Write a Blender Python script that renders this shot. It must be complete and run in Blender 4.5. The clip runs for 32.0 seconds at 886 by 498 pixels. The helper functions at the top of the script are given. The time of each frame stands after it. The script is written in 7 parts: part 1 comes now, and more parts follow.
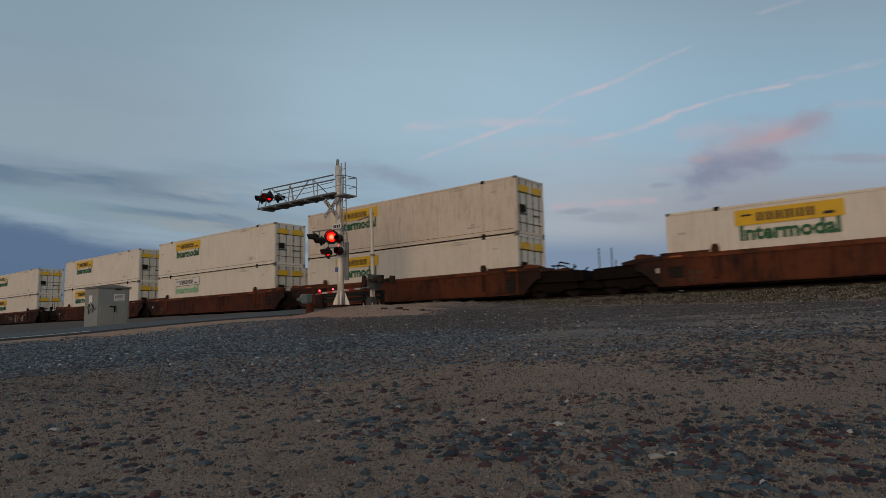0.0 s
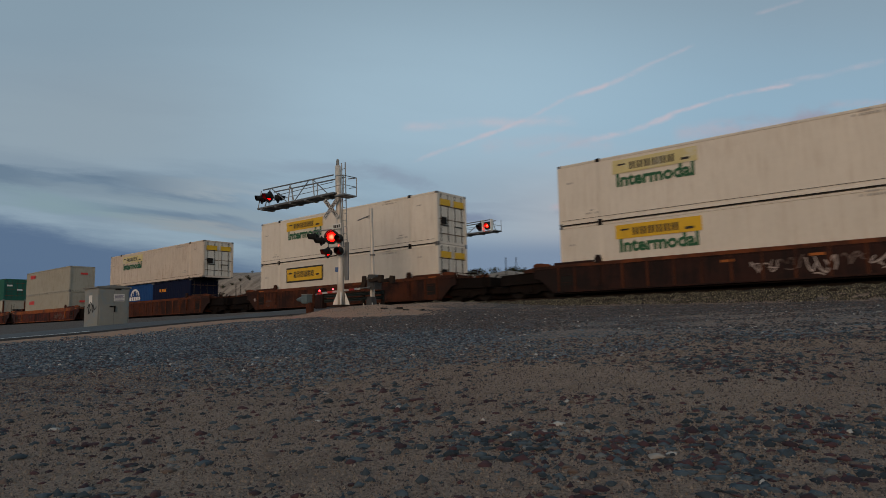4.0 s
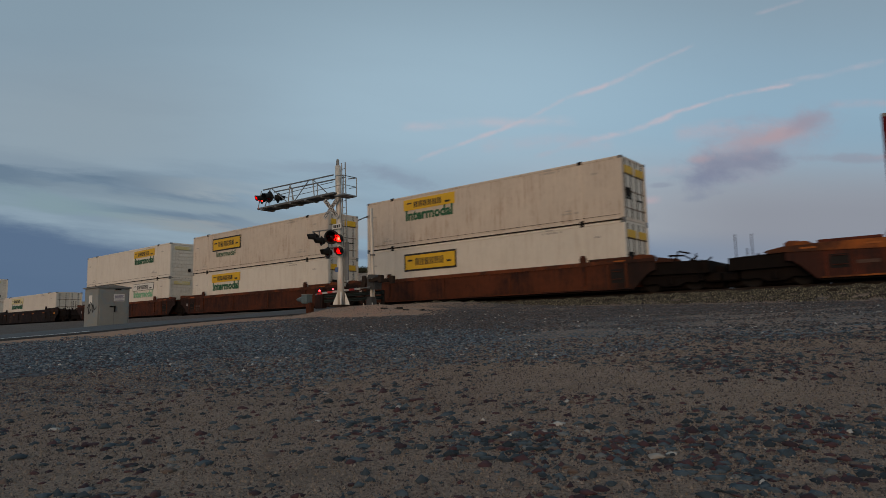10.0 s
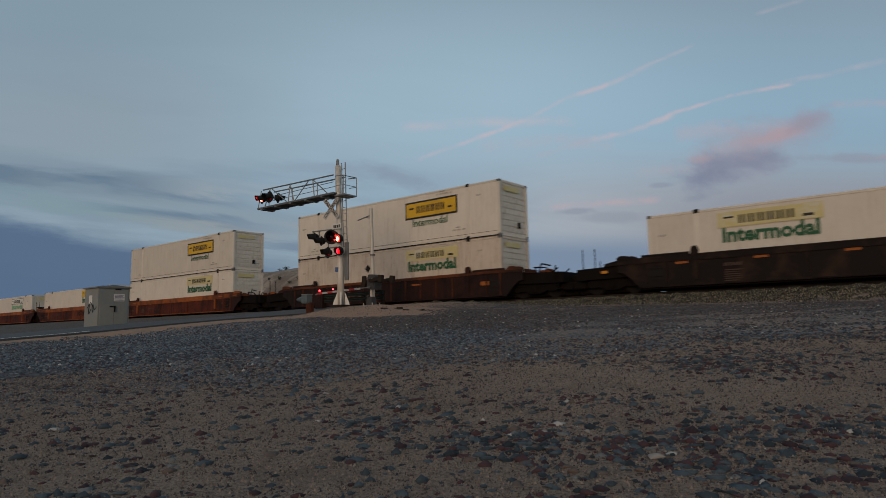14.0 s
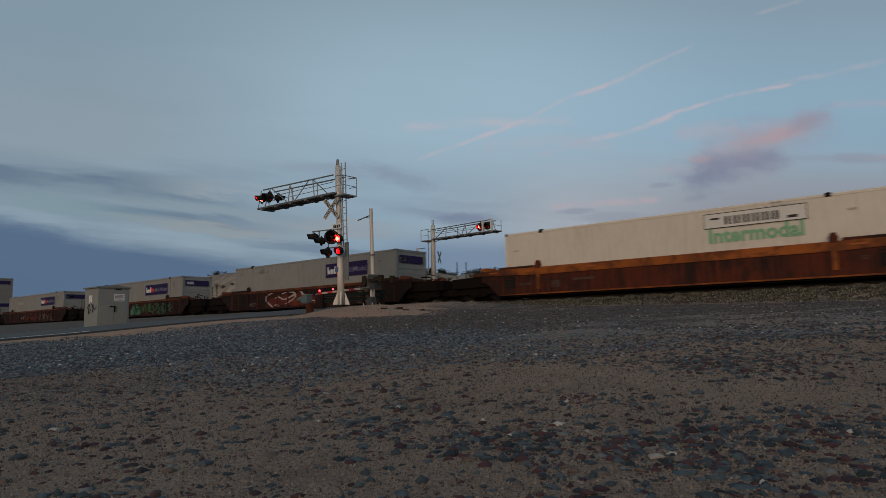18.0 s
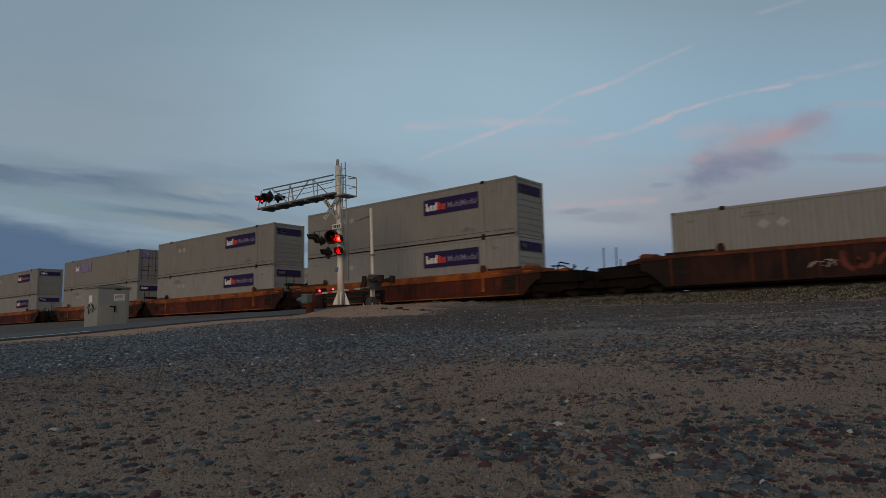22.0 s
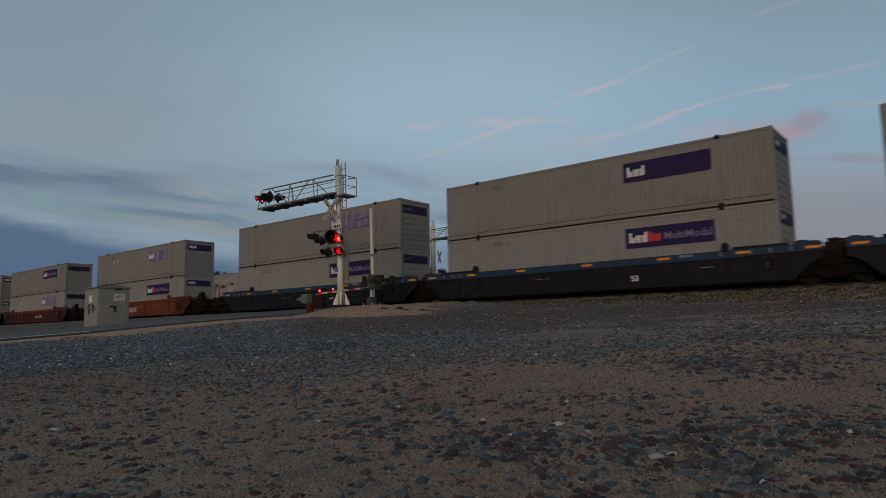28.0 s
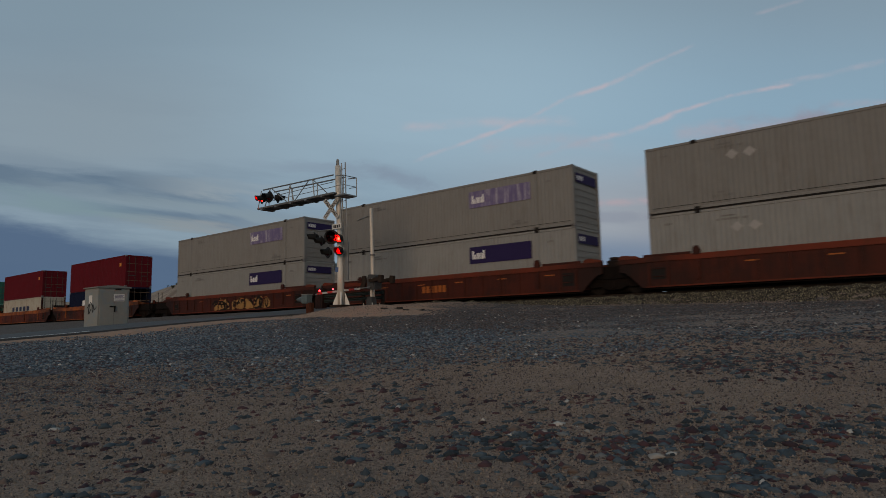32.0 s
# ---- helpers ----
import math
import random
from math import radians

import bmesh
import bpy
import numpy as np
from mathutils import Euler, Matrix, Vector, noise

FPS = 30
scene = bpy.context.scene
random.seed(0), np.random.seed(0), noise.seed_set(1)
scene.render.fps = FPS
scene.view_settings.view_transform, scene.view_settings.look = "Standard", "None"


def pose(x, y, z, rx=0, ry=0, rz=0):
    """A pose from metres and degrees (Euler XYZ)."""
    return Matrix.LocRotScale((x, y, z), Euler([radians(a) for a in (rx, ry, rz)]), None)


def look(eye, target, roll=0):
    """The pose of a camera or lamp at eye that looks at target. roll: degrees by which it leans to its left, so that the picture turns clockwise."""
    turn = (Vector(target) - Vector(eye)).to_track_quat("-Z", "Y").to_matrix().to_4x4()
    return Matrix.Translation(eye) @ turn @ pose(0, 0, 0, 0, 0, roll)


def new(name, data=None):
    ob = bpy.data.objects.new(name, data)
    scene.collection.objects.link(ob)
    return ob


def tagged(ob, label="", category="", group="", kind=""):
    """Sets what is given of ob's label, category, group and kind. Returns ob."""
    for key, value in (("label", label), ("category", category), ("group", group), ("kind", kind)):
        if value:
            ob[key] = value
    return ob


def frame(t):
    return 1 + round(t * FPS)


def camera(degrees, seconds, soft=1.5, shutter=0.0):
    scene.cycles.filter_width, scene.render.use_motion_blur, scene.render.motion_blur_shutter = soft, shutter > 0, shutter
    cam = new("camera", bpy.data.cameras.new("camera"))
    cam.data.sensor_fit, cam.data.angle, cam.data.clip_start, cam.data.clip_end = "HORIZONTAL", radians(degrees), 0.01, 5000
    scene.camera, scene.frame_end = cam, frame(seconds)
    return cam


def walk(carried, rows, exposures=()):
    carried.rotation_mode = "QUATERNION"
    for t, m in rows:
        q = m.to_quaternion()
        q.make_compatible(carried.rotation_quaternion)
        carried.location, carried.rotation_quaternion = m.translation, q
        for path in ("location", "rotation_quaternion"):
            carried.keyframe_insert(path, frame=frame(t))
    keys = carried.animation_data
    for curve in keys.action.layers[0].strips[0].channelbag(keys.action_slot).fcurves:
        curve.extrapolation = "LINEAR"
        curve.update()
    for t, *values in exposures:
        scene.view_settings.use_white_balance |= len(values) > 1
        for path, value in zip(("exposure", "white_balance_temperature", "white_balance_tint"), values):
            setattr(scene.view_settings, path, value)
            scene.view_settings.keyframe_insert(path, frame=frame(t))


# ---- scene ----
cam = camera(68.62, 32.0, soft=0.6, shutter=0.22)

# ---- the camera: it stands still near the ground, tilted up, leaning a little ----
EYE = Vector((0.0, 0.0, 0.55))
PAN, TILT, LEAN = radians(39.507), radians(6.900), radians(-1.157)
FORWARD = Vector((-math.sin(PAN) * math.cos(TILT), math.cos(PAN) * math.cos(TILT), math.sin(TILT)))
LEVEL = Vector((math.cos(PAN), math.sin(PAN), 0.0))
UP0 = LEVEL.cross(FORWARD)
RIGHT = LEVEL * math.cos(LEAN) + UP0 * math.sin(LEAN)
UP = UP0 * math.cos(LEAN) - LEVEL * math.sin(LEAN)
STAND = Matrix.Translation(EYE) @ Matrix((RIGHT, UP, -FORWARD)).transposed().to_4x4()
walk(cam, [(0.0, STAND), (32.0, STAND)], exposures=[(0.0, 0.05), (16.0, -0.03), (32.0, -0.12)])


# ---- world: dusk sky with thin cloud, contrails and one lit cloud ----
class Nodes:
    """Short hand for building node trees."""

    def __init__(self, tree):
        self.tree = tree
        tree.nodes.clear()

    def add(self, kind):
        return self.tree.nodes.new(kind)

    def put(self, socket, value):
        if isinstance(value, bpy.types.NodeSocket):
            self.tree.links.new(value, socket)
        elif value is not None:
            socket.default_value = value

    def math(self, op, a, b=None, c=None, clamp=False):
        n = self.add("ShaderNodeMath")
        n.operation, n.use_clamp = op, clamp
        for s, value in zip(n.inputs, (a, b, c)):
            self.put(s, value)
        return n.outputs[0]

    def vmath(self, op, a, b=None, scale=None):
        n = self.add("ShaderNodeVectorMath")
        n.operation = op
        self.put(n.inputs[0], a)
        if b is not None:
            self.put(n.inputs[1], b)
        if scale is not None:
            self.put(n.inputs[3], scale)
        return n.outputs["Value"] if op == "DOT_PRODUCT" else n.outputs["Vector"]

    def mix(self, fac, a, b, blend="MIX"):
        n = self.add("ShaderNodeMix")
        n.data_type, n.blend_type = "RGBA", blend
        self.put(n.inputs[0], fac)
        for s, value in ((n.inputs[6], a), (n.inputs[7], b)):
            self.put(s, (*value, 1.0) if isinstance(value, tuple) and len(value) == 3 else value)
        return n.outputs[2]

    def ramp(self, fac, lo, hi, a=0.0, b=1.0):
        n = self.add("ShaderNodeMapRange")
        n.interpolation_type = "SMOOTHSTEP"
        for s, value in zip(n.inputs, (fac, lo, hi, a, b)):
            self.put(s, value)
        return n.outputs[0]

    def noise(self, vector, scale, detail=4.0, rough=0.55, distort=0.0):
        n = self.add("ShaderNodeTexNoise")
        for key, value in (("Vector", vector), ("Scale", scale), ("Detail", detail), ("Roughness", rough), ("Distortion", distort)):
            self.put(n.inputs[key], value)
        return n.outputs[0]

    def voronoi(self, vector, scale, feature="F1", out="Distance"):
        n = self.add("ShaderNodeTexVoronoi")
        n.feature = feature
        self.put(n.inputs["Vector"], vector)
        self.put(n.inputs["Scale"], scale)
        return n.outputs[out]

    def join(self, x, y, z):
        n = self.add("ShaderNodeCombineXYZ")
        for s, value in zip(n.inputs, (x, y, z)):
            self.put(s, value)
        return n.outputs[0]


SUN_AZ, SUN_EL = radians(158.0), radians(7.0)
world = bpy.data.worlds.new("dusk")
scene.world = world
world.use_nodes = True
N = Nodes(world.node_tree)
sky = N.add("ShaderNodeTexSky")
sky.sky_type, sky.sun_disc, sky.sun_elevation, sky.sun_rotation = "NISHITA", False, SUN_EL, SUN_AZ
sky.altitude, sky.air_density, sky.dust_density, sky.ozone_density = 800.0, 1.0, 2.0, 2.5
way = N.add("ShaderNodeTexCoord").outputs["Generated"]
ahead = N.math("MAXIMUM", N.vmath("DOT_PRODUCT", way, FORWARD), 0.12)
su = N.math("DIVIDE", N.vmath("DOT_PRODUCT", way, RIGHT), ahead)
sv = N.math("DIVIDE", N.vmath("DOT_PRODUCT", way, UP), ahead)
sz = N.add("ShaderNodeSeparateXYZ")
N.put(sz.inputs[0], way)
height = sz.outputs[2]
base = N.mix(1.0, sky.outputs[0], (0.062, 0.062, 0.062), "MULTIPLY")
# even veil of high thin cloud over the whole sky
veil = N.mix(N.ramp(height, 0.05, 0.62), (0.325, 0.420, 0.505), (0.285, 0.392, 0.465))
tone = N.mix(0.74, base, veil)
# brighter, bluer stretch of clear sky
clear = N.math("MULTIPLY", N.ramp(su, -0.30, 0.25), N.ramp(sv, 0.42, 0.20))
tone = N.mix(N.math("MULTIPLY", clear, 0.80), tone, (0.268, 0.415, 0.535))
bright = N.math("MULTIPLY", N.ramp(N.math("ABSOLUTE", N.math("ADD", su, 0.02)), 0.58, 0.05), N.math("MULTIPLY", N.ramp(sv, 0.02, 0.20), N.ramp(sv, 0.50, 0.22)))
tone = N.mix(N.math("MULTIPLY", bright, 0.62), tone, (0.368, 0.510, 0.610))
# greyer cloud high up on the dull side
dull = N.math("MULTIPLY", N.ramp(su, -0.15, -0.55), N.math("MULTIPLY", N.ramp(sv, 0.34, 0.20), N.ramp(sv, 0.08, 0.16)))
tone = N.mix(N.math("MULTIPLY", dull, 0.60), tone, (0.278, 0.345, 0.396))
rosy = N.math("MULTIPLY", N.ramp(su, -0.12, 0.22), N.ramp(sv, 0.19, 0.05))
tone = N.mix(N.math("MULTIPLY", rosy, 0.86), tone, (0.374, 0.402, 0.446))
# streaks of grey stratus, long and level, thickest low down
flat = N.join(N.math("MULTIPLY", su, 1.3), N.math("MULTIPLY", N.math("ADD", sv, N.math("MULTIPLY", su, 0.10)), 8.5), 0.0)
streak = N.noise(flat, 1.6, 6.0, 0.55, 0.35)
low = N.ramp(height, 0.275, 0.205)
left_side = N.ramp(su, 0.25, -0.45, 0.25, 1.0)
grey = N.math("MULTIPLY", N.ramp(streak, 0.40, 0.58), N.math("MULTIPLY", low, left_side))
thin = N.math("MULTIPLY", N.ramp(streak, 0.42, 0.70), N.math("MULTIPLY", N.ramp(height, 0.55, 0.2), left_side))
tone = N.mix(N.math("MULTIPLY", thin, 0.20), tone, (0.20, 0.26, 0.33))
tone = N.mix(N.math("MULTIPLY", grey, 0.30), tone, (0.135, 0.195, 0.270))
drift = N.math("MULTIPLY", N.math("SUBTRACT", N.noise(flat, 2.6, 6.0, 0.62, 0.4), 0.5), 0.070)
torn = N.ramp(N.noise(N.join(N.math("MULTIPLY", su, 2.0), N.math("MULTIPLY", N.math("ADD", sv, N.math("MULTIPLY", su, 0.18)), 14.0), 4.0), 1.8, 5.0, 0.6, 0.3), 0.30, 0.58, 0.35, 1.0)


WAY_U, WAY_V = su, sv


def next_layer():
    """Ties the next layer of cloud to the layers before it, so that the shader works them off one by one."""
    global su, sv
    tie = N.math("MULTIPLY", tone, 1e-9)
    su, sv = N.math("ADD", WAY_U, tie), N.math("ADD", WAY_V, tie)


def band(at, lean, half, u0, u1, soft_end=0.16):
    """A long torn layer of cloud: its height at the left, its lean, half its depth, and where it begins and ends."""
    line = N.math("ADD", N.math("MULTIPLY", N.math("ADD", su, 0.682), -lean), at)
    off = N.math("ABSOLUTE", N.math("ADD", N.math("SUBTRACT", sv, line), drift))
    ends = N.math("MULTIPLY", N.ramp(su, u0 - soft_end, u0 + soft_end), N.ramp(su, u1 + soft_end, u1 - soft_end))
    return N.math("MULTIPLY", N.math("MULTIPLY", N.ramp(off, half, half * 0.25), ends), torn)


# dark floor of cloud low on the left, its rim sinking towards the right
rim = N.math("ADD", N.math("ADD", N.math("MULTIPLY", N.math("ADD", su, 0.682), -0.155), 0.052), drift)
floor_of_cloud = N.math("MULTIPLY", N.ramp(N.math("SUBTRACT", rim, sv), -0.012, 0.030), N.ramp(su, -0.05, -0.40))
tone = N.mix(N.math("MULTIPLY", floor_of_cloud, 0.92), tone, (0.082, 0.136, 0.232))
for at, lean, half, u0, u1, strong, tint in (
        (0.116, 0.085, 0.026, -0.90, -0.36, 0.85, (0.118, 0.180, 0.255)),
        (0.086, 0.165, 0.026, -0.90, -0.30, 0.85, (0.212, 0.305, 0.345)),
        (0.112, 0.150, 0.016, -0.62, -0.20, 0.60, (0.255, 0.325, 0.370)),
        (0.088, 0.125, 0.013, -0.50, -0.30, 0.75, (0.118, 0.178, 0.262)),
        (0.065, 0.105, 0.020, -0.46, -0.26, 0.85, (0.292, 0.312, 0.335)),
        (0.118, 0.075, 0.015, -0.44, -0.18, 0.70, (0.325, 0.382, 0.420)),
        (0.064, 0.060, 0.018, -0.24, -0.04, 0.70, (0.300, 0.335, 0.372)),
        (0.034, 0.075, 0.012, -0.30, -0.05, 0.55, (0.120, 0.172, 0.262)),
        (0.155, 0.060, 0.016, -0.25, -0.08, 0.40, (0.215, 0.262, 0.345)),
        (0.084, 0.045, 0.013, -0.05, 0.08, 0.60, (0.185, 0.225, 0.318)),
        (0.112, 0.060, 0.010, -0.02, 0.10, 0.35, (0.200, 0.240, 0.325))):
    next_layer()
    tone = N.mix(N.math("MULTIPLY", band(at, lean, half, u0, u1, 0.10), strong), tone, tint)


def streaks(points, wide, seed):
    """How much a broken, drifting trail along the points covers: 0 to 1."""
    total = None
    frayed = N.noise(N.join(su, sv, seed), 9.0, 5.0, 0.6)
    for (a, b), (c, d) in zip(points, points[1:]):
        long = math.hypot(c - a, d - b)
        tx, ty = (c - a) / long, (d - b) / long
        px, py = N.math("SUBTRACT", su, a), N.math("SUBTRACT", sv, b)
        along = N.math("ADD", N.math("MULTIPLY", px, tx), N.math("MULTIPLY", py, ty))
        across = N.math("ADD", N.math("MULTIPLY", px, -ty), N.math("MULTIPLY", py, tx))
        across = N.math("ABSOLUTE", N.math("ADD", across, N.math("MULTIPLY", N.math("SUBTRACT", frayed, 0.5), 0.016)))
        m = N.math("MULTIPLY", N.ramp(across, wide, 0.0), N.math("MULTIPLY", N.ramp(along, -0.012, 0.012), N.ramp(along, long + 0.012, long - 0.012)))
        total = m if total is None else N.math("MAXIMUM", total, m)
    broken = N.ramp(N.noise(N.join(N.math("MULTIPLY", su, 1.0), N.math("MULTIPLY", sv, 2.0), seed + 3.0), 16.0, 5.0, 0.65), 0.36, 0.62, 0.25, 1.0)
    return N.math("MULTIPLY", total, broken)


# dull mauve haze low over the far bank
haze = N.math("MULTIPLY", N.ramp(su, 0.16, 0.50), N.ramp(sv, 0.165, 0.05))
tone = N.mix(N.math("MULTIPLY", haze, 0.80), tone, (0.240, 0.255, 0.302))
low_blue = N.math("MULTIPLY", N.ramp(sv, 0.034, -0.010), N.math("MULTIPLY", N.ramp(su, -0.16, -0.02), N.ramp(su, 0.60, 0.22, 0.25, 1.0)))
tone = N.mix(N.math("MULTIPLY", low_blue, 0.85), tone, (0.165, 0.235, 0.345))
PINK, WARM = (0.58, 0.46, 0.49), (0.50, 0.37, 0.40)
for points, wide, seed, strong, tint in (
        (((-0.040, 0.137), (0.020, 0.158), (0.0836, 0.1828), (0.1358, 0.2019)), 0.0050, 1.0, 0.40, PINK),
        (((0.055, 0.173), (0.0836, 0.1828), (0.118, 0.1945)), 0.0046, 1.5, 0.45, PINK),
        (((0.1380, 0.2045), (0.188, 0.2315), (0.2576, 0.2559)), 0.0052, 2.0, 0.34, PINK),
        (((0.205, 0.2380), (0.2576, 0.2559), (0.3186, 0.2838)), 0.0062, 2.6, 0.44, PINK),
        (((0.300, 0.2755), (0.345, 0.297), (0.3795, 0.3142)), 0.0046, 3.0, 0.28, PINK),
        (((0.1445, 0.1445), (0.190, 0.156), (0.2315, 0.1697)), 0.0070, 3.5, 0.22, WARM),
        (((0.2315, 0.1697), (0.2838, 0.1802), (0.3534, 0.2072)), 0.0075, 4.0, 0.52, PINK),
        (((0.325, 0.196), (0.3534, 0.2072), (0.4491, 0.2376), (0.5362, 0.2559)), 0.0050, 4.4, 0.56, PINK),
        (((0.5100, 0.2508), (0.5900, 0.269), (0.6754, 0.2898)), 0.0068, 5.0, 0.26, PINK),
        (((0.4850, 0.3640), (0.5536, 0.3839)), 0.0046, 6.0, 0.22, PINK),
        (((-0.06, 0.190), (0.05, 0.196), (0.20, 0.196)), 0.011, 7.0, 0.34, PINK),
        (((0.060, 0.158), (0.17, 0.168), (0.26, 0.160)), 0.016, 7.5, 0.20, WARM),
        (((0.17, 0.0635), (0.249, 0.0705), (0.33, 0.0775)), 0.009, 8.0, 0.50, WARM),
        (((0.30, 0.118), (0.36, 0.122), (0.42, 0.120)), 0.012, 8.5, 0.25, WARM),
        (((0.36, 0.178), (0.46, 0.188), (0.56, 0.186)), 0.020, 9.0, 0.34, WARM),
        (((0.60, 0.222), (0.66, 0.226), (0.72, 0.224)), 0.010, 9.5, 0.25, WARM)):
    next_layer()
    tone = N.mix(N.math("MULTIPLY", streaks(points, wide, seed), strong), tone, tint)


def puff(cu, cv, ru, rv, turn, seed, lo, hi):
    """A ragged cloud of that centre and size."""
    c, s = math.cos(turn), math.sin(turn)
    px, py = N.math("SUBTRACT", su, cu), N.math("SUBTRACT", sv, cv)
    ex = N.math("DIVIDE", N.math("ADD", N.math("MULTIPLY", px, c), N.math("MULTIPLY", py, s)), ru)
    ey = N.math("DIVIDE", N.math("SUBTRACT", N.math("MULTIPLY", py, c), N.math("MULTIPLY", px, s)), rv)
    far = N.math("SQRT", N.math("ADD", N.math("MULTIPLY", ex, ex), N.math("MULTIPLY", ey, ey)))
    rough = N.noise(N.join(su, N.math("MULTIPLY", sv, 1.7), seed), 13.0, 6.0, 0.62, 0.3)
    return N.ramp(N.math("SUBTRACT", far, N.math("MULTIPLY", N.math("SUBTRACT", rough, 0.5), 2.2)), hi, lo)


for cu, cv, ru, rv, turn, seed, lo, hi, strong, tint in (
        (0.480, 0.152, 0.130, 0.046, 0.30, 10.0, 0.0, 1.25, 0.60, (0.310, 0.292, 0.360)),
        (0.402, 0.113, 0.060, 0.030, 0.15, 11.0, 0.0, 1.2, 0.85, (0.192, 0.218, 0.312)),
        (0.470, 0.132, 0.085, 0.024, 0.10, 21.0, 0.0, 1.2, 0.75, (0.205, 0.228, 0.312)),
        (0.440, 0.137, 0.085, 0.016, 0.20, 24.0, 0.2, 1.1, 0.45, (0.225, 0.240, 0.325)),
        (0.630, 0.139, 0.095, 0.009, -0.02, 13.0, 0.3, 1.1, 0.50, (0.262, 0.265, 0.330)),
        (0.690, 0.142, 0.040, 0.007, 0.0, 23.0, 0.3, 1.1, 0.35, (0.400, 0.310, 0.345)),
        (0.395, 0.079, 0.030, 0.009, 0.15, 19.0, 0.3, 1.1, 0.50, (0.215, 0.250, 0.330)),
        (0.335, 0.098, 0.022, 0.005, 0.05, 25.0, 0.3, 1.1, 0.45, (0.225, 0.255, 0.335)),
        (0.478, 0.1690, 0.105, 0.0250, 0.245, 12.0, 0.0, 1.2, 0.62, (0.405, 0.305, 0.338)),
        (0.520, 0.1760, 0.045, 0.0110, 0.30, 17.0, 0.2, 1.1, 0.50, (0.440, 0.310, 0.330)),
        (0.562, 0.1960, 0.052, 0.0170, 0.50, 18.0, 0.0, 1.2, 0.66, (0.300, 0.268, 0.332)),
        (0.398, 0.1385, 0.022, 0.0080, 0.1, 20.0, 0.1, 1.2, 0.45, (0.420, 0.315, 0.345)),
        (-0.06, 0.108, 0.060, 0.018, -0.3, 14.0, 0.3, 1.1, 0.40, (0.205, 0.240, 0.325)),
        (0.03, 0.047, 0.060, 0.012, 0.05, 15.0, 0.3, 1.1, 0.60, (0.165, 0.205, 0.305)),
        (0.20, 0.058, 0.040, 0.006, 0.05, 22.0, 0.3, 1.1, 0.50, (0.225, 0.250, 0.325)),
        (0.26, 0.048, 0.070, 0.010, 0.03, 26.0, 0.3, 1.1, 0.35, (0.230, 0.255, 0.330))):
    next_layer()
    tone = N.mix(N.math("MULTIPLY", puff(cu, cv, ru, rv, turn, seed, lo, hi), strong), tone, tint)
back = N.add("ShaderNodeBackground")
N.put(back.inputs[0], tone)
back.inputs[1].default_value = 1.0
N.tree.links.new(back.outputs[0], N.add("ShaderNodeOutputWorld").inputs[0])

glow = new("sun", bpy.data.lights.new("sun", "SUN"))
glow.data.energy, glow.data.angle, glow.data.color = 1.08, radians(25.0), (1.0, 0.68, 0.43)
glow.matrix_world = look((math.sin(SUN_AZ) * 50, math.cos(SUN_AZ) * 50, 50 * math.tan(radians(14.0))), (0, 0, 0))


# ---- materials ----
MATS = {}


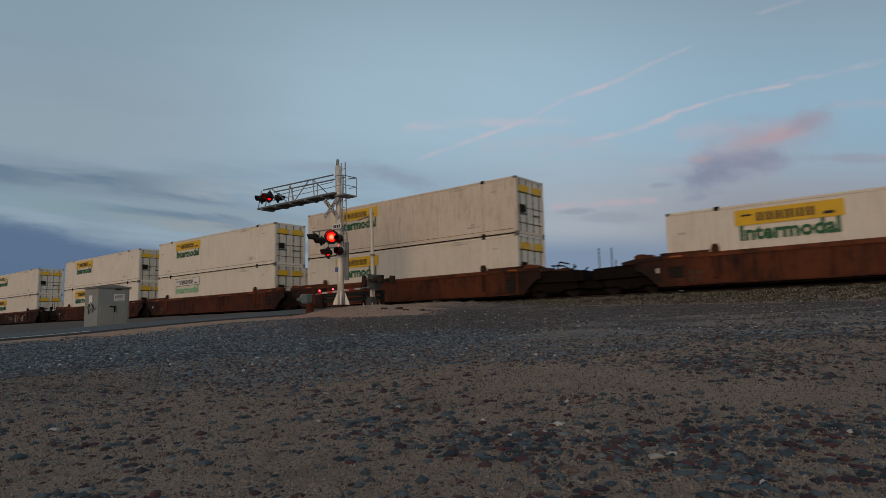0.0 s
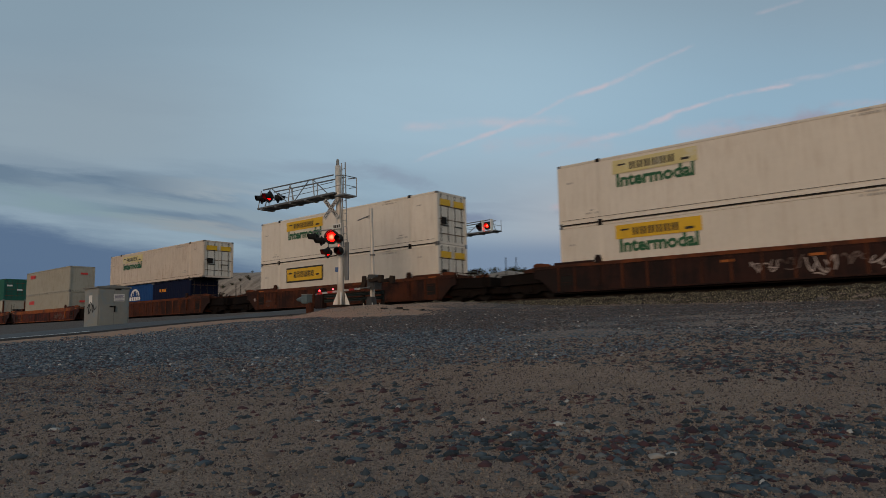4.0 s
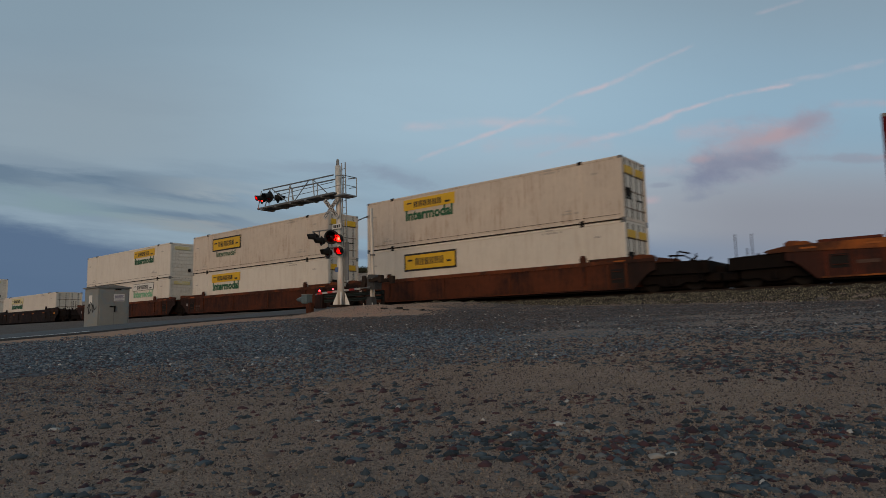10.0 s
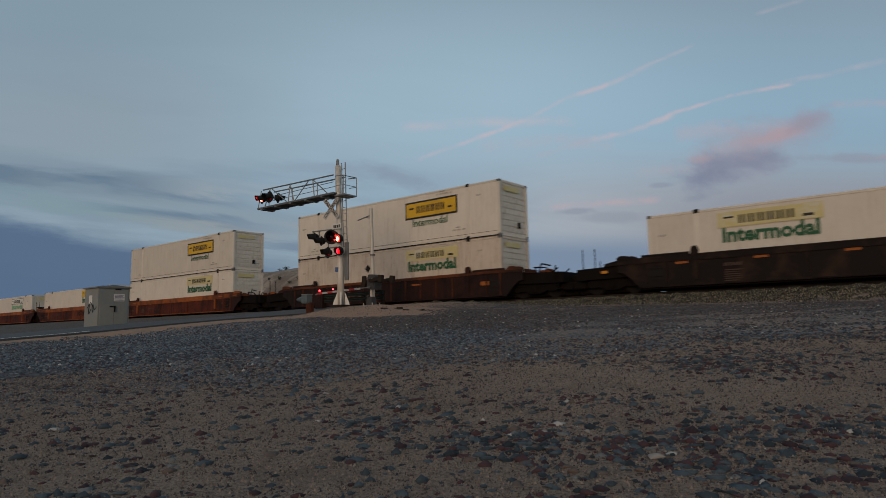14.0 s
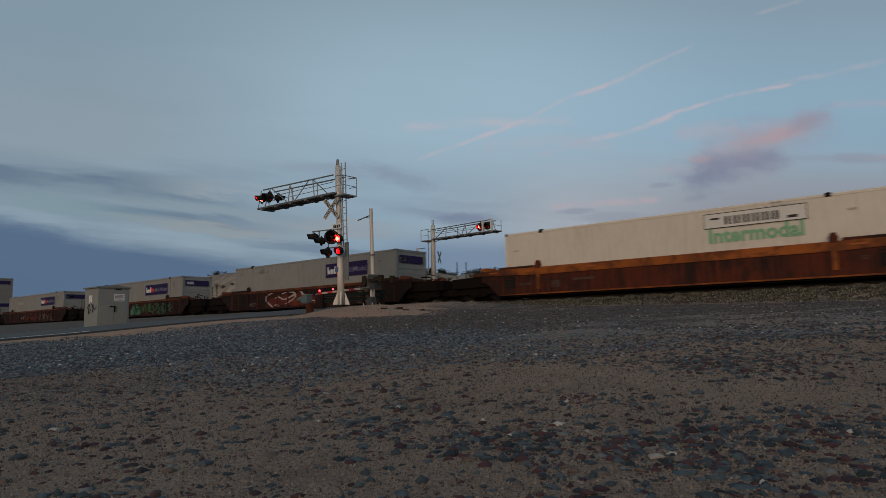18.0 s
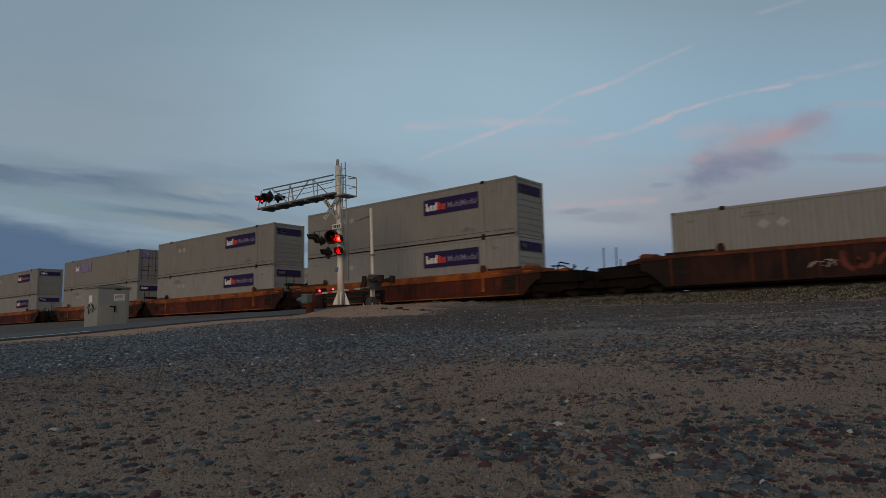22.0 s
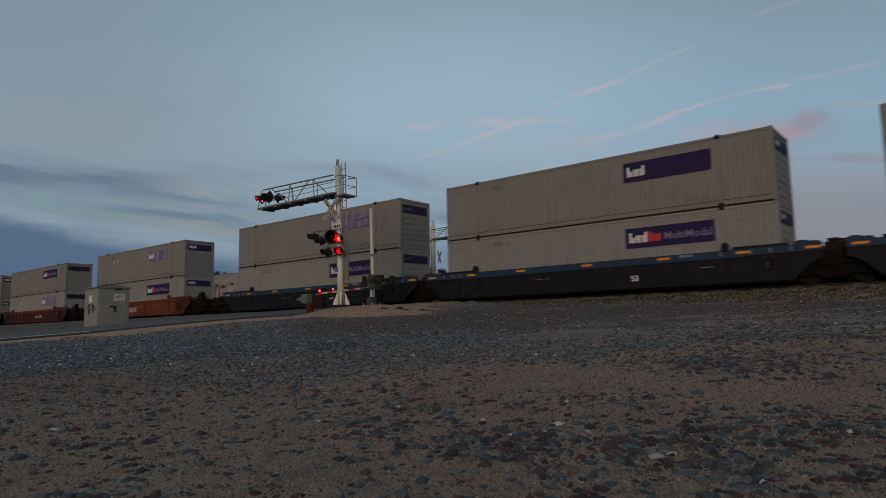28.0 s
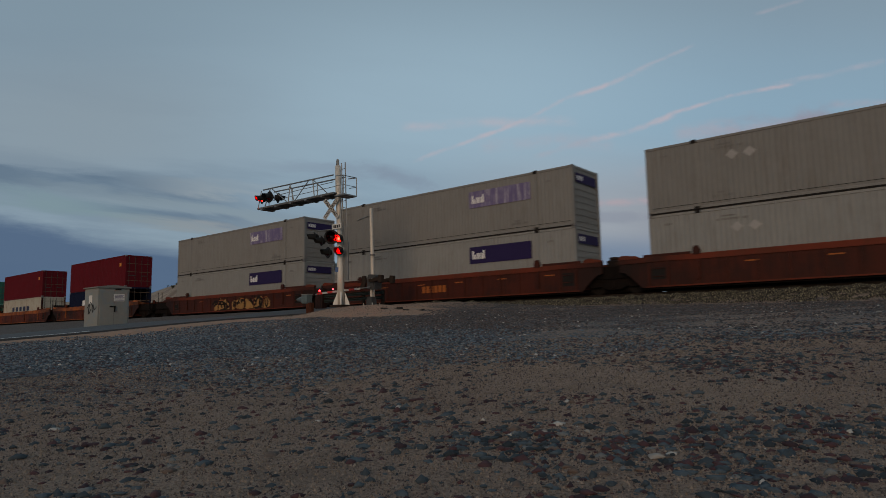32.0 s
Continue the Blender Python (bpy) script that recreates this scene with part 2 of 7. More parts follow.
def surface(name, colour, rough=0.7, metal=0.0, spread=0.25, grain=6.0, stain=None, stain_amount=0.0, stain_scale=1.2, bump=0.0,
            bump_scale=60.0, drips=0.0, vary=0.0, dark_ends=False):
    """A painted or raw surface with mottling at two scales, stains and fine relief."""
    if name in MATS:
        return MATS[name]
    m = bpy.data.materials.new(name)
    m.use_nodes = True
    n = Nodes(m.node_tree)
    bsdf = n.add("ShaderNodeBsdfPrincipled")
    place = n.add("ShaderNodeTexCoord").outputs["Object"]
    rnd = n.add("ShaderNodeObjectInfo").outputs["Random"]
    shifted = n.vmath("ADD", place, n.join(n.math("MULTIPLY", rnd, 37.0), n.math("MULTIPLY", rnd, 11.0), 0.0))
    coarse = n.noise(shifted, grain * 0.15, 4.0)
    fine = n.noise(shifted, grain, 5.0, 0.65)
    shade = n.math("ADD", n.math("MULTIPLY", coarse, spread), n.math("MULTIPLY", fine, spread * 0.7))
    shade = n.math("ADD", shade, 1.0 - spread * 0.85)
    if vary:
        shade = n.math("ADD", shade, n.math("MULTIPLY", n.math("SUBTRACT", rnd, 0.5), vary))
    tint = n.mix(1.0, colour, n.join(shade, shade, shade), "MULTIPLY")
    if stain:
        spots = n.noise(shifted, stain_scale, 6.0, 0.7, 0.4)
        if drips:
            run = n.noise(n.vmath("MULTIPLY", shifted, (5.0, 5.0, 0.35)), 1.6, 5.0, 0.7)
            spots = n.math("ADD", n.math("MULTIPLY", spots, 1.0 - drips), n.math("MULTIPLY", run, drips))
        tint = n.mix(n.math("MULTIPLY", n.ramp(spots, 0.42 if dark_ends else 0.47, 0.60 if dark_ends else 0.68), stain_amount), tint, stain)
    if dark_ends:
        # colour darkens raggedly towards both ends of a car
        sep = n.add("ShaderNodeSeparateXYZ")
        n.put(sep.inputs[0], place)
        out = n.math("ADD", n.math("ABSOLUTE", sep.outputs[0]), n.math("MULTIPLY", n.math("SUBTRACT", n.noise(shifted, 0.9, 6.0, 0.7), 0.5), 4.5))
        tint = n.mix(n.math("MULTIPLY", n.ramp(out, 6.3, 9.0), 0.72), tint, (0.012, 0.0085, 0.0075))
    n.put(bsdf.inputs["Base Color"], tint)
    n.put(bsdf.inputs["Roughness"], n.math("ADD", n.math("MULTIPLY", fine, 0.25), rough - 0.12, clamp=True))
    bsdf.inputs["Metallic"].default_value = metal
    bsdf.inputs["Specular IOR Level"].default_value = 0.28 if rough < 0.6 else 0.15 if rough < 0.8 else 0.06
    if bump:
        b = n.add("ShaderNodeBump")
        b.inputs["Strength"].default_value = bump
        b.inputs["Distance"].default_value = 0.02
        n.put(b.inputs["Height"], n.noise(place, bump_scale, 4.0, 0.6))
        n.put(bsdf.inputs["Normal"], b.outputs[0])
    n.tree.links.new(bsdf.outputs[0], n.add("ShaderNodeOutputMaterial").inputs[0])
    MATS[name] = m
    return m


def lamp_glow(name, colour, strength, hot=0.0):
    """Light of a lamp, its middle hotter by that factor."""
    m = bpy.data.materials.new(name)
    m.use_nodes = True
    n = Nodes(m.node_tree)
    e = n.add("ShaderNodeEmission")
    e.inputs[0].default_value, e.inputs[1].default_value = (*colour, 1.0), strength
    if hot:
        out = n.add("ShaderNodeVectorMath")
        out.operation = "LENGTH"
        n.put(out.inputs[0], n.add("ShaderNodeTexCoord").outputs["Object"])
        n.put(e.inputs[1], n.math("MULTIPLY", n.ramp(out.outputs["Value"], 0.11, 0.02, 0.6, hot), strength))
    n.tree.links.new(e.outputs[0], n.add("ShaderNodeOutputMaterial").inputs[0])
    return m


M_WHITE = surface("white_paint", (0.62, 0.56, 0.475), 0.5, 0, 0.20, 5.0, (0.38, 0.28, 0.20), 0.34, 0.6, drips=0.7, vary=0.14)
M_WHITEDIRTY = surface("dirty_white_paint", (0.56, 0.475, 0.385), 0.55, 0, 0.28, 4.0, (0.26, 0.155, 0.095), 0.62, 0.8, drips=0.65, vary=0.10)
M_WHITE2 = surface("white_door_paint", (0.58, 0.535, 0.46), 0.5, 0, 0.2, 6.0, (0.25, 0.19, 0.13), 0.55, 1.4, drips=0.6, vary=0.12)
M_GREY = surface("grey_paint", (0.190, 0.186, 0.174), 0.6, 0, 0.24, 5.0, (0.115, 0.092, 0.072), 0.42, 0.7, drips=0.75, vary=0.10)
M_GREYLOW = surface("lower_grey_paint", (0.222, 0.224, 0.214), 0.6, 0, 0.24, 5.0, (0.130, 0.105, 0.085), 0.40, 0.7, drips=0.75, vary=0.10)
M_OLIVE = surface("olive_grey_paint", (0.30, 0.285, 0.235), 0.6, 0, 0.2, 5.0, (0.14, 0.08, 0.04), 0.4, 0.9, drips=0.6, vary=0.1)
M_CREAM = surface("cream_paint", (0.350, 0.332, 0.275), 0.6, 0, 0.25, 5.0, (0.17, 0.070, 0.028), 0.62, 0.9, drips=0.6)
M_GREEN = surface("green_paint", (0.022, 0.104, 0.078), 0.75, 0, 0.25, 5.0, (0.02, 0.05, 0.04), 0.4, 0.9, drips=0.6)
M_TEAL = surface("pale_green_paint", (0.085, 0.215, 0.165), 0.6, 0, 0.25, 5.0, (0.11, 0.05, 0.025), 0.4, 0.9, drips=0.6)
M_MAROON = surface("maroon_paint", (0.098, 0.0085, 0.013), 0.82, 0, 0.25, 5.0, (0.035, 0.012, 0.01), 0.4, 0.9, drips=0.6)
M_BLUE = surface("blue_paint", (0.010, 0.050, 0.165), 0.75, 0, 0.22, 5.0, (0.02, 0.03, 0.06), 0.3, 0.9, drips=0.6)
M_NAVY = surface("navy_paint", (0.008, 0.012, 0.032), 0.82, 0, 0.25, 5.0, (0.03, 0.02, 0.015), 0.3, 0.9, drips=0.6)
M_PLACARD = surface("dull_placard", (0.31, 0.30, 0.285), 0.6, 0, 0.3)
M_FAINT = surface("faint_marking", (0.36, 0.33, 0.29), 0.6, 0, 0.3)
M_SEAL = surface("dark_rubber_grime_and_shade", (0.018, 0.016, 0.015), 0.8, 0, 0.3)
M_DOORBAR = surface("dark_door_bar", (0.045, 0.042, 0.038), 0.6, 0.2, 0.3, 8.0)
M_RUSTBAR = surface("rusty_door_bar", (0.13, 0.075, 0.045), 0.75, 0, 0.5, 8.0, (0.035, 0.022, 0.016), 0.7, 3.0)
M_BAR = surface("dull_steel_bar", (0.17, 0.16, 0.15), 0.55, 0.5, 0.3, 8.0)
M_YELLOW = surface("yellow_sign_paint", (0.62, 0.37, 0.018), 0.5, 0, 0.2, 6.0, (0.4, 0.25, 0.05), 0.35, 1.5)
M_PALE = surface("faded_yellow_sign", (0.55, 0.47, 0.22), 0.55, 0, 0.25, 6.0, (0.58, 0.55, 0.46), 0.8, 1.2)
M_WSIGN = surface("faded_white_sign", (0.60, 0.58, 0.53), 0.55, 0, 0.2, 6.0)
M_BLACK = surface("black_paint", (0.022, 0.021, 0.020), 0.55, 0, 0.3)
M_GREENTXT = surface("green_lettering", (0.020, 0.095, 0.042), 0.55, 0, 0.25)
M_GREENFADE = surface("faded_green_lettering", (0.20, 0.40, 0.24), 0.55, 0, 0.35)
M_PURPLE = surface("purple_sign_paint", (0.021, 0.0135, 0.060), 0.7, 0, 0.2, 6.0)
M_PURPLEFADE = surface("peeling_purple_sign", (0.135, 0.110, 0.215), 0.6, 0, 0.3, 6.0, (0.42, 0.40, 0.42), 0.95, 2.0, drips=0.8)
M_LETTERW = surface("white_lettering", (0.66, 0.65, 0.63), 0.5, 0, 0.15)
M_LETTERR = surface("orange_red_lettering", (0.55, 0.05, 0.02), 0.5, 0, 0.15)
M_RED = surface("red_lettering", (0.52, 0.05, 0.045), 0.55, 0, 0.3)
M_LETTERG = surface("grey_lettering", (0.165, 0.150, 0.215), 0.55, 0, 0.2)
M_LETTERN = surface("blue_lettering", (0.020, 0.024, 0.055), 0.55, 0, 0.3)
M_ORANGEMARK = surface("orange_marker", (0.60, 0.22, 0.012), 0.45, 0, 0.2)
M_CARBROWN = surface("rusty_brown_steel", (0.084, 0.0245, 0.010), 0.75, 0, 0.8, 4.0, (0.016, 0.0080, 0.006), 0.95, 0.5, bump=0.2, drips=0.4, vary=0.25, dark_ends=True)
M_CHORDBROWN = surface("worn_brown_chord", (0.120, 0.034, 0.012), 0.7, 0, 0.7, 4.0, (0.035, 0.016, 0.010), 0.8, 1.1, bump=0.2, vary=0.2, dark_ends=True)
M_CARORANGE = surface("weathered_orange_steel", (0.098, 0.0215, 0.0095), 0.7, 0, 0.8, 4.0, (0.017, 0.0090, 0.007), 0.95, 0.5, bump=0.2, drips=0.5, vary=0.25, dark_ends=True)
M_CHORDORANGE = surface("orange_yellow_chord", (0.26, 0.073, 0.013), 0.6, 0, 0.7, 4.0, (0.085, 0.028, 0.012), 0.8, 1.1, bump=0.2, vary=0.15, dark_ends=True)
M_CARUMBER = surface("umber_rusted_steel", (0.034, 0.0130, 0.0090), 0.75, 0, 0.8, 4.0, (0.009, 0.006, 0.0055), 0.92, 0.55, bump=0.2, drips=0.4, vary=0.2, dark_ends=True)
M_CHORDUMBER = surface("umber_chord", (0.125, 0.036, 0.012), 0.7, 0, 0.5, 4.0, (0.03, 0.014, 0.01), 0.7, 1.1, bump=0.2, dark_ends=True)
M_CARDARK = surface("dirty_dark_brown_steel", (0.011, 0.007, 0.006), 0.75, 0, 0.5, 4.0, (0.05, 0.026, 0.014), 0.6, 0.9, bump=0.2)
M_CARBLUE = surface("dark_blue_steel", (0.007, 0.008, 0.012), 0.65, 0, 0.5, 4.0, (0.03, 0.019, 0.013), 0.5, 0.9, bump=0.2)
M_CHORDBLUE = surface("blue_chord", (0.018, 0.038, 0.070), 0.6, 0, 0.4, 4.0, (0.03, 0.025, 0.02), 0.5, 0.9)
M_CARRED = surface("red_brown_steel", (0.060, 0.014, 0.008), 0.7, 0, 0.5, 4.0, (0.026, 0.010, 0.007), 0.85, 0.7, bump=0.2, drips=0.5, dark_ends=True)
M_CHORDRED = surface("red_brown_chord", (0.125, 0.025, 0.012), 0.7, 0, 0.4, 4.0, (0.08, 0.026, 0.014), 0.6, 0.9, dark_ends=True)
M_CARBRIGHT = surface("clean_orange_steel", (0.150, 0.035, 0.008), 0.6, 0, 0.5, 4.0, (0.055, 0.017, 0.009), 0.85, 0.7, bump=0.15, drips=0.5, dark_ends=True)
M_TRUCK = surface("greasy_black_iron", (0.0085, 0.0066, 0.006), 0.85, 0, 0.4, 8.0, (0.018, 0.011, 0.008), 0.45, 2.0)
M_WHEEL = surface("worn_wheel_steel", (0.010, 0.008, 0.007), 0.75, 0.0, 0.3, 8.0)
M_SCRIBBLE = surface("pale_spray_paint", (0.36, 0.30, 0.27), 0.7, 0, 0.5, 3.0, (0.10, 0.05, 0.035), 0.55, 2.5)
M_SPRAYDIM = surface("faded_spray_paint", (0.12, 0.085, 0.072), 0.75, 0, 0.6, 3.0, (0.045, 0.02, 0.014), 0.85, 2.5)
M_SPRAYTAN = surface("tan_spray_paint", (0.135, 0.080, 0.052), 0.75, 0, 0.5, 3.0, (0.07, 0.03, 0.018), 0.7, 2.2)
M_SPRAYTEAL = surface("teal_spray_paint", (0.055, 0.165, 0.120), 0.7, 0, 0.6, 3.0, (0.030, 0.070, 0.035), 0.7, 1.6)
M_WORNW = surface("worn_white_lettering", (0.50, 0.52, 0.49), 0.6, 0, 0.4, 5.0, (0.14, 0.24, 0.19), 0.7, 4.0)
M_SPRAYMAROON = surface("maroon_spray_paint", (0.085, 0.017, 0.013), 0.7, 0, 0.5, 3.0)
M_SPRAYRUST = surface("rust_orange_spray_paint", (0.12, 0.03, 0.010), 0.7, 0, 0.5, 3.0)
M_FADEMARK = surface("worn_stencil_paint", (0.075, 0.045, 0.034), 0.75, 0, 0.6, 6.0, (0.03, 0.015, 0.01), 0.8, 3.0)
M_AMBER = surface("dull_amber_marker", (0.30, 0.085, 0.010), 0.55, 0, 0.4, 6.0)
M_SPRAYGREEN = surface("green_spray_paint", (0.034, 0.085, 0.040), 0.7, 0, 0.5, 3.0)
M_SPRAYRED = surface("red_spray_paint", (0.125, 0.032, 0.022), 0.7, 0, 0.5, 3.0)
M_SPRAYGOLD = surface("gold_spray_paint", (0.30, 0.165, 0.055), 0.7, 0, 0.5, 3.0, (0.12, 0.055, 0.022), 0.6, 2.0)
M_SPRAYYELLOW = surface("yellow_spray_paint", (0.45, 0.25, 0.055), 0.7, 0, 0.4, 3.0)
M_MAST = surface("aluminium_mast", (0.54, 0.50, 0.44), 0.5, 0.15, 0.2, 8.0, (0.30, 0.26, 0.22), 0.4, 2.0)
M_LATTICE = surface("grey_lattice_steel", (0.20, 0.205, 0.205), 0.5, 0.5, 0.25, 9.0)
M_HOOD = surface("black_lamp_hood", (0.012, 0.012, 0.012), 0.6, 0, 0.2)
M_SIGNW = surface("white_reflective_sign", (0.62, 0.60, 0.55), 0.5, 0, 0.2)
M_CROSSW = surface("weathered_sign_paint", (0.40, 0.39, 0.37), 0.6, 0, 0.3, 6.0, (0.22, 0.20, 0.18), 0.5, 3.0)
M_CASE = surface("grey_case_paint", (0.235, 0.232, 0.205), 0.55, 0.1, 0.3, 6.0, (0.17, 0.225, 0.25), 0.7, 1.1)
M_CASEROOF = surface("dull_case_roof", (0.19, 0.19, 0.175), 0.6, 0.1, 0.2)
M_JUNCTION = surface("dull_blue_grey_paint", (0.105, 0.135, 0.140), 0.6, 0.1, 0.35, 8.0, (0.05, 0.04, 0.035), 0.5, 3.0)
M_GATEBOX = surface("dark_grey_cast_paint", (0.062, 0.064, 0.066), 0.6, 0.2, 0.35, 8.0, (0.035, 0.025, 0.02), 0.5, 3.0)
M_DARKPOST = surface("dark_creosoted_post", (0.030, 0.022, 0.018), 0.8, 0, 0.4, 8.0)
M_RAIL = surface("rail_steel", (0.030, 0.022, 0.018), 0.6, 0.1, 0.3, 8.0)
M_TIE = surface("weathered_sleeper", (0.085, 0.065, 0.05), 0.9, 0, 0.4, 8.0)
M_REDSTRIPE = surface("red_reflective_stripe", (0.42, 0.03, 0.02), 0.45, 0, 0.2)
M_GREENRAIL = surface("dark_green_steel", (0.028, 0.036, 0.032), 0.6, 0.3, 0.3, 8.0)
M_LINE = surface("worn_white_road_line", (0.74, 0.74, 0.72), 0.8, 0, 0.5, 12.0)
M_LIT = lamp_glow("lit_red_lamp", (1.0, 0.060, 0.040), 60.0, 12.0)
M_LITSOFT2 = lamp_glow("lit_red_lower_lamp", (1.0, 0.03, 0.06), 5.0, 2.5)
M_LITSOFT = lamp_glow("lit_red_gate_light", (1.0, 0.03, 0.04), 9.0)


# ---- mesh helpers ----
class Shape:
    """Collects vertices and faces of one mesh."""

    def __init__(self):
        self.v, self.f = [], []

    def add(self, verts, faces):
        k = len(self.v)
        self.v += [tuple(p) for p in verts]
        self.f += [tuple(i + k for i in face) for face in faces]
        return self

    def box(self, x0, x1, y0, y1, z0, z1, edge=0.0):
        """A box, with its upright and level edges along x chamfered when edge is given."""
        if edge:
            e = min(edge, (y1 - y0) * 0.45, (z1 - z0) * 0.45)
            ring = [(y0 + e, z0), (y1 - e, z0), (y1, z0 + e), (y1, z1 - e), (y1 - e, z1), (y0 + e, z1), (y0, z1 - e), (y0, z0 + e)]
            return self.prism(ring, x0, x1)
        v = [(x, y, z) for x in (x0, x1) for y in (y0, y1) for z in (z0, z1)]
        return self.add(v, [(0, 1, 3, 2), (4, 6, 7, 5), (0, 4, 5, 1), (2, 3, 7, 6), (0, 2, 6, 4), (1, 5, 7, 3)])

    def prism(self, ring, x0, x1):
        """A ring of (y, z), drawn out from x0 to x1."""
        n = len(ring)
        v = [(x0, y, z) for y, z in ring] + [(x1, y, z) for y, z in ring]
        return self.add(v, [tuple(range(n - 1, -1, -1)), tuple(range(n, 2 * n))] + [(i, (i + 1) % n, n + (i + 1) % n, n + i) for i in range(n)])

    def plate(self, ring, y0, y1):
        """A ring of (x, z), drawn out from y0 to y1."""
        n = len(ring)
        v = [(x, y0, z) for x, z in ring] + [(x, y1, z) for x, z in ring]
        return self.add(v, [tuple(range(n)), tuple(range(2 * n - 1, n - 1, -1))] + [(i, n + i, n + (i + 1) % n, (i + 1) % n) for i in range(n)])

    def rod(self, a, b, r0, r1=None, n=8):
        """A round bar from a to b."""
        a, b = Vector(a), Vector(b)
        r1 = r0 if r1 is None else r1
        d = (b - a).normalized()
        s = d.orthogonal().normalized()
        t = d.cross(s)
        v = []
        for p, r in ((a, r0), (b, r1)):
            v += [p + (s * math.cos(2 * math.pi * i / n) + t * math.sin(2 * math.pi * i / n)) * r for i in range(n)]
        return self.add(v, [tuple(range(n - 1, -1, -1)), tuple(range(n, 2 * n))] + [(i, (i + 1) % n, n + (i + 1) % n, n + i) for i in range(n)])

    def lathe(self, a, d, steps, n=16, caps=True):
        """Rings of (distance along d, radius) round the line from a."""
        a, d = Vector(a), Vector(d).normalized()
        s = d.orthogonal().normalized()
        t = d.cross(s)
        v = []
        for q, r in steps:
            v += [a + d * q + (s * math.cos(2 * math.pi * i / n) + t * math.sin(2 * math.pi * i / n)) * r for i in range(n)]
        f = []
        for k in range(len(steps) - 1):
            f += [(k * n + i, k * n + (i + 1) % n, (k + 1) * n + (i + 1) % n, (k + 1) * n + i) for i in range(n)]
        if caps:
            f += [tuple(range(n - 1, -1, -1)), tuple(range((len(steps) - 1) * n, len(steps) * n))]
        return self.add(v, f)

    def mesh(self, name, mat=None, smooth=False):
        me = bpy.data.meshes.new(name)
        me.from_pydata(self.v, [], self.f)
        if mat:
            me.materials.append(mat)
        if smooth:
            me.shade_smooth()
        me.update()
        return me


MESHES = {}


def kept(key, build):
    """The mesh of that key, built once and shared."""
    if key not in MESHES:
        MESHES[key] = build()
    return MESHES[key]


def part(name, me, parent, m=None, label=""):
    ob = new(name, me)
    ob.parent = parent
    if m is not None:
        ob.matrix_basis = m
    return tagged(ob, label) if label else ob


def thing(name, m, label, category, group="", kind=""):
    ob = new(name)
    ob.empty_display_size = 0.3
    ob.matrix_basis = m
    return tagged(ob, label, category, group, kind)


def box_mesh(name, x0, x1, y0, y1, z0, z1, mat, edge=0.0):
    dims = tuple(round(q, 4) for q in (x0, x1, y0, y1, z0, z1, edge))
    return kept((name, dims, mat.name), lambda: Shape().box(x0, x1, y0, y1, z0, z1, edge).mesh(name, mat))


def words(text, size, mat, thick=0.0):
    """Flat lettering in the built-in font, standing in the xz plane and facing -y, centred."""
    def build():
        c = bpy.data.curves.new("lettering", "FONT")
        c.body, c.size, c.align_x, c.align_y, c.extrude, c.offset = text, size, "CENTER", "CENTER", 0.002, thick
        c.resolution_u = 2
        ob = bpy.data.objects.new("lettering", c)
        scene.collection.objects.link(ob)
        me = bpy.data.meshes.new_from_object(ob.evaluated_get(bpy.context.evaluated_depsgraph_get()))
        bpy.data.objects.remove(ob)
        me.transform(Matrix.Rotation(radians(90), 4, "X"))
        me.materials.clear()
        me.materials.append(mat)
        return me
    return kept(("words", text, size, mat.name, thick), build)


# ---- the lie of the land ----
TRACK_Y, RAIL_Z = 28.05, 1.87


def smooth(a, b, x):
    t = np.clip((np.asarray(x, float) - a) / (b - a), 0.0, 1.0)
    return t * t * (3 - 2 * t)


def swell(x, y, scale, seed):
    """Soft bumps, about -1 to 1."""
    r = np.random.RandomState(seed)
    out = np.zeros(np.broadcast(x, y).shape)
    for _ in range(7):
        a, k, q = r.uniform(0, 2 * math.pi), r.uniform(0.6, 1.6) * 2 * math.pi / scale, r.uniform(0, 6.28)
        out += np.sin((x * math.cos(a) + y * math.sin(a)) * k + q)
    return out / 3.5


ROAD_X0, ROAD_X1 = -33.2, -24.9


def road_z(y):
    """The road's height: it climbs to the rails and runs down again behind them."""
    y = np.asarray(y, float)
    up = np.interp(y, (-40.0, 0.0, 7.4, 9.7, 13.1, 15.3, 18.0, 20.7, 25.0), (0.0, 0.05, 0.46, 0.62, 0.92, 1.09, 1.25, 1.42, 1.85))
    return np.where(y < 25.0, up, 1.85 - 0.45 * smooth(33, 55, y))


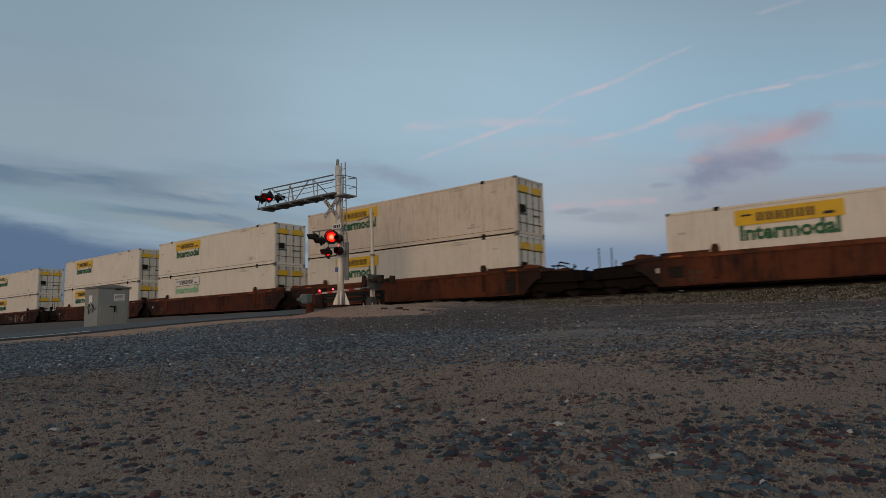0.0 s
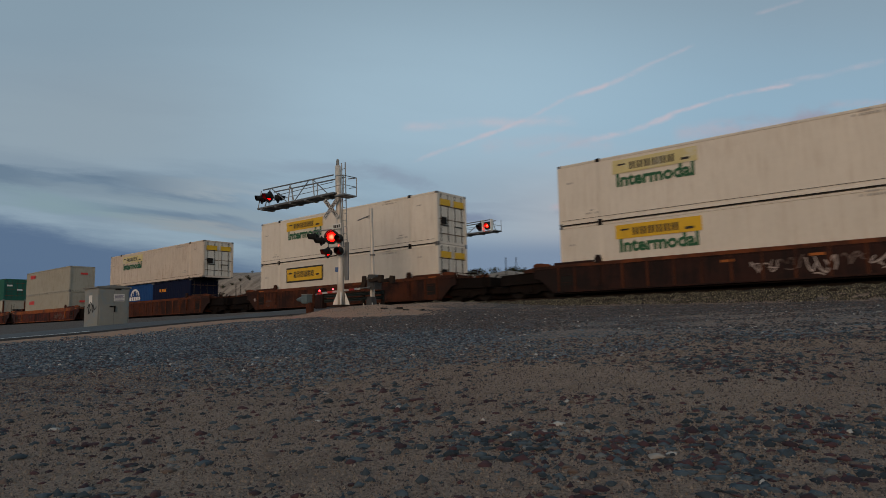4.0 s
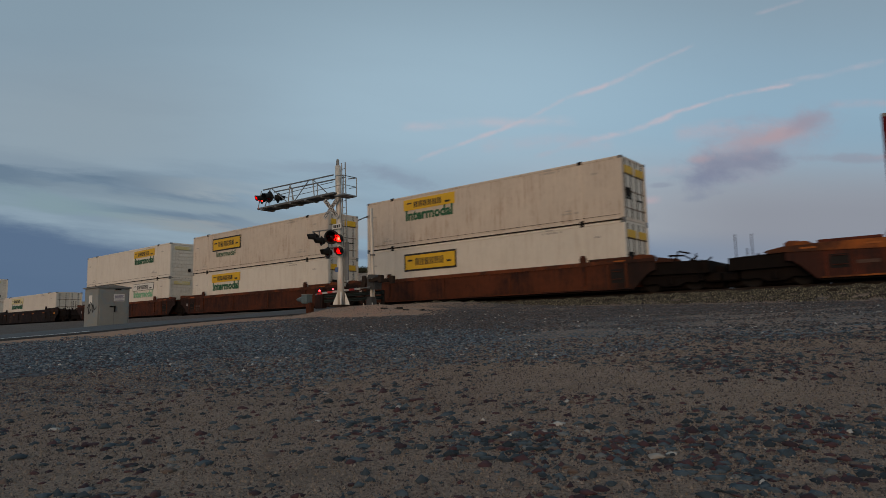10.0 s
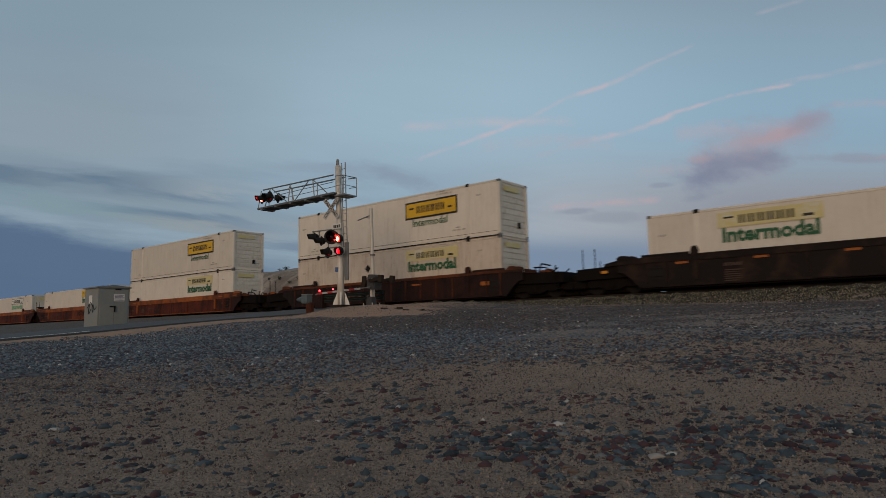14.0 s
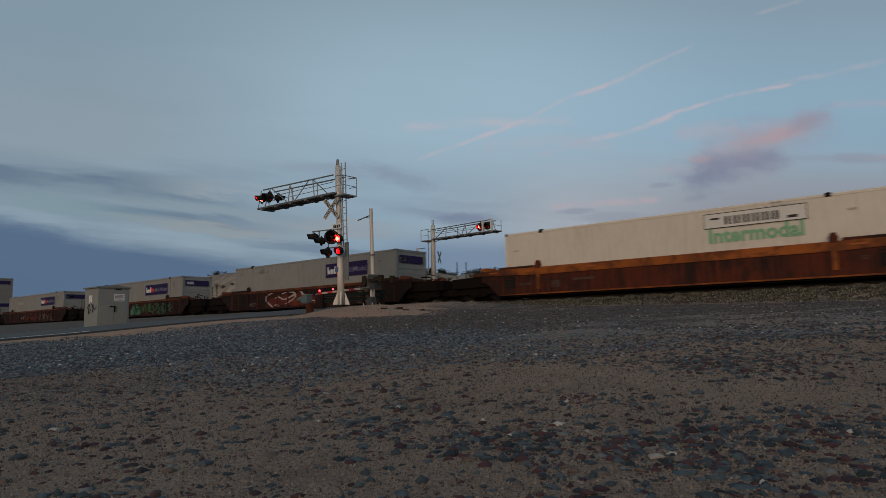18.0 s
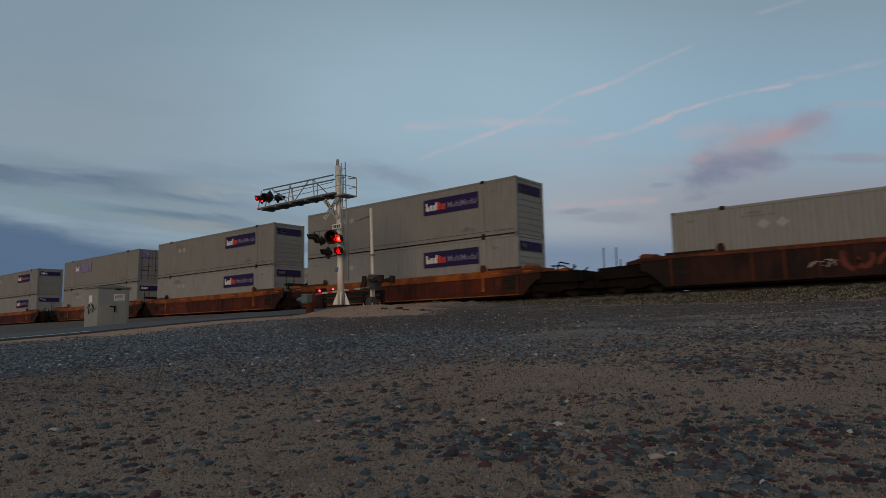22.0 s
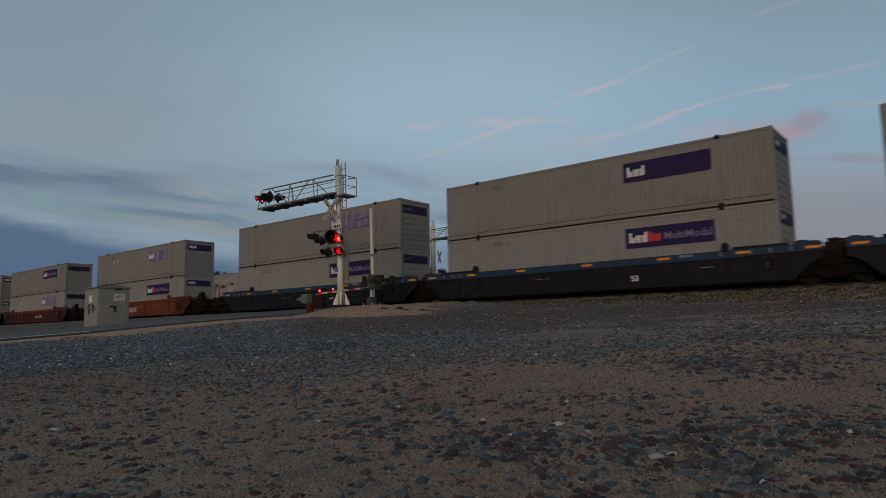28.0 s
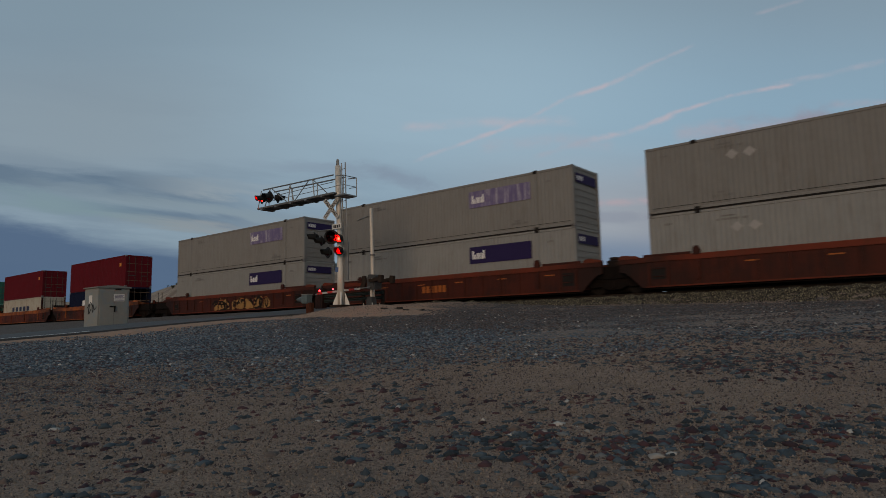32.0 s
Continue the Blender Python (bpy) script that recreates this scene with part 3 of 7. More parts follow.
def land(x, y):
    """Height of the bare ground."""
    x, y = np.asarray(x, float), np.asarray(y, float)
    slope = 0.046 + 0.018 * smooth(-3.0, -24.0, x)
    z = slope * np.clip(y, 0, 25.0) * smooth(-2.0, 5.0, y)
    z = z + 0.020 * swell(x, y, 2.6, 3) * smooth(1.0, 5.0, y) + 0.05 * swell(x, y, 9.0, 5) * smooth(5, 12, y) * smooth(27, 20, y)
    # hollow towards the road
    z = z - 0.16 * smooth(-9.0, -20.0, x) * smooth(22.0, 10.0, y)
    # bank of earth round the signal mast
    z = z + 0.33 * np.exp(-(((x + 22.6) / 3.3) ** 2 + ((y - 20.6) / 2.2) ** 2))
    z = z + 0.10 * np.exp(-(((x + 19.0) / 2.0) ** 2 + ((y - 19.7) / 1.5) ** 2))
    z = z + 0.30 * smooth(-13.5, -20.0, x) * smooth(22.5, 25.3, y) * smooth(27.5, 26.6, y)
    # track bed
    bed = smooth(24.3, 25.9, y) * smooth(33.6, 31.8, y)
    z = np.where(y > 24.3, z * (1 - bed) + 1.52 * bed, z)
    z = np.where(y > 31.8, z * bed + 1.15 * (1 - bed), z)
    # the road's own bed
    side = smooth(ROAD_X0 - 3.0, ROAD_X0 - 0.4, x) * smooth(ROAD_X1 + 1.8, ROAD_X1 + 0.3, x) * smooth(75, 60, y)
    z = z * (1 - side) + (road_z(y) - 0.06) * side
    # low hill across the rails
    hill = smooth(40, 54, y) * smooth(120, 62, y) * smooth(-20, -38, x) * smooth(-420, -150, x)
    z = z + hill * (4.7 + 3.3 * smooth(-34, -82, x) - 2.2 * smooth(-88, -112, x) + 0.3 * swell(x, y, 22.0, 9) + 0.16 * swell(x, y, 5.0, 10))
    z = z + smooth(60, 400, np.hypot(x, y)) * 0.8 * swell(x, y, 240.0, 11)
    return z


def level_steps(*legs):
    out = [legs[0][0]]
    for a, b, d in legs:
        out += list(np.linspace(a, b, max(2, int(round((b - a) / d)) + 1))[1:])
    return np.array(out)


def ground_material():
    m = bpy.data.materials.new("sandy_ground")
    m.use_nodes = True
    n = Nodes(m.node_tree)
    bsdf = n.add("ShaderNodeBsdfPrincipled")
    place = n.add("ShaderNodeNewGeometry").outputs["Position"]
    sep = n.add("ShaderNodeSeparateXYZ")
    n.put(sep.inputs[0], place)
    x, y = sep.outputs[0], sep.outputs[1]
    sand = n.mix(n.noise(place, 0.9, 5.0, 0.6), (0.250, 0.180, 0.142), (0.345, 0.252, 0.197))
    sand = n.mix(n.math("MULTIPLY", n.ramp(n.noise(place, 0.7, 4.0, 0.6, 0.5), 0.48, 0.66), 0.7), sand, (0.335, 0.255, 0.200))
    sand = n.mix(n.math("MULTIPLY", n.ramp(n.noise(place, 14.0, 5.0, 0.7), 0.50, 0.64), 0.30), sand, (0.135, 0.092, 0.075))
    sand = n.mix(n.math("MULTIPLY", n.ramp(n.noise(place, 62.0, 4.0, 0.75), 0.49, 0.58), 0.70), sand, (0.085, 0.062, 0.052))
    sand = n.mix(n.math("MULTIPLY", n.ramp(n.noise(place, 95.0, 3.0, 0.7), 0.53, 0.62), 0.50), sand, (0.34, 0.262, 0.195))
    sand = n.mix(n.math("MULTIPLY", n.ramp(n.noise(place, 2.2, 5.0, 0.6), 0.48, 0.68), 0.45), sand, (0.115, 0.082, 0.064))
    # looser brown dirt beside the road and round the mast's foot
    dirt = n.mix(n.noise(place, 3.0, 5.0, 0.7), (0.24, 0.145, 0.098), (0.40, 0.262, 0.182))
    sand = n.mix(n.math("MULTIPLY", n.ramp(x, -15.8, -17.5), n.ramp(n.noise(place, 1.1, 4.0, 0.6), 0.32, 0.5)), sand, dirt)
    # paler, gullied earth of the hill
    gully = n.noise(n.vmath("MULTIPLY", place, (1.0, 0.35, 0.6)), 0.55, 6.0, 0.7, 0.6)
    pale = n.mix(n.ramp(gully, 0.35, 0.65), (0.15, 0.115, 0.090), (0.30, 0.245, 0.195))
    pale = n.mix(n.math("MULTIPLY", n.ramp(n.noise(place, 2.6, 4.0, 0.7), 0.55, 0.68), 0.7), pale, (0.10, 0.085, 0.060))
    # dark trodden grit across the road, up to the track bed
    verge = n.mix(n.noise(place, 2.5, 5.0, 0.7), (0.045, 0.042, 0.042), (0.085, 0.076, 0.070))
    sand = n.mix(n.math("MULTIPLY", n.math("MULTIPLY", n.ramp(x, ROAD_X0 + 1.0, ROAD_X0 - 0.5), n.ramp(y, 36.0, 32.0)), 0.9), sand, verge)
    sand = n.mix(n.ramp(y, 38.0, 46.0), sand, pale)
    # broken stone, each piece its own shade
    cells = n.voronoi(place, 28.0, "F1", "Color")
    csep = n.add("ShaderNodeSeparateColor")
    n.put(csep.inputs[0], cells)
    stone = n.mix(csep.outputs[0], (0.024, 0.036, 0.048), (0.125, 0.152, 0.178))
    stone = n.mix(n.ramp(csep.outputs[1], 0.72, 0.76), stone, (0.090, 0.060, 0.060))
    away = n.math("SQRT", n.math("ADD", n.math("MULTIPLY", x, x), n.math("MULTIPLY", y, y)))
    stone = n.mix(n.math("MULTIPLY", n.ramp(away, 12.0, 19.0), 0.7), stone, n.mix(csep.outputs[0], (0.026, 0.021, 0.022), (0.105, 0.086, 0.080)))
    stone = n.mix(n.ramp(csep.outputs[2], 0.95, 0.965), stone, (0.36, 0.34, 0.31))
    chips = n.voronoi(place, 28.0, "F1", "Distance")
    patch = n.noise(place, 0.32, 4.0, 0.6)
    away = n.math("SQRT", n.math("ADD", n.math("MULTIPLY", x, x), n.math("MULTIPLY", y, y)))
    west = n.ramp(n.math("ADD", x, n.math("MULTIPLY", y, 0.62)), 0.8, -1.5)
    near_band = n.math("MULTIPLY", west, n.math("MULTIPLY", n.ramp(away, 5.0, 7.0), n.ramp(away, 25.0, 20.0)))
    far_band = n.math("MULTIPLY", n.math("MULTIPLY", n.ramp(away, 11.0, 15.0), 0.55), n.ramp(x, -20.0, -16.0))
    zone = n.math("MULTIPLY", n.math("MAXIMUM", near_band, far_band), n.ramp(y, 26.0, 23.5))
    off_left = n.ramp(x, -27.0, -21.0)
    mx, my = n.math("DIVIDE", n.math("ADD", x, 20.9), 4.6), n.math("DIVIDE", n.math("SUBTRACT", y, 19.5), 2.6)
    bank = n.ramp(n.math("SQRT", n.math("ADD", n.math("MULTIPLY", mx, mx), n.math("MULTIPLY", my, my))), 0.75, 1.15)
    zone = n.math("MULTIPLY", n.math("MULTIPLY", zone, bank), n.ramp(x, -24.3, -22.5))
    much = n.math("ADD", n.math("MULTIPLY", zone, 0.42), n.math("MULTIPLY", n.math("SUBTRACT", patch, 0.5), 1.2))
    much = n.math("ADD", much, n.math("SUBTRACT", n.math("MULTIPLY", n.math("SUBTRACT", off_left, 1.0), 0.35), n.math("MULTIPLY", n.math("SUBTRACT", 1.0, bank), 0.5)))
    edge = n.math("SUBTRACT", n.math("ADD", much, 0.12), n.math("MULTIPLY", csep.outputs[1], 0.42))
    cover = n.math("MULTIPLY", n.ramp(edge, 0.0, 0.08), n.ramp(away, 3.6, 6.5))
    n.put(bsdf.inputs["Base Color"], n.mix(cover, sand, stone))
    bsdf.inputs["Roughness"].default_value = 0.92
    bsdf.inputs["Specular IOR Level"].default_value = 0.25
    b = n.add("ShaderNodeBump")
    b.inputs["Strength"].default_value = 1.0
    b.inputs["Distance"].default_value = 0.035
    rough = n.math("ADD", n.math("MULTIPLY", n.noise(place, 34.0, 6.0, 0.8), 0.8), n.math("MULTIPLY", n.math("MULTIPLY", n.ramp(chips, 0.6, 0.1), cover), 0.9))
    n.put(b.inputs["Height"], rough)
    n.put(bsdf.inputs["Normal"], b.outputs[0])
    n.tree.links.new(bsdf.outputs[0], n.add("ShaderNodeOutputMaterial").inputs[0])
    return m


def sheet(name, xs, ys, height, mat, label, category):
    gx, gy = np.meshgrid(xs, ys)
    gz = height(gx, gy)
    v = np.stack([gx, gy, gz], -1).reshape(-1, 3)
    w, h = len(xs), len(ys)
    i = np.arange(w * h).reshape(h, w)
    f = np.stack([i[:-1, :-1], i[:-1, 1:], i[1:, 1:], i[1:, :-1]], -1).reshape(-1, 4)
    me = bpy.data.meshes.new(name)
    me.from_pydata(v.tolist(), [], f.tolist())
    me.materials.append(mat)
    me.shade_smooth()
    return tagged(new(name, me), label, category, kind="structure")


def build_ground():
    xs = level_steps((-3500, -600, 290), (-600, -200, 40), (-200, -60, 5), (-60, -24, 0.6), (-24, -9, 0.25), (-9, 4, 0.1), (4, 10, 0.4), (10, 60, 5), (60, 600, 60), (600, 3500, 290))
    ys = level_steps((-3500, -500, 300), (-500, -40, 40), (-40, 0, 4), (0, 1.2, 0.3), (1.2, 9, 0.1), (9, 24, 0.25), (24, 34, 0.3), (34, 120, 2), (120, 600, 40), (600, 3500, 290))
    sheet("ground", xs, ys, land, ground_material(), "bare tan sandy ground strewn with dark broken stone", "ground")


def stones_mesh(name, spots, mat, seed, flat=0.55, small=False):
    """Many small broken stones in one mesh. spots: rows of x, y, z, radius."""
    r = np.random.RandomState(seed)
    base = np.array([(0, 0, 1), (0.9, 0, 0.35), (0.28, 0.86, 0.35), (-0.73, 0.53, 0.35), (-0.73, -0.53, 0.35), (0.28, -0.86, 0.35),
                     (0.85, 0.4, -0.4), (-0.1, 0.95, -0.4), (-0.95, 0.05, -0.4), (-0.1, -0.95, -0.4), (0.8, -0.5, -0.4)], float)
    tri = [(0, 1, 2), (0, 2, 3), (0, 3, 4), (0, 4, 5), (0, 5, 1), (1, 6, 2), (2, 6, 7), (2, 7, 3), (3, 7, 8), (3, 8, 4), (4, 8, 9), (4, 9, 5), (5, 9, 10), (5, 10, 1), (1, 10, 6)]
    if small:
        # crumbs: a low peak on an uneven rim, open where it is buried
        base = np.array([(0.1, 0.05, 1), (0.95, 0.1, -0.5), (0.3, 0.9, -0.5), (-0.75, 0.6, -0.5), (-0.8, -0.5, -0.5), (0.3, -0.9, -0.5), (-0.3, 0.2, 0.8)], float)
        tri = [(0, 1, 2), (0, 2, 6), (6, 2, 3), (6, 3, 4), (0, 6, 4), (0, 4, 5), (0, 5, 1)]
    tri = np.array(tri)
    k = len(spots)
    size = spots[:, 3]
    p = base[None] * r.uniform(0.42, 1.45, (k, len(base), 1))
    p = p * np.stack([r.uniform(0.75, 1.35, k), r.uniform(0.75, 1.35, k), np.full(k, flat) * r.uniform(0.7, 1.3, k)], -1)[:, None, :]
    a = r.uniform(0, 2 * math.pi, k)
    c, s = np.cos(a)[:, None], np.sin(a)[:, None]
    x, y = p[..., 0] * c - p[..., 1] * s, p[..., 0] * s + p[..., 1] * c
    q = np.stack([x, y, p[..., 2]], -1) * size[:, None, None] + spots[:, None, :3]
    v = q.reshape(-1, 3)
    f = (tri[None] + (np.arange(k) * len(base))[:, None, None]).reshape(-1, 3)
    me = bpy.data.meshes.new(name)
    me.vertices.add(len(v))
    me.vertices.foreach_set("co", v.astype(np.float32).ravel())
    me.loops.add(len(f) * 3)
    me.loops.foreach_set("vertex_index", f.astype(np.int32).ravel())
    me.polygons.add(len(f))
    me.polygons.foreach_set("loop_start", np.arange(0, len(f) * 3, 3, dtype=np.int32))
    me.polygons.foreach_set("loop_total", np.full(len(f), 3, dtype=np.int32))
    me.update(calc_edges=True)
    me.materials.append(mat)
    return me


def stone_material(name, shades):
    m = bpy.data.materials.new(name)
    m.use_nodes = True
    n = Nodes(m.node_tree)
    bsdf = n.add("ShaderNodeBsdfPrincipled")
    rnd = n.add("ShaderNodeNewGeometry").outputs["Random Per Island"]
    ramp = n.add("ShaderNodeValToRGB")
    ramp.color_ramp.interpolation = "CONSTANT"
    e = ramp.color_ramp.elements
    while len(e) < len(shades):
        e.new(0.5)
    for el, (at, c) in zip(e, shades):
        el.position, el.color = at, (*c, 1.0)
    n.put(ramp.inputs[0], rnd)
    place = n.add("ShaderNodeTexCoord").outputs["Object"]
    g = n.math("ADD", n.math("MULTIPLY", n.noise(place, 90.0, 4.0, 0.7), 0.9), 0.55)
    n.put(bsdf.inputs["Base Color"], n.mix(1.0, ramp.outputs[0], n.join(g, g, g), "MULTIPLY"))
    bsdf.inputs["Roughness"].default_value = 0.85
    bsdf.inputs["Specular IOR Level"].default_value = 0.3
    n.tree.links.new(bsdf.outputs[0], n.add("ShaderNodeOutputMaterial").inputs[0])
    return m


BANDSTONE = [(0.0, (0.056, 0.080, 0.102)), (0.25, (0.112, 0.148, 0.182)), (0.45, (0.026, 0.036, 0.047)), (0.64, (0.075, 0.052, 0.055)), (0.74, (0.140, 0.150, 0.155)),
             (0.86, (0.042, 0.030, 0.036)), (0.94, (0.185, 0.185, 0.180)), (0.988, (0.42, 0.40, 0.37))]
LOOSESTONE = [(0.0, (0.034, 0.047, 0.057)), (0.27, (0.054, 0.073, 0.087)), (0.45, (0.018, 0.025, 0.031)), (0.57, (0.056, 0.027, 0.030)), (0.77, (0.029, 0.017, 0.022)),
              (0.87, (0.098, 0.074, 0.062)), (0.965, (0.125, 0.130, 0.130)), (0.994, (0.36, 0.34, 0.31))]
SANDGRIT = [(0.0, (0.170, 0.122, 0.090)), (0.30, (0.225, 0.165, 0.122)), (0.54, (0.080, 0.057, 0.048)), (0.74, (0.255, 0.195, 0.150)), (0.90, (0.042, 0.033, 0.034))]
BROWNSTONE = [(0.0, (0.058, 0.053, 0.054)), (0.25, (0.098, 0.084, 0.078)), (0.45, (0.030, 0.029, 0.032)), (0.62, (0.080, 0.052, 0.046)), (0.80, (0.066, 0.078, 0.088)), (0.93, (0.150, 0.130, 0.115)), (0.988, (0.40, 0.38, 0.34))]
PALESTONE = [(0.0, (0.120, 0.100, 0.060)), (0.22, (0.045, 0.035, 0.024)), (0.44, (0.28, 0.235, 0.145)), (0.58, (0.016, 0.013, 0.011)), (0.85, (0.085, 0.062, 0.040))]

# where loose stones lie thick (or, below nought, thin): middle, half breadth, half length, how much
DRIFTS = ((-1.62, 5.15, 0.50, 0.62, 1.3), (-1.8, 7.7, 1.3, 0.8, 0.9), (-1.20, 2.50, 0.62, 0.26, 1.2), (-1.65, 2.30, 0.30, 0.18, 0.9), (-0.85, 2.30, 0.35, 0.20, 0.8), (-0.58, 3.10, 0.40, 0.40, 0.55),
          (-2.30, 2.28, 0.34, 0.26, 0.55), (-0.48, 2.25, 0.30, 0.20, 0.6), (-1.9, 3.2, 0.45, 0.2, 0.45), (-3.3, 3.6, 0.7, 0.25, 0.35), (-4.6, 8.6, 1.3, 0.9, -1.1), (-2.3, 4.1, 0.8, 0.5, -0.5), (-0.9, 3.9, 0.5, 0.4, -0.4))


def drifts(x, y):
    out = np.zeros(np.shape(x))
    for cx, cy, wide, deep, much in DRIFTS:
        c = math.hypot(cx, cy)
        along, across = (x * cx + y * cy) / c - c, (x * cy - y * cx) / c
        out = out + much * np.exp(-(across / wide) ** 2 - (along / deep) ** 2)
    return out


def build_gravel():
    r = np.random.RandomState(21)
    # loose stones on the sand, thicker in drifts
    k = 150000
    d = 1.7 + 9.0 * r.uniform(0, 1, k) ** 0.8
    az = radians(39.5) + np.radians(r.uniform(-37, 37, k))
    x, y = -np.sin(az) * d, np.cos(az) * d
    clump = 0.35 * swell(x, y, 1.3, 31) + 0.55 * swell(x, y, 0.48, 32) + 0.35 * swell(x, y, 0.21, 35)
    chance = np.clip(0.085 + 0.16 * clump, 0.022, 1.0) + np.clip(drifts(x, y), -1, 1.4) * (0.42 + 0.30 * clump)
    keep = r.uniform(0, 1, k) < np.clip(chance, 0.0, 0.95)
    x, y, d = x[keep], y[keep], d[keep]
    rad = 0.0040 + 0.0245 * r.uniform(0, 1, len(x)) ** 2.6
    rad = rad * np.where(r.uniform(0, 1, len(x)) > 0.98, 1.3, 1.0)
    me = stones_mesh("loose_stones", np.stack([x, y, land(x, y) + rad * 0.04, rad], -1), stone_material("dark_loose_stone", LOOSESTONE), 5, 0.58)
    tagged(new("loose_stones", me), "scattered dark blue-grey and reddish broken stones on sand", "gravel", kind="stuff")
    # clods and grit of the sand's own colour
    k = 150000
    gd = 1.7 + 7.0 * r.uniform(0, 1, k) ** 0.85
    ga = radians(39.5) + np.radians(r.uniform(-37, 37, k))
    gx, gy = -np.sin(ga) * gd, np.cos(ga) * gd
    grit = (0.0022 + 0.0062 * r.uniform(0, 1, k) ** 2.0) * (0.75 + 0.09 * gd)
    # clods on the bank round the mast and beside the road
    k = 2600
    cx = np.concatenate([-21.2 + 2.4 * r.randn(k), -30.0 + 7.0 * r.uniform(0, 1, k)])
    cy = np.concatenate([19.4 + 1.0 * r.randn(k), np.zeros(k)])
    cy[k:] = 15.5 + (cx[k:] + 30.0) * 0.45 + 0.8 * r.randn(k)
    ok = (cx > ROAD_X1 + 0.3) & (cy < 24.0)
    gx, gy = np.concatenate([gx, cx[ok]]), np.concatenate([gy, cy[ok]])
    grit = np.concatenate([grit, 0.008 + 0.022 * r.uniform(0, 1, int(ok.sum())) ** 3])
    me = stones_mesh("grit", np.stack([gx, gy, land(gx, gy) + grit * 0.1, grit], -1), stone_material("sandy_grit", SANDGRIT), 9, 0.85, True)
    tagged(new("grit", me), "coarse tan grit and clods lying on the sand", "grit", kind="stuff")
    # the spread band of crushed stone further up: its near rim by the bearing from the west of north
    k = 190000
    bearing = 39.5 + r.uniform(-36, 36, k)
    az = np.radians(bearing)
    d = 4.4 + 22.8 * r.uniform(0, 1, k) ** 0.85
    x, y = -np.sin(az) * d, np.cos(az) * d
    rim = np.interp(bearing, (5.0, 15.0, 23.0, 32.0, 39.9, 47.5, 50.5, 56.3, 61.7, 66.8, 73.7), (8.2, 7.6, 6.6, 6.1, 5.9, 5.6, 5.3, 5.5, 6.3, 8.6, 10.3))
    west = smooth(26.0, 40.0, bearing)
    ragged = d + (0.35 * swell(x, y, 0.55, 44) + 0.30 * swell(x, y, 1.6, 45)) * (0.4 + 0.1 * d)
    inside = smooth(-0.35, 0.55, ragged - rim)
    clump = swell(x, y, 2.2, 46) + 0.7 * swell(x, y, 0.8, 47)
    chance = west * np.clip(0.85 + 0.25 * clump, 0.3, 1.0) + (1 - west) * np.clip(0.24 + 0.42 * clump + 0.5 * np.exp(-((d - 7.0) / 0.9) ** 2) + 0.20 * smooth(12, 17, d), 0.05, 1.0)
    chance = chance * np.clip(1.0 + 1.0 * np.minimum(drifts(x, y), 0.0), 0.05, 1.0)
    bank = ((x + 20.9) / 4.1) ** 2 + ((y - 19.3) / 2.1) ** 2 > 1.0 + 0.25 * swell(x, y, 1.4, 48)
    keep = (y < 24.6) & (x > -23.7 + 0.3 * swell(x, y, 1.5, 49)) & (r.uniform(0, 1, k) < chance * inside) & bank
    x, y = x[keep], y[keep]
    rad = (0.007 + 0.017 * r.uniform(0, 1, len(x)) ** 2.2) * (0.75 + 0.035 * np.hypot(x, y))
    rows = np.stack([x, y, land(x, y) + rad * 0.15, rad], -1)
    brown = smooth(10.0, 16.0, np.hypot(x, y)) * smooth(58.0, 46.0, bearing[keep]) + (1 - west[keep]) * smooth(8.0, 12.0, np.hypot(x, y)) > r.uniform(0, 1, len(x))
    me = stones_mesh("gravel", rows[~brown], stone_material("blue_grey_crushed_stone", BANDSTONE), 7, 0.66)
    tagged(new("gravel", me), "spread band of crushed blue-grey stone", "gravel", kind="stuff")
    me = stones_mesh("trackside_gravel", rows[brown], stone_material("brown_grey_crushed_stone", BROWNSTONE), 8, 0.66)
    tagged(new("trackside_gravel", me), "brownish grey crushed stone mixed with earth near the rails", "gravel", kind="stuff")
    # broken dark slabs on the bank
    slab = surface("broken_asphalt", (0.030, 0.027, 0.026), 0.9, 0, 0.5, 12.0, (0.07, 0.055, 0.045), 0.5, 3.0, bump=0.4)
    for k, (sx, sy, wide, turn) in enumerate(((-19.5, 19.7, 0.40, 12), (-18.9, 19.9, 0.55, -8), (-18.4, 19.8, 0.32, 25), (-17.9, 20.2, 0.45, -20), (-19.2, 20.3, 0.30, 50), (-24.2, 18.4, 0.32, 15))):
        rr = random.Random(60 + k)
        ring = [(wide * 0.5 * math.cos(a) * rr.uniform(0.7, 1.1), wide * 0.32 * math.sin(a) * rr.uniform(0.7, 1.1)) for a in (0.1, 0.9, 1.8, 2.7, 3.5, 4.4, 5.4)]
        ob = new("asphalt_rubble", Shape().add([(p, q, -0.04) for p, q in ring] + [(p * 0.94, q * 0.94, 0.025) for p, q in ring], [tuple(range(6, -1, -1)), tuple(range(7, 14))] + [(i, (i + 1) % 7, 7 + (i + 1) % 7, 7 + i) for i in range(7)]).mesh("asphalt_rubble", slab))
        ob.matrix_basis = pose(sx, sy, float(land(sx, sy)) + 0.01, rr.uniform(-6, 10), rr.uniform(-6, 6), turn)
        tagged(ob, "broken dark asphalt slab lying on the earth bank", "rubble", "pieces of rubble")
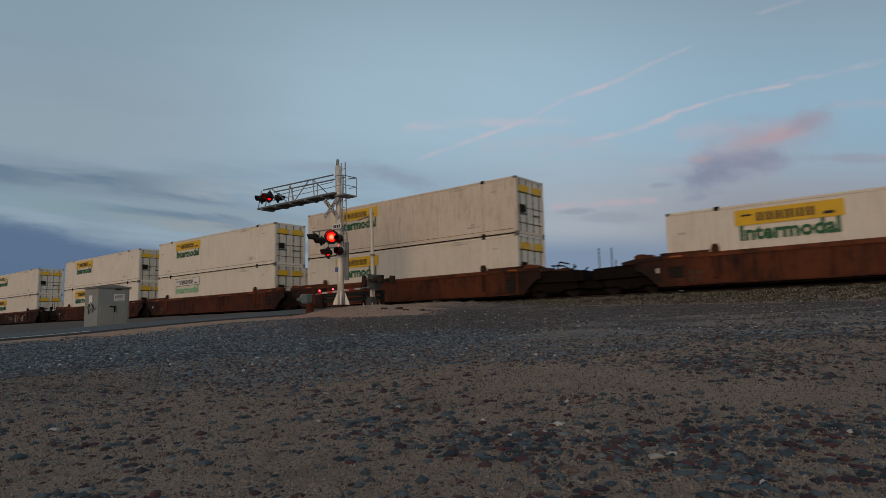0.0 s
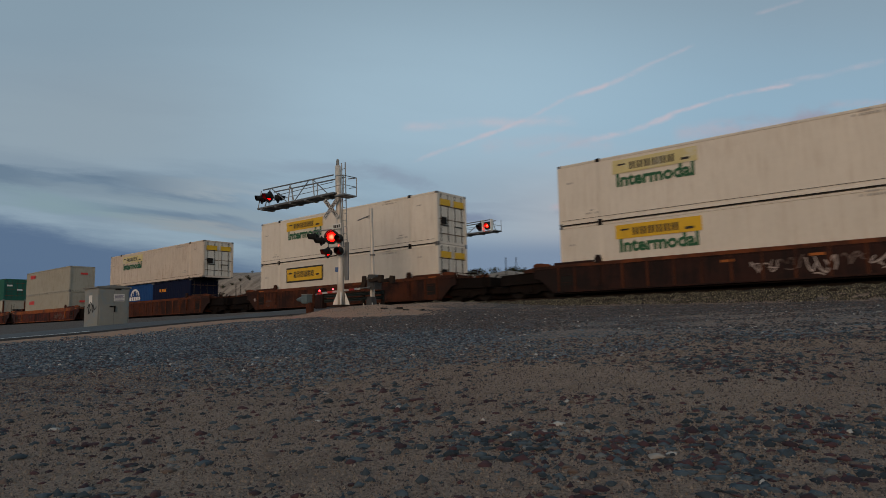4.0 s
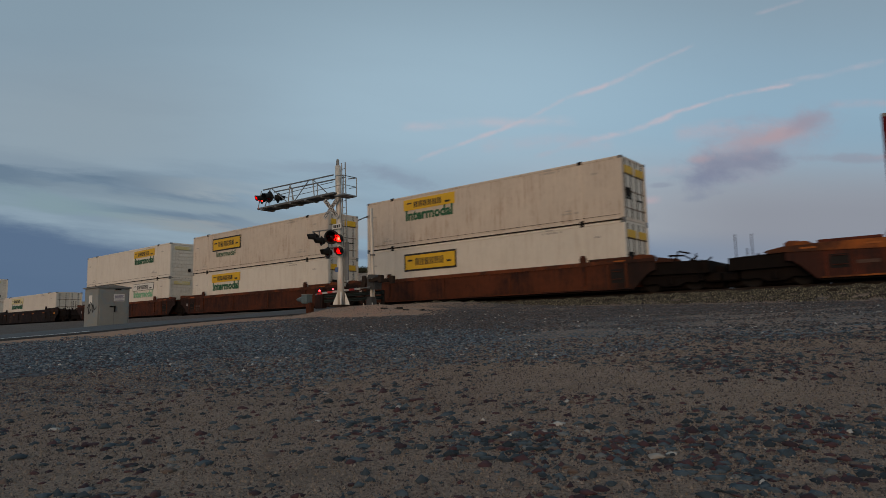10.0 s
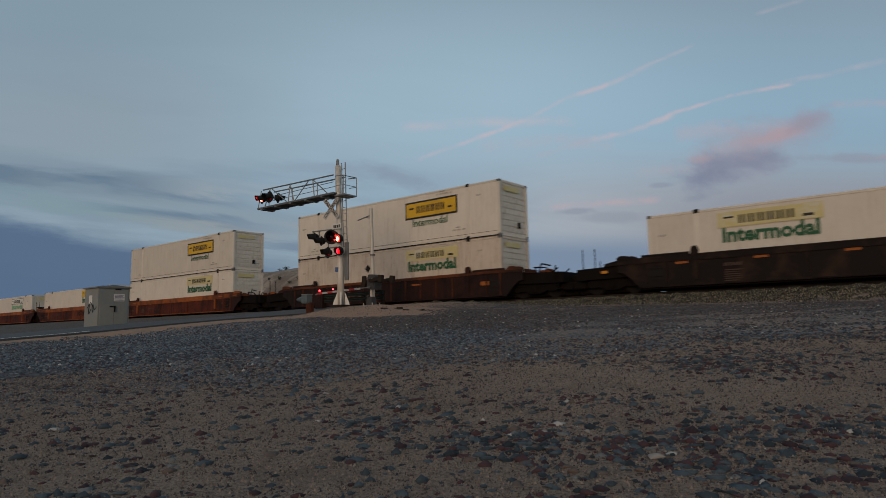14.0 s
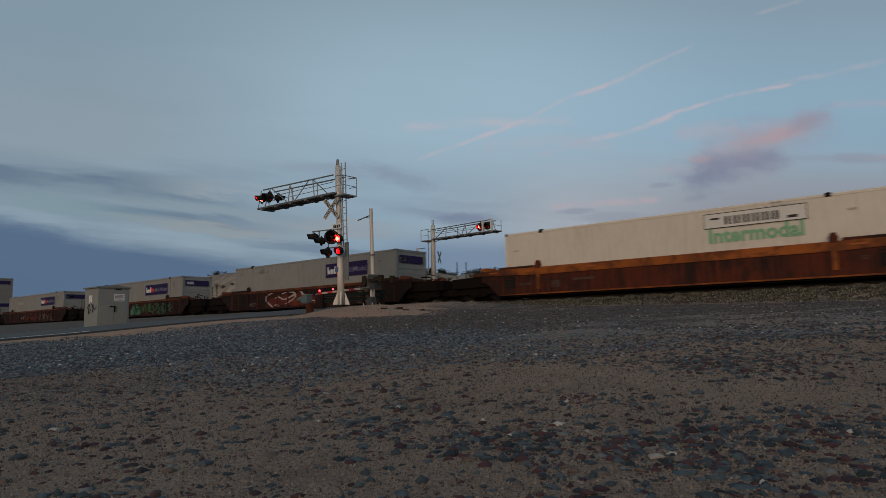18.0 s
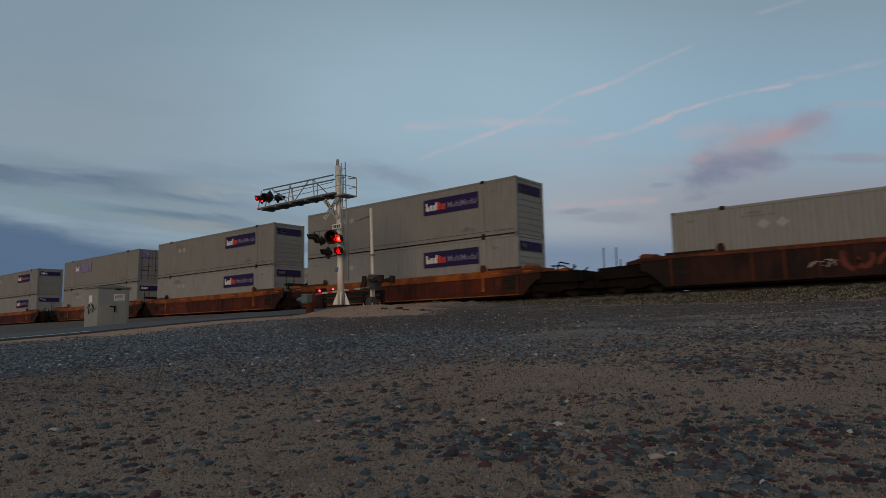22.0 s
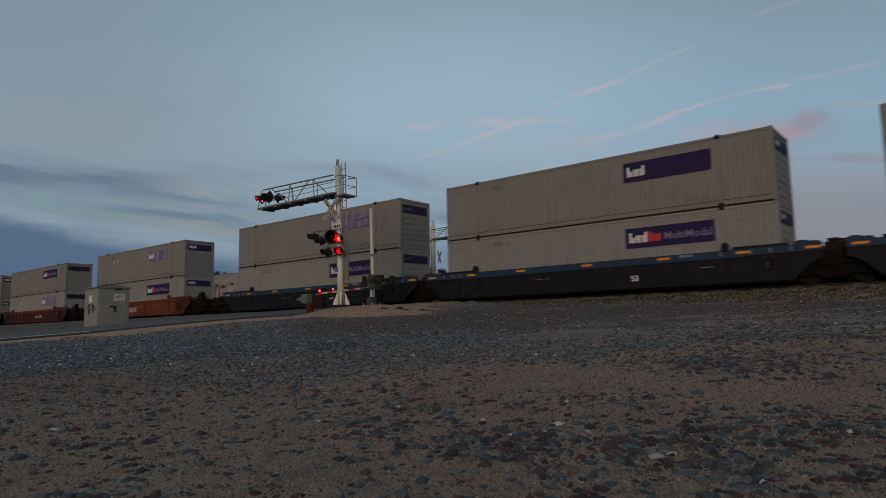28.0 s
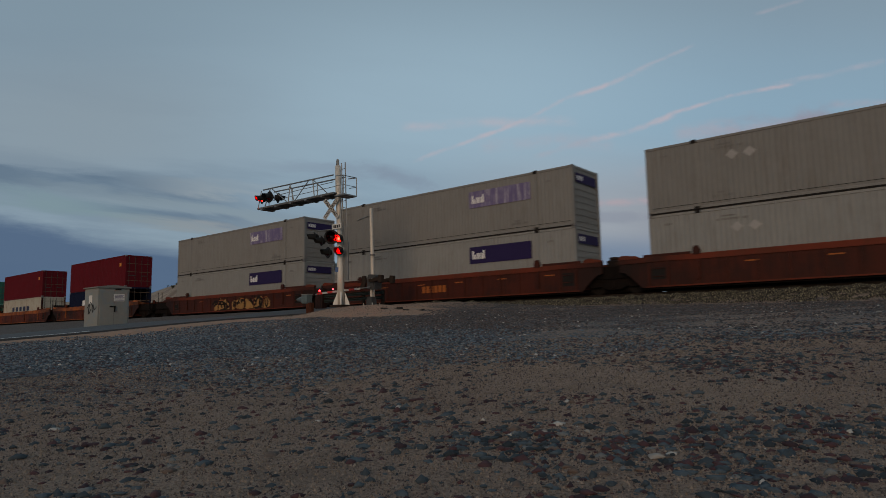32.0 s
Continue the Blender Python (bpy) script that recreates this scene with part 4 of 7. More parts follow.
    # single pale stones
    for at, size in (((-1.52, 2.51), 0.030), ((-1.40, 2.38), 0.024), ((-0.93, 2.30), 0.036), ((-0.77, 2.32), 0.020), ((-4.49, 3.64), 0.030), ((-2.51, 2.39), 0.024), ((-3.53, 4.98), 0.032), ((-1.36, 2.60), 0.022), ((-8.31, 6.60), 0.045), ((-1.57, 5.57), 0.040), ((-1.52, 14.72), 0.085)):
        z = float(land(at[0], at[1]))
        size *= 0.78
        me = stones_mesh("stone", np.array([(0, 0, size * 0.25, size)]), surface("pale_quartz", (0.25, 0.235, 0.215), 0.85, 0, 0.4, 30.0), int(size * 1000))
        ob = new("stone", me)
        ob.matrix_basis = pose(at[0], at[1], z)
        tagged(ob, "small pale angular stone lying on the sand", "stone", "pale stones")


def build_track():
    bal = surface("ballast_bed", (0.034, 0.026, 0.020), 0.95, 0, 0.5, 30.0, bump=0.9, bump_scale=22.0)
    sh = Shape()
    ring = [(24.75, 1.02), (25.95, 1.62), (26.6, 1.70), (29.5, 1.70), (30.15, 1.62), (31.6, 1.0), (31.6, 0.7), (24.75, 0.7)]
    for x0, x1 in ((-420, ROAD_X0 - 0.3), (ROAD_X1 + 1.5, 120)):
        sh.prism(ring, x0, x1)
    tagged(new("ballast", sh.mesh("ballast", bal)), "raised bed of pale crushed ballast under the rails", "ballast", kind="structure")
    # loose ballast on the shoulder
    r = np.random.RandomState(8)
    k = 95000
    x = -22.5 + 30.0 * r.uniform(0, 1, k)
    y = 24.6 + 2.2 * r.uniform(0, 1, k) ** 0.9
    z = np.where(y < 25.95, 1.02 + (y - 24.75) * 0.5, 1.62 + (y - 25.95) * 0.123)
    z = np.maximum(z, land(x, y)) + 0.012 + 0.045 * swell(x, y, 0.9, 17)
    rad = 0.015 + 0.026 * r.uniform(0, 1, k) ** 2.0
    me = stones_mesh("ballast_stones", np.stack([x, y, z, rad], -1), stone_material("pale_ballast_stone", PALESTONE), 6, 0.95, True)
    tagged(new("ballast_stones", me), "loose pale brown ballast stones on the track shoulder", "ballast", kind="stuff")
    # rails
    head = [(-0.036, 0), (0.036, 0), (0.036, -0.035), (0.010, -0.05), (0.010, -0.13), (0.07, -0.15), (0.07, -0.165), (-0.07, -0.165), (-0.07, -0.15), (-0.010, -0.13), (-0.010, -0.05), (-0.036, -0.035)]
    track = thing("track", pose(0, TRACK_Y, RAIL_Z), "railway track of worn steel rails on timber sleepers", "railway track", kind="structure")
    for side in (-0.755, 0.755):
        part("rail", Shape().prism([(y + side, z) for y, z in head], -420, 120).mesh("rail", M_RAIL), track)
    tie = kept("tie", lambda: Shape().box(-0.11, 0.11, -1.3, 1.3, -0.34, -0.165, 0.0).mesh("sleeper", M_TIE))
    for i in range(150):
        x = -70 + i * 0.55
        if not ROAD_X0 - 0.2 < x < ROAD_X1 + 1.4:
            part("sleeper", tie, track, pose(x, 0, 0))


def road_material():
    m = bpy.data.materials.new("worn_asphalt")
    m.use_nodes = True
    n = Nodes(m.node_tree)
    bsdf = n.add("ShaderNodeBsdfPrincipled")
    place = n.add("ShaderNodeNewGeometry").outputs["Position"]
    tint = n.mix(n.noise(place, 0.8, 5.0, 0.6), (0.034, 0.037, 0.041), (0.058, 0.060, 0.063))
    tint = n.mix(n.math("MULTIPLY", n.ramp(n.noise(place, 70.0, 3.0), 0.5, 0.7), 0.4), tint, (0.090, 0.087, 0.082))
    n.put(bsdf.inputs["Base Color"], tint)
    bsdf.inputs["Roughness"].default_value = 0.85
    b = n.add("ShaderNodeBump")
    b.inputs["Strength"].default_value, b.inputs["Distance"].default_value = 0.3, 0.01
    n.put(b.inputs["Height"], n.noise(place, 90.0, 3.0))
    n.put(bsdf.inputs["Normal"], b.outputs[0])
    n.tree.links.new(bsdf.outputs[0], n.add("ShaderNodeOutputMaterial").inputs[0])
    return m


def build_road():
    ys = level_steps((-120, -10, 10), (-10, 24, 0.8), (24, 60, 1.5), (60, 300, 20))
    sh = Shape()
    rows = []
    for y in ys:
        z = float(road_z(y)) if y < 60 else float(land(ROAD_X1 + 8, y)) + 0.1
        rows.append((y, z))
    n = len(rows)
    for x, dz in ((ROAD_X0, 0.0), ((ROAD_X0 + ROAD_X1) / 2, 0.06), (ROAD_X1, 0.0)):
        sh.v += [(x, y, z + dz) for y, z in rows]
    for k in (0, 1):
        sh.f += [(k * n + i, (k + 1) * n + i, (k + 1) * n + i + 1, k * n + i + 1) for i in range(n - 1)]
    lo = len(sh.v)
    for x in (ROAD_X0, ROAD_X1):
        sh.v += [(x, y, z - 0.2) for y, z in rows]
    sh.f += [(i, i + 1, lo + i + 1, lo + i) for i in range(n - 1)]
    sh.f += [(2 * n + i, lo + n + i, lo + n + i + 1, 2 * n + i + 1) for i in range(n - 1)]
    road = tagged(new("road", sh.mesh("road", road_material())), "worn grey asphalt road climbing to the level crossing", "road", kind="structure")
    for x, name in ((ROAD_X1 - 0.35, "edge_line"),):
        ln = Shape()
        yy = [y for y in ys if -10 <= y <= 10.6]
        for a, b in zip(yy, yy[1:]):
            za, zb = float(road_z(a)), float(road_z(b))
            lift = 0.012 + 0.06 * (1 - abs(x - (ROAD_X0 + ROAD_X1) / 2) / ((ROAD_X1 - ROAD_X0) / 2))
            ln.add([(x - 0.16, a, za + lift), (x + 0.16, a, za + lift), (x + 0.16, b, zb + lift), (x - 0.16, b, zb + lift)], [(0, 1, 2, 3)])
        part(name, ln.mesh(name, M_LINE), road, None, "worn white painted line")
    # concrete panels between the rails at the crossing
    slab = surface("crossing_concrete", (0.21, 0.20, 0.185), 0.9, 0, 0.4, 10.0, (0.08, 0.07, 0.06), 0.5, 1.0)
    cross = thing("crossing_panels", pose((ROAD_X0 + ROAD_X1) / 2, TRACK_Y, RAIL_Z), "concrete crossing panels between the rails", "level crossing", kind="structure")
    for i in range(4):
        for y0, y1 in ((-1.55, -0.82), (-0.66, 0.66), (0.82, 1.55)):
            x = -4.6 + i * 2.32
            part("panel", box_mesh("panel", -1.15, 1.15, y0, y1, -0.25, -0.015, slab, 0.02), cross, pose(x, 0, 0))


# ---- containers ----
L53, W53, H53 = 16.154, 2.591, 2.896
L40, L20, W40 = 12.192, 6.058, 2.438


def ribbed(name, length, h, depth, pitch, mat):
    """A corrugated wall along x, facing -y, from z 0 to h, its outer faces at y 0."""
    def build():
        sh = Shape()
        k = int(length / pitch)
        xs, x = [], -length / 2
        p = length / k
        for i in range(k):
            xs += [(x, 0), (x + p * 0.30, 0), (x + p * 0.5, depth), (x + p * 0.80, depth)]
            x += p
        xs.append((length / 2, 0))
        n = len(xs)
        sh.v = [(a, y, 0) for a, y in xs] + [(a, y, h) for a, y in xs]
        sh.f = [(i, i + 1, n + i + 1, n + i) for i in range(n - 1)]
        b = 2 * n
        sh.v += [(-length / 2, depth + 0.03, 0), (length / 2, depth + 0.03, 0), (length / 2, depth + 0.03, h), (-length / 2, depth + 0.03, h)]
        sh.f += [(b + 3, b + 2, b + 1, b), (0, n, b + 3, b), (n - 1, b + 1, b + 2, 2 * n - 1)]
        return sh.mesh(name, mat)
    return kept((name, length, h, depth, pitch, mat.name), build)


def plain_wall(name, length, h, seams, mat):
    """A smooth sheeted wall along x, facing -y, with raised upright seams."""
    def build():
        row = [(-length / 2, 0.006)]
        for i in range(1, seams):
            x = -length / 2 + length * i / seams
            row += [(x - 0.03, 0.006), (x - 0.022, 0.0), (x + 0.022, 0.0), (x + 0.03, 0.006)]
        row += [(length / 2, 0.006), (length / 2, 0.05), (-length / 2, 0.05)]
        n = len(row)
        sh = Shape().add([(x, y, 0) for x, y in row] + [(x, y, h) for x, y in row], [(i, (i + 1) % n, n + (i + 1) % n, n + i) for i in range(n)])
        return sh.mesh(name, mat)
    return kept((name, length, h, seams, mat.name), build)


def door_end(box, x, w, h, mat, style):
    """The end wall that faces along +x. style: doors, ribs or plain."""
    if style == "doors":
        for y0, y1 in ((-w / 2 + 0.09, -0.01), (0.01, w / 2 - 0.09)):
            door = part("door", kept(("door", round(y0, 3), h, mat.name), lambda: Shape().box(x - 0.06, x - 0.02, y0, y1, 0.14, h - 0.12, 0.01).mesh("door", mat)), box)
            for f in (0.22, 0.72):
                y = y0 + (y1 - y0) * f
                part("lock_rod", kept(("rod", round(y, 3), h, x), lambda: Shape().rod((x - 0.005, y, 0.12), (x - 0.005, y, h - 0.08), 0.019, None, 6).mesh("lock_rod", M_DOORBAR)), door)
            part("door_handle", kept(("dh", round(y0, 3), x), lambda: Shape().box(x - 0.01, x + 0.02, y0 + 0.2, y1 - 0.3, 1.0, 1.06).mesh("door_handle", M_DOORBAR)), door)
            for z in (0.55, 1.35, 2.1):
                part("cross_bar", kept(("cb", round(y0, 3), z, x), lambda: Shape().box(x - 0.03, x + 0.0, y0 + 0.03, y1 - 0.03, z, z + 0.04).mesh("cross_bar", M_RUSTBAR)), door)
    else:
        end = part("end_wall", kept(("ew", w, h, mat.name, x), lambda: Shape().box(x - 0.07, x - 0.035, -w / 2 + 0.08, w / 2 - 0.08, 0.12, h - 0.1).mesh("end_wall", mat)), box)
        if style == "ribs":
            for i in range(7):
                z = 0.25 + i * (h - 0.75) / 7
                part("end_rib", kept(("er", w, i, h, mat.name, x), lambda: Shape().prism([(-w / 2 + 0.12, z), (w / 2 - 0.12, z), (w / 2 - 0.12, z + 0.20), (-w / 2 + 0.12, z + 0.20)], x - 0.04, x - 0.012).mesh("end_rib", mat)), end)


def container(m, label, mat, length=L53, width=W53, height=H53, wall="plain", front="doors", dark=None, group="containers on the train"):
    """A steel box at m (its base, mid-length). Returns the thing."""
    box = thing("container", m, label, "container", group)
    hx, hy = length / 2, width / 2
    rail, inset = 0.12, 0.10
    span = length - 2 * inset
    if wall == "plain":
        side = plain_wall("side_wall", span, height - 2 * rail + 0.02, 13, mat)
    elif wall == "fine":
        side = ribbed("side_wall", span, height - 2 * rail + 0.02, 0.022, 0.20, mat)
    else:
        side = ribbed("side_wall", span, height - 2 * rail + 0.02, 0.016 if mat == M_MAROON else 0.036, 0.29, mat)
    part("side_wall", side, box, pose(0, -hy + 0.012, rail - 0.01))
    part("side_wall", side, box, pose(0, hy - 0.012, rail - 0.01, 0, 0, 180))
    part("roof", box_mesh("roof", -hx + 0.05, hx - 0.05, -hy + 0.04, hy - 0.04, height - 0.06, height - 0.015, mat), box)
    part("floor", box_mesh("floor", -hx + 0.05, hx - 0.05, -hy + 0.04, hy - 0.04, 0.08, 0.14, M_SEAL), box)
    for s in (-1, 1):
        part("top_rail", box_mesh("top_rail", -hx + 0.12, hx - 0.12, s * hy - 0.06, s * hy + 0.06, height - rail, height - 0.006, mat, 0.015), box, pose(0, -s * 0.06, 0))
        part("bottom_rail", box_mesh("bottom_rail", -hx + 0.12, hx - 0.12, s * hy - 0.06, s * hy + 0.06, 0.0, rail + 0.02, mat, 0.01), box, pose(0, -s * 0.06, 0))
        # shade of the gap under the box, painted as a dark strip
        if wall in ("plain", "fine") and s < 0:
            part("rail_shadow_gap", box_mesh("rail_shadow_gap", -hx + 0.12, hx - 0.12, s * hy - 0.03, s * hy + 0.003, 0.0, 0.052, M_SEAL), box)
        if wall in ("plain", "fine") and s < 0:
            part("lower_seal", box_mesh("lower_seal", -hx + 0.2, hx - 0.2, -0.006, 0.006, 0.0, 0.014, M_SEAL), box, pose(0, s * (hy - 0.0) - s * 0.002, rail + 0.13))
    post = box_mesh("corner_post", -0.07, 0.07, -0.075, 0.075, 0.1, height - 0.1, M_CARBROWN if mat in (M_TEAL, M_CREAM) else mat)
    cast = box_mesh("corner_casting", -0.09, 0.09, -0.082, 0.082, 0.0, 0.12, M_BAR)
    for sx in (-1, 1):
        for sy in (-1, 1):
            part("corner_post", post, box, pose(sx * (hx - 0.07), sy * (hy - 0.075), 0))
            for z in (0.0, height - 0.12):
                part("corner_casting", cast, box, pose(sx * (hx - 0.09), sy * (hy - 0.08), z))
    if length > 15:
        mid = box_mesh("lift_post", -0.10, 0.10, -0.005, 0.05, 0.1, height - 0.1, mat)
        for sx in (-1, 1):
            part("lift_post", mid, box, pose(sx * 6.02, -hy + 0.004, 0))
            for z in (0.0, height - 0.13):
                part("lift_casting", box_mesh("lift_casting", -0.11, 0.11, -0.012, 0.12, 0.0, 0.14, M_SEAL), box, pose(sx * 6.02, -hy + 0.001, z))
            part("lift_lug", box_mesh("lift_lug", -0.08, 0.08, 0.0, 0.16, 0.0, 0.05, M_SEAL), box, pose(sx * 6.02, -hy + 0.01, height - 0.01))
    part("end_header", box_mesh("end_header", -0.05, 0.05, -hy + 0.1, hy - 0.1, height - 0.13, height - 0.008, mat), box, pose(hx - 0.07, 0, 0))
    part("end_sill", box_mesh("end_sill", -0.05, 0.05, -hy + 0.1, hy - 0.1, 0.0, 0.15, mat), box, pose(hx - 0.07, 0, 0))
    door_end(box, hx - 0.02, width, height, dark or mat, front)
    rear = box_mesh("end_wall", -0.04, 0.04, -hy + 0.08, hy - 0.08, 0.1, height - 0.08, mat)
    part("end_wall", rear, box, pose(-hx + 0.09, 0, 0))
    return box


def panel(box, x0, x1, z0, z1, y, mat, name="sign", label=""):
    return part(name, box_mesh(name, x0, x1, -0.012, 0.0, z0, z1, mat), box, pose(0, y, 0), label)


def bars(box, x0, x1, z0, z1, y, mat, count, fill=0.72, name="letter_bar"):
    """Writing that stands for a name: plain bars."""
    step = (x1 - x0) / count
    me = box_mesh(name, 0, step * fill, -0.006, 0.0, 0, z1 - z0, mat)
    for i in range(count):
        part(name, me, box, pose(x0 + i * step, y, z0))


def strokes(box, x0, x1, z0, z1, y, mat, count, name="letter_bar"):
    """Bold writing that stands for a name: two plain upright bars for each character."""
    step = (x1 - x0) / count
    me = box_mesh(name, 0, step * 0.28, -0.006, 0.0, 0, z1 - z0, mat)
    for i in range(count):
        part(name, me, box, pose(x0 + i * step, y, z0))
        part(name, me, box, pose(x0 + (i + 0.46) * step, y, z0))


def numbers(box, hy, h, wall_rows, mat=M_FAINT):
    """Small marks in the corners of a wall: rows of little bars, one part."""
    def build():
        sh = Shape()
        for k, (x, z, w) in enumerate(wall_rows):
            count = max(2, int(w / 0.11))
            for i in range(count):
                if (i * 5 + k * 3) % 7 != 4:
                    sh.box(x + i * 0.11, x + i * 0.11 + 0.075, -0.005, 0.0, z, z + 0.085)
            if w > 0.5:
                sh.box(x + 0.2, x + w * 0.55, -0.005, 0.0, z + 0.15, z + 0.21)
        return sh.mesh("number_mark", mat)
    tagged(part("number_mark", kept(("numbers", tuple(wall_rows), mat.name), build), box, pose(0, -hy - 0.002, 0)), kind="stuff")


def truck_brand(box, style, x0, hy=W53 / 2):
    """Yellow, faded or framed sign with the green word below, from x0 along the wall."""
    y = -hy - 0.002
    if style == "frame":
        panel(box, x0, x0 + 3.75, 1.50, 2.48, y, M_BLACK, "sign_border")
        panel(box, x0 + 0.10, x0 + 3.65, 1.60, 2.38, y - 0.012, M_YELLOW, "sign", "yellow sign panel with a dark border")
        strokes(box, x0 + 0.85, x0 + 2.95, 1.80, 2.20, y - 0.024, M_BLACK, 6)
        panel(box, x0 + 0.3, x0 + 0.65, 2.05, 2.15, y - 0.024, M_BLACK, "letter_bar")
        panel(box, x0 + 3.1, x0 + 3.4, 1.85, 1.95, y - 0.024, M_BLACK, "letter_bar")
        return
    mat = {"yellow": M_YELLOW, "pale": M_PALE, "white": M_WSIGN}[style]
    if style != "yellow":
        panel(box, x0, x0 + 3.72, 2.05, 2.66, y, M_BLACK if style == "white" else M_PALE, "sign_border")
        panel(box, x0 + 0.03, x0 + 3.69, 2.08, 2.63, y - 0.006, mat, "sign")
    else:
        panel(box, x0, x0 + 3.72, 2.05, 2.66, y, mat, "sign", "bright yellow sign panel")
    strokes(box, x0 + 0.80, x0 + 2.85, 2.17, 2.50, y - 0.0195, M_BLACK, 6)
    panel(box, x0 + 0.25, x0 + 0.62, 2.40, 2.47, y - 0.0195, M_BLACK, "letter_bar")
    panel(box, x0 + 3.05, x0 + 3.4, 2.17, 2.27, y - 0.0195, M_BLACK, "letter_bar")
    part("word", words("Intermodal", 0.78, M_GREENFADE if style == "white" else M_GREENTXT, 0.030), box, pose(x0 + 1.86, y - 0.004, 1.72), "green painted word")


def small_word(box, x0, hy=W53 / 2):
    part("word", words("Intermodal", 0.58, M_GREENTXT, 0.008), box, pose(x0 + 1.8, -hy - 0.006, 1.24), "green painted word")


def end_marks(box, hx, w, h, rows):
    """Small signs on the wall facing along +x."""
    for y0, y1, z0, z1, mat in rows:
        part("end_sign", box_mesh("end_sign", 0, 0.012, y0, y1, z0, z1, mat), box, pose(hx + 0.001, 0, 0))


def purple_brand(box, style, x0=1.95, hy=W53 / 2):
    y = -hy - 0.003
    if style == "none":
        return
    if style == "old":
        panel(box, x0, x0 + 2.35, 1.60, 2.42, y, M_WSIGN, "sign", "faded whitish sign panel")
        panel(box, x0 + 0.25, x0 + 1.3, 1.8, 2.2, y - 0.012, M_PURPLEFADE, "letter_bar")
        return
    mat = M_PURPLEFADE if style == "peel" else M_PURPLE
    panel(box, x0, x0 + 3.75, 1.58, 2.44, y, mat, "sign", "purple sign panel" if style == "full" else "peeling purple sign panel")
    y -= 0.012
    for a, b, hgt in ((0.18, 0.28, 0.44), (0.31, 0.41, 0.24), (0.47, 0.56, 0.31), (0.59, 0.68, 0.31), (0.74, 0.83, 0.31), (0.86, 0.96, 0.44)):
        panel(box, x0 + a, x0 + b, 1.80, 1.80 + hgt, y, M_LETTERW, "letter_bar")
    if style != "short":
        for a, b, hgt in ((1.01, 1.11, 0.44), (1.14, 1.24, 0.36), (1.30, 1.40, 0.31), (1.45, 1.55, 0.31)):
            panel(box, x0 + a, x0 + b, 1.80, 1.80 + hgt, y, M_LETTERR if style == "full" else M_PURPLEFADE, "letter_bar")
    if style == "full":
        part("word", words("MultiModal", 0.44, M_LETTERG, 0.004), box, pose(x0 + 2.68, y - 0.004, 1.97))


def diamonds(box, x, z, mat, hy=W53 / 2):
    for i in (0, 1):
        sh = kept(("diamond", mat.name), lambda: Shape().plate([(-0.24, 0), (0, -0.21), (0.24, 0), (0, 0.21)], -0.008, 0.0).mesh("placard", mat))
        part("placard", sh, box, pose(x + i * 0.66, -hy - 0.002, z))


# ---- well cars ----
PAINT = {"umber": (M_CARUMBER, M_CHORDUMBER, 1.30), "brown": (M_CARBROWN, M_CHORDBROWN, 1.28), "ribbed": (M_CARBROWN, M_CHORDBROWN, 1.28), "orange": (M_CARORANGE, M_CHORDORANGE, 1.10), "dark": (M_CARDARK, M_CARDARK, 1.18),
         "blue": (M_CARBLUE, M_CHORDBLUE, 1.15), "red": (M_CARRED, M_CHORDRED, 1.22), "bright": (M_CARBRIGHT, M_CARBRIGHT, 1.25)}


def truck(car, x):
    t = part("truck", kept("bolster", lambda: Shape().box(-0.28, 0.28, -1.0, 1.0, 0.45, 0.78, 0.05).mesh("truck", M_TRUCK)), car, pose(x, 0, 0))
    frame_ring = [(-1.25, 0.38), (-1.05, 0.30), (-0.62, 0.34), (-0.32, 0.20), (0.32, 0.20), (0.62, 0.34), (1.05, 0.30), (1.25, 0.38), (1.22, 0.62), (0.5, 0.80), (-0.5, 0.80), (-1.22, 0.62)]
    for s in (-1.02, 1.02):
        part("side_frame", kept("side_frame", lambda: Shape().plate(frame_ring, -0.09, 0.09).mesh("side_frame", M_TRUCK)), t, pose(0, s, 0))
    wheel = kept("wheel", lambda: Shape().lathe((0, -0.07, 0), (0, 1, 0), [(0, 0.20), (0.01, 0.33), (0.0, 0.36), (0.0, 0.42), (0.10, 0.43), (0.105, 0.455), (0.135, 0.455), (0.135, 0.36), (0.09, 0.32), (0.10, 0.15)], 20).mesh("wheel", M_WHEEL))
    for wx in (-0.89, 0.89):
        for s in (-1, 1):
            part("wheel", wheel, t, pose(wx, s * 0.78, 0.43, 0, 0, 0 if s < 0 else 180))
        part("axle", kept("axle", lambda: Shape().rod((0, -0.75, 0.43), (0, 0.75, 0.43), 0.08).mesh("axle", M_TRUCK)), t, pose(wx, 0, 0))
    part("brake_rigging", kept("brake_rigging", lambda: Shape().box(-1.5, 1.5, -0.60, 0.60, 0.045, 0.62, 0.03).mesh("brake_rigging", M_TRUCK)), t)
    for s in (-1.1, 1.1):
        part("spring", kept("spring", lambda: Shape().rod((0, 0, 0.28), (0, 0, 0.55), 0.13, None, 10).mesh("spring", M_TRUCK)), t, pose(0, s, 0))


def sill_mesh(mat):
    """One deep side of the well, cut away over the trucks, with a lower flange."""
    def build():
        half = [(8.45, 0.17), (8.66, 0.40), (8.98, 0.70), (9.18, 0.84), (9.42, 0.90), (9.42, 1.36)]
        ring = half + [(-x, z) for x, z in reversed(half)]
        sh = Shape().plate(ring, -0.03, 0.03)
        sh.box(-9.4, 9.4, -0.04, 0.03, 1.22, 1.37)
        return sh.mesh("side_sill", mat)
    return kept(("sill", mat.name), build)


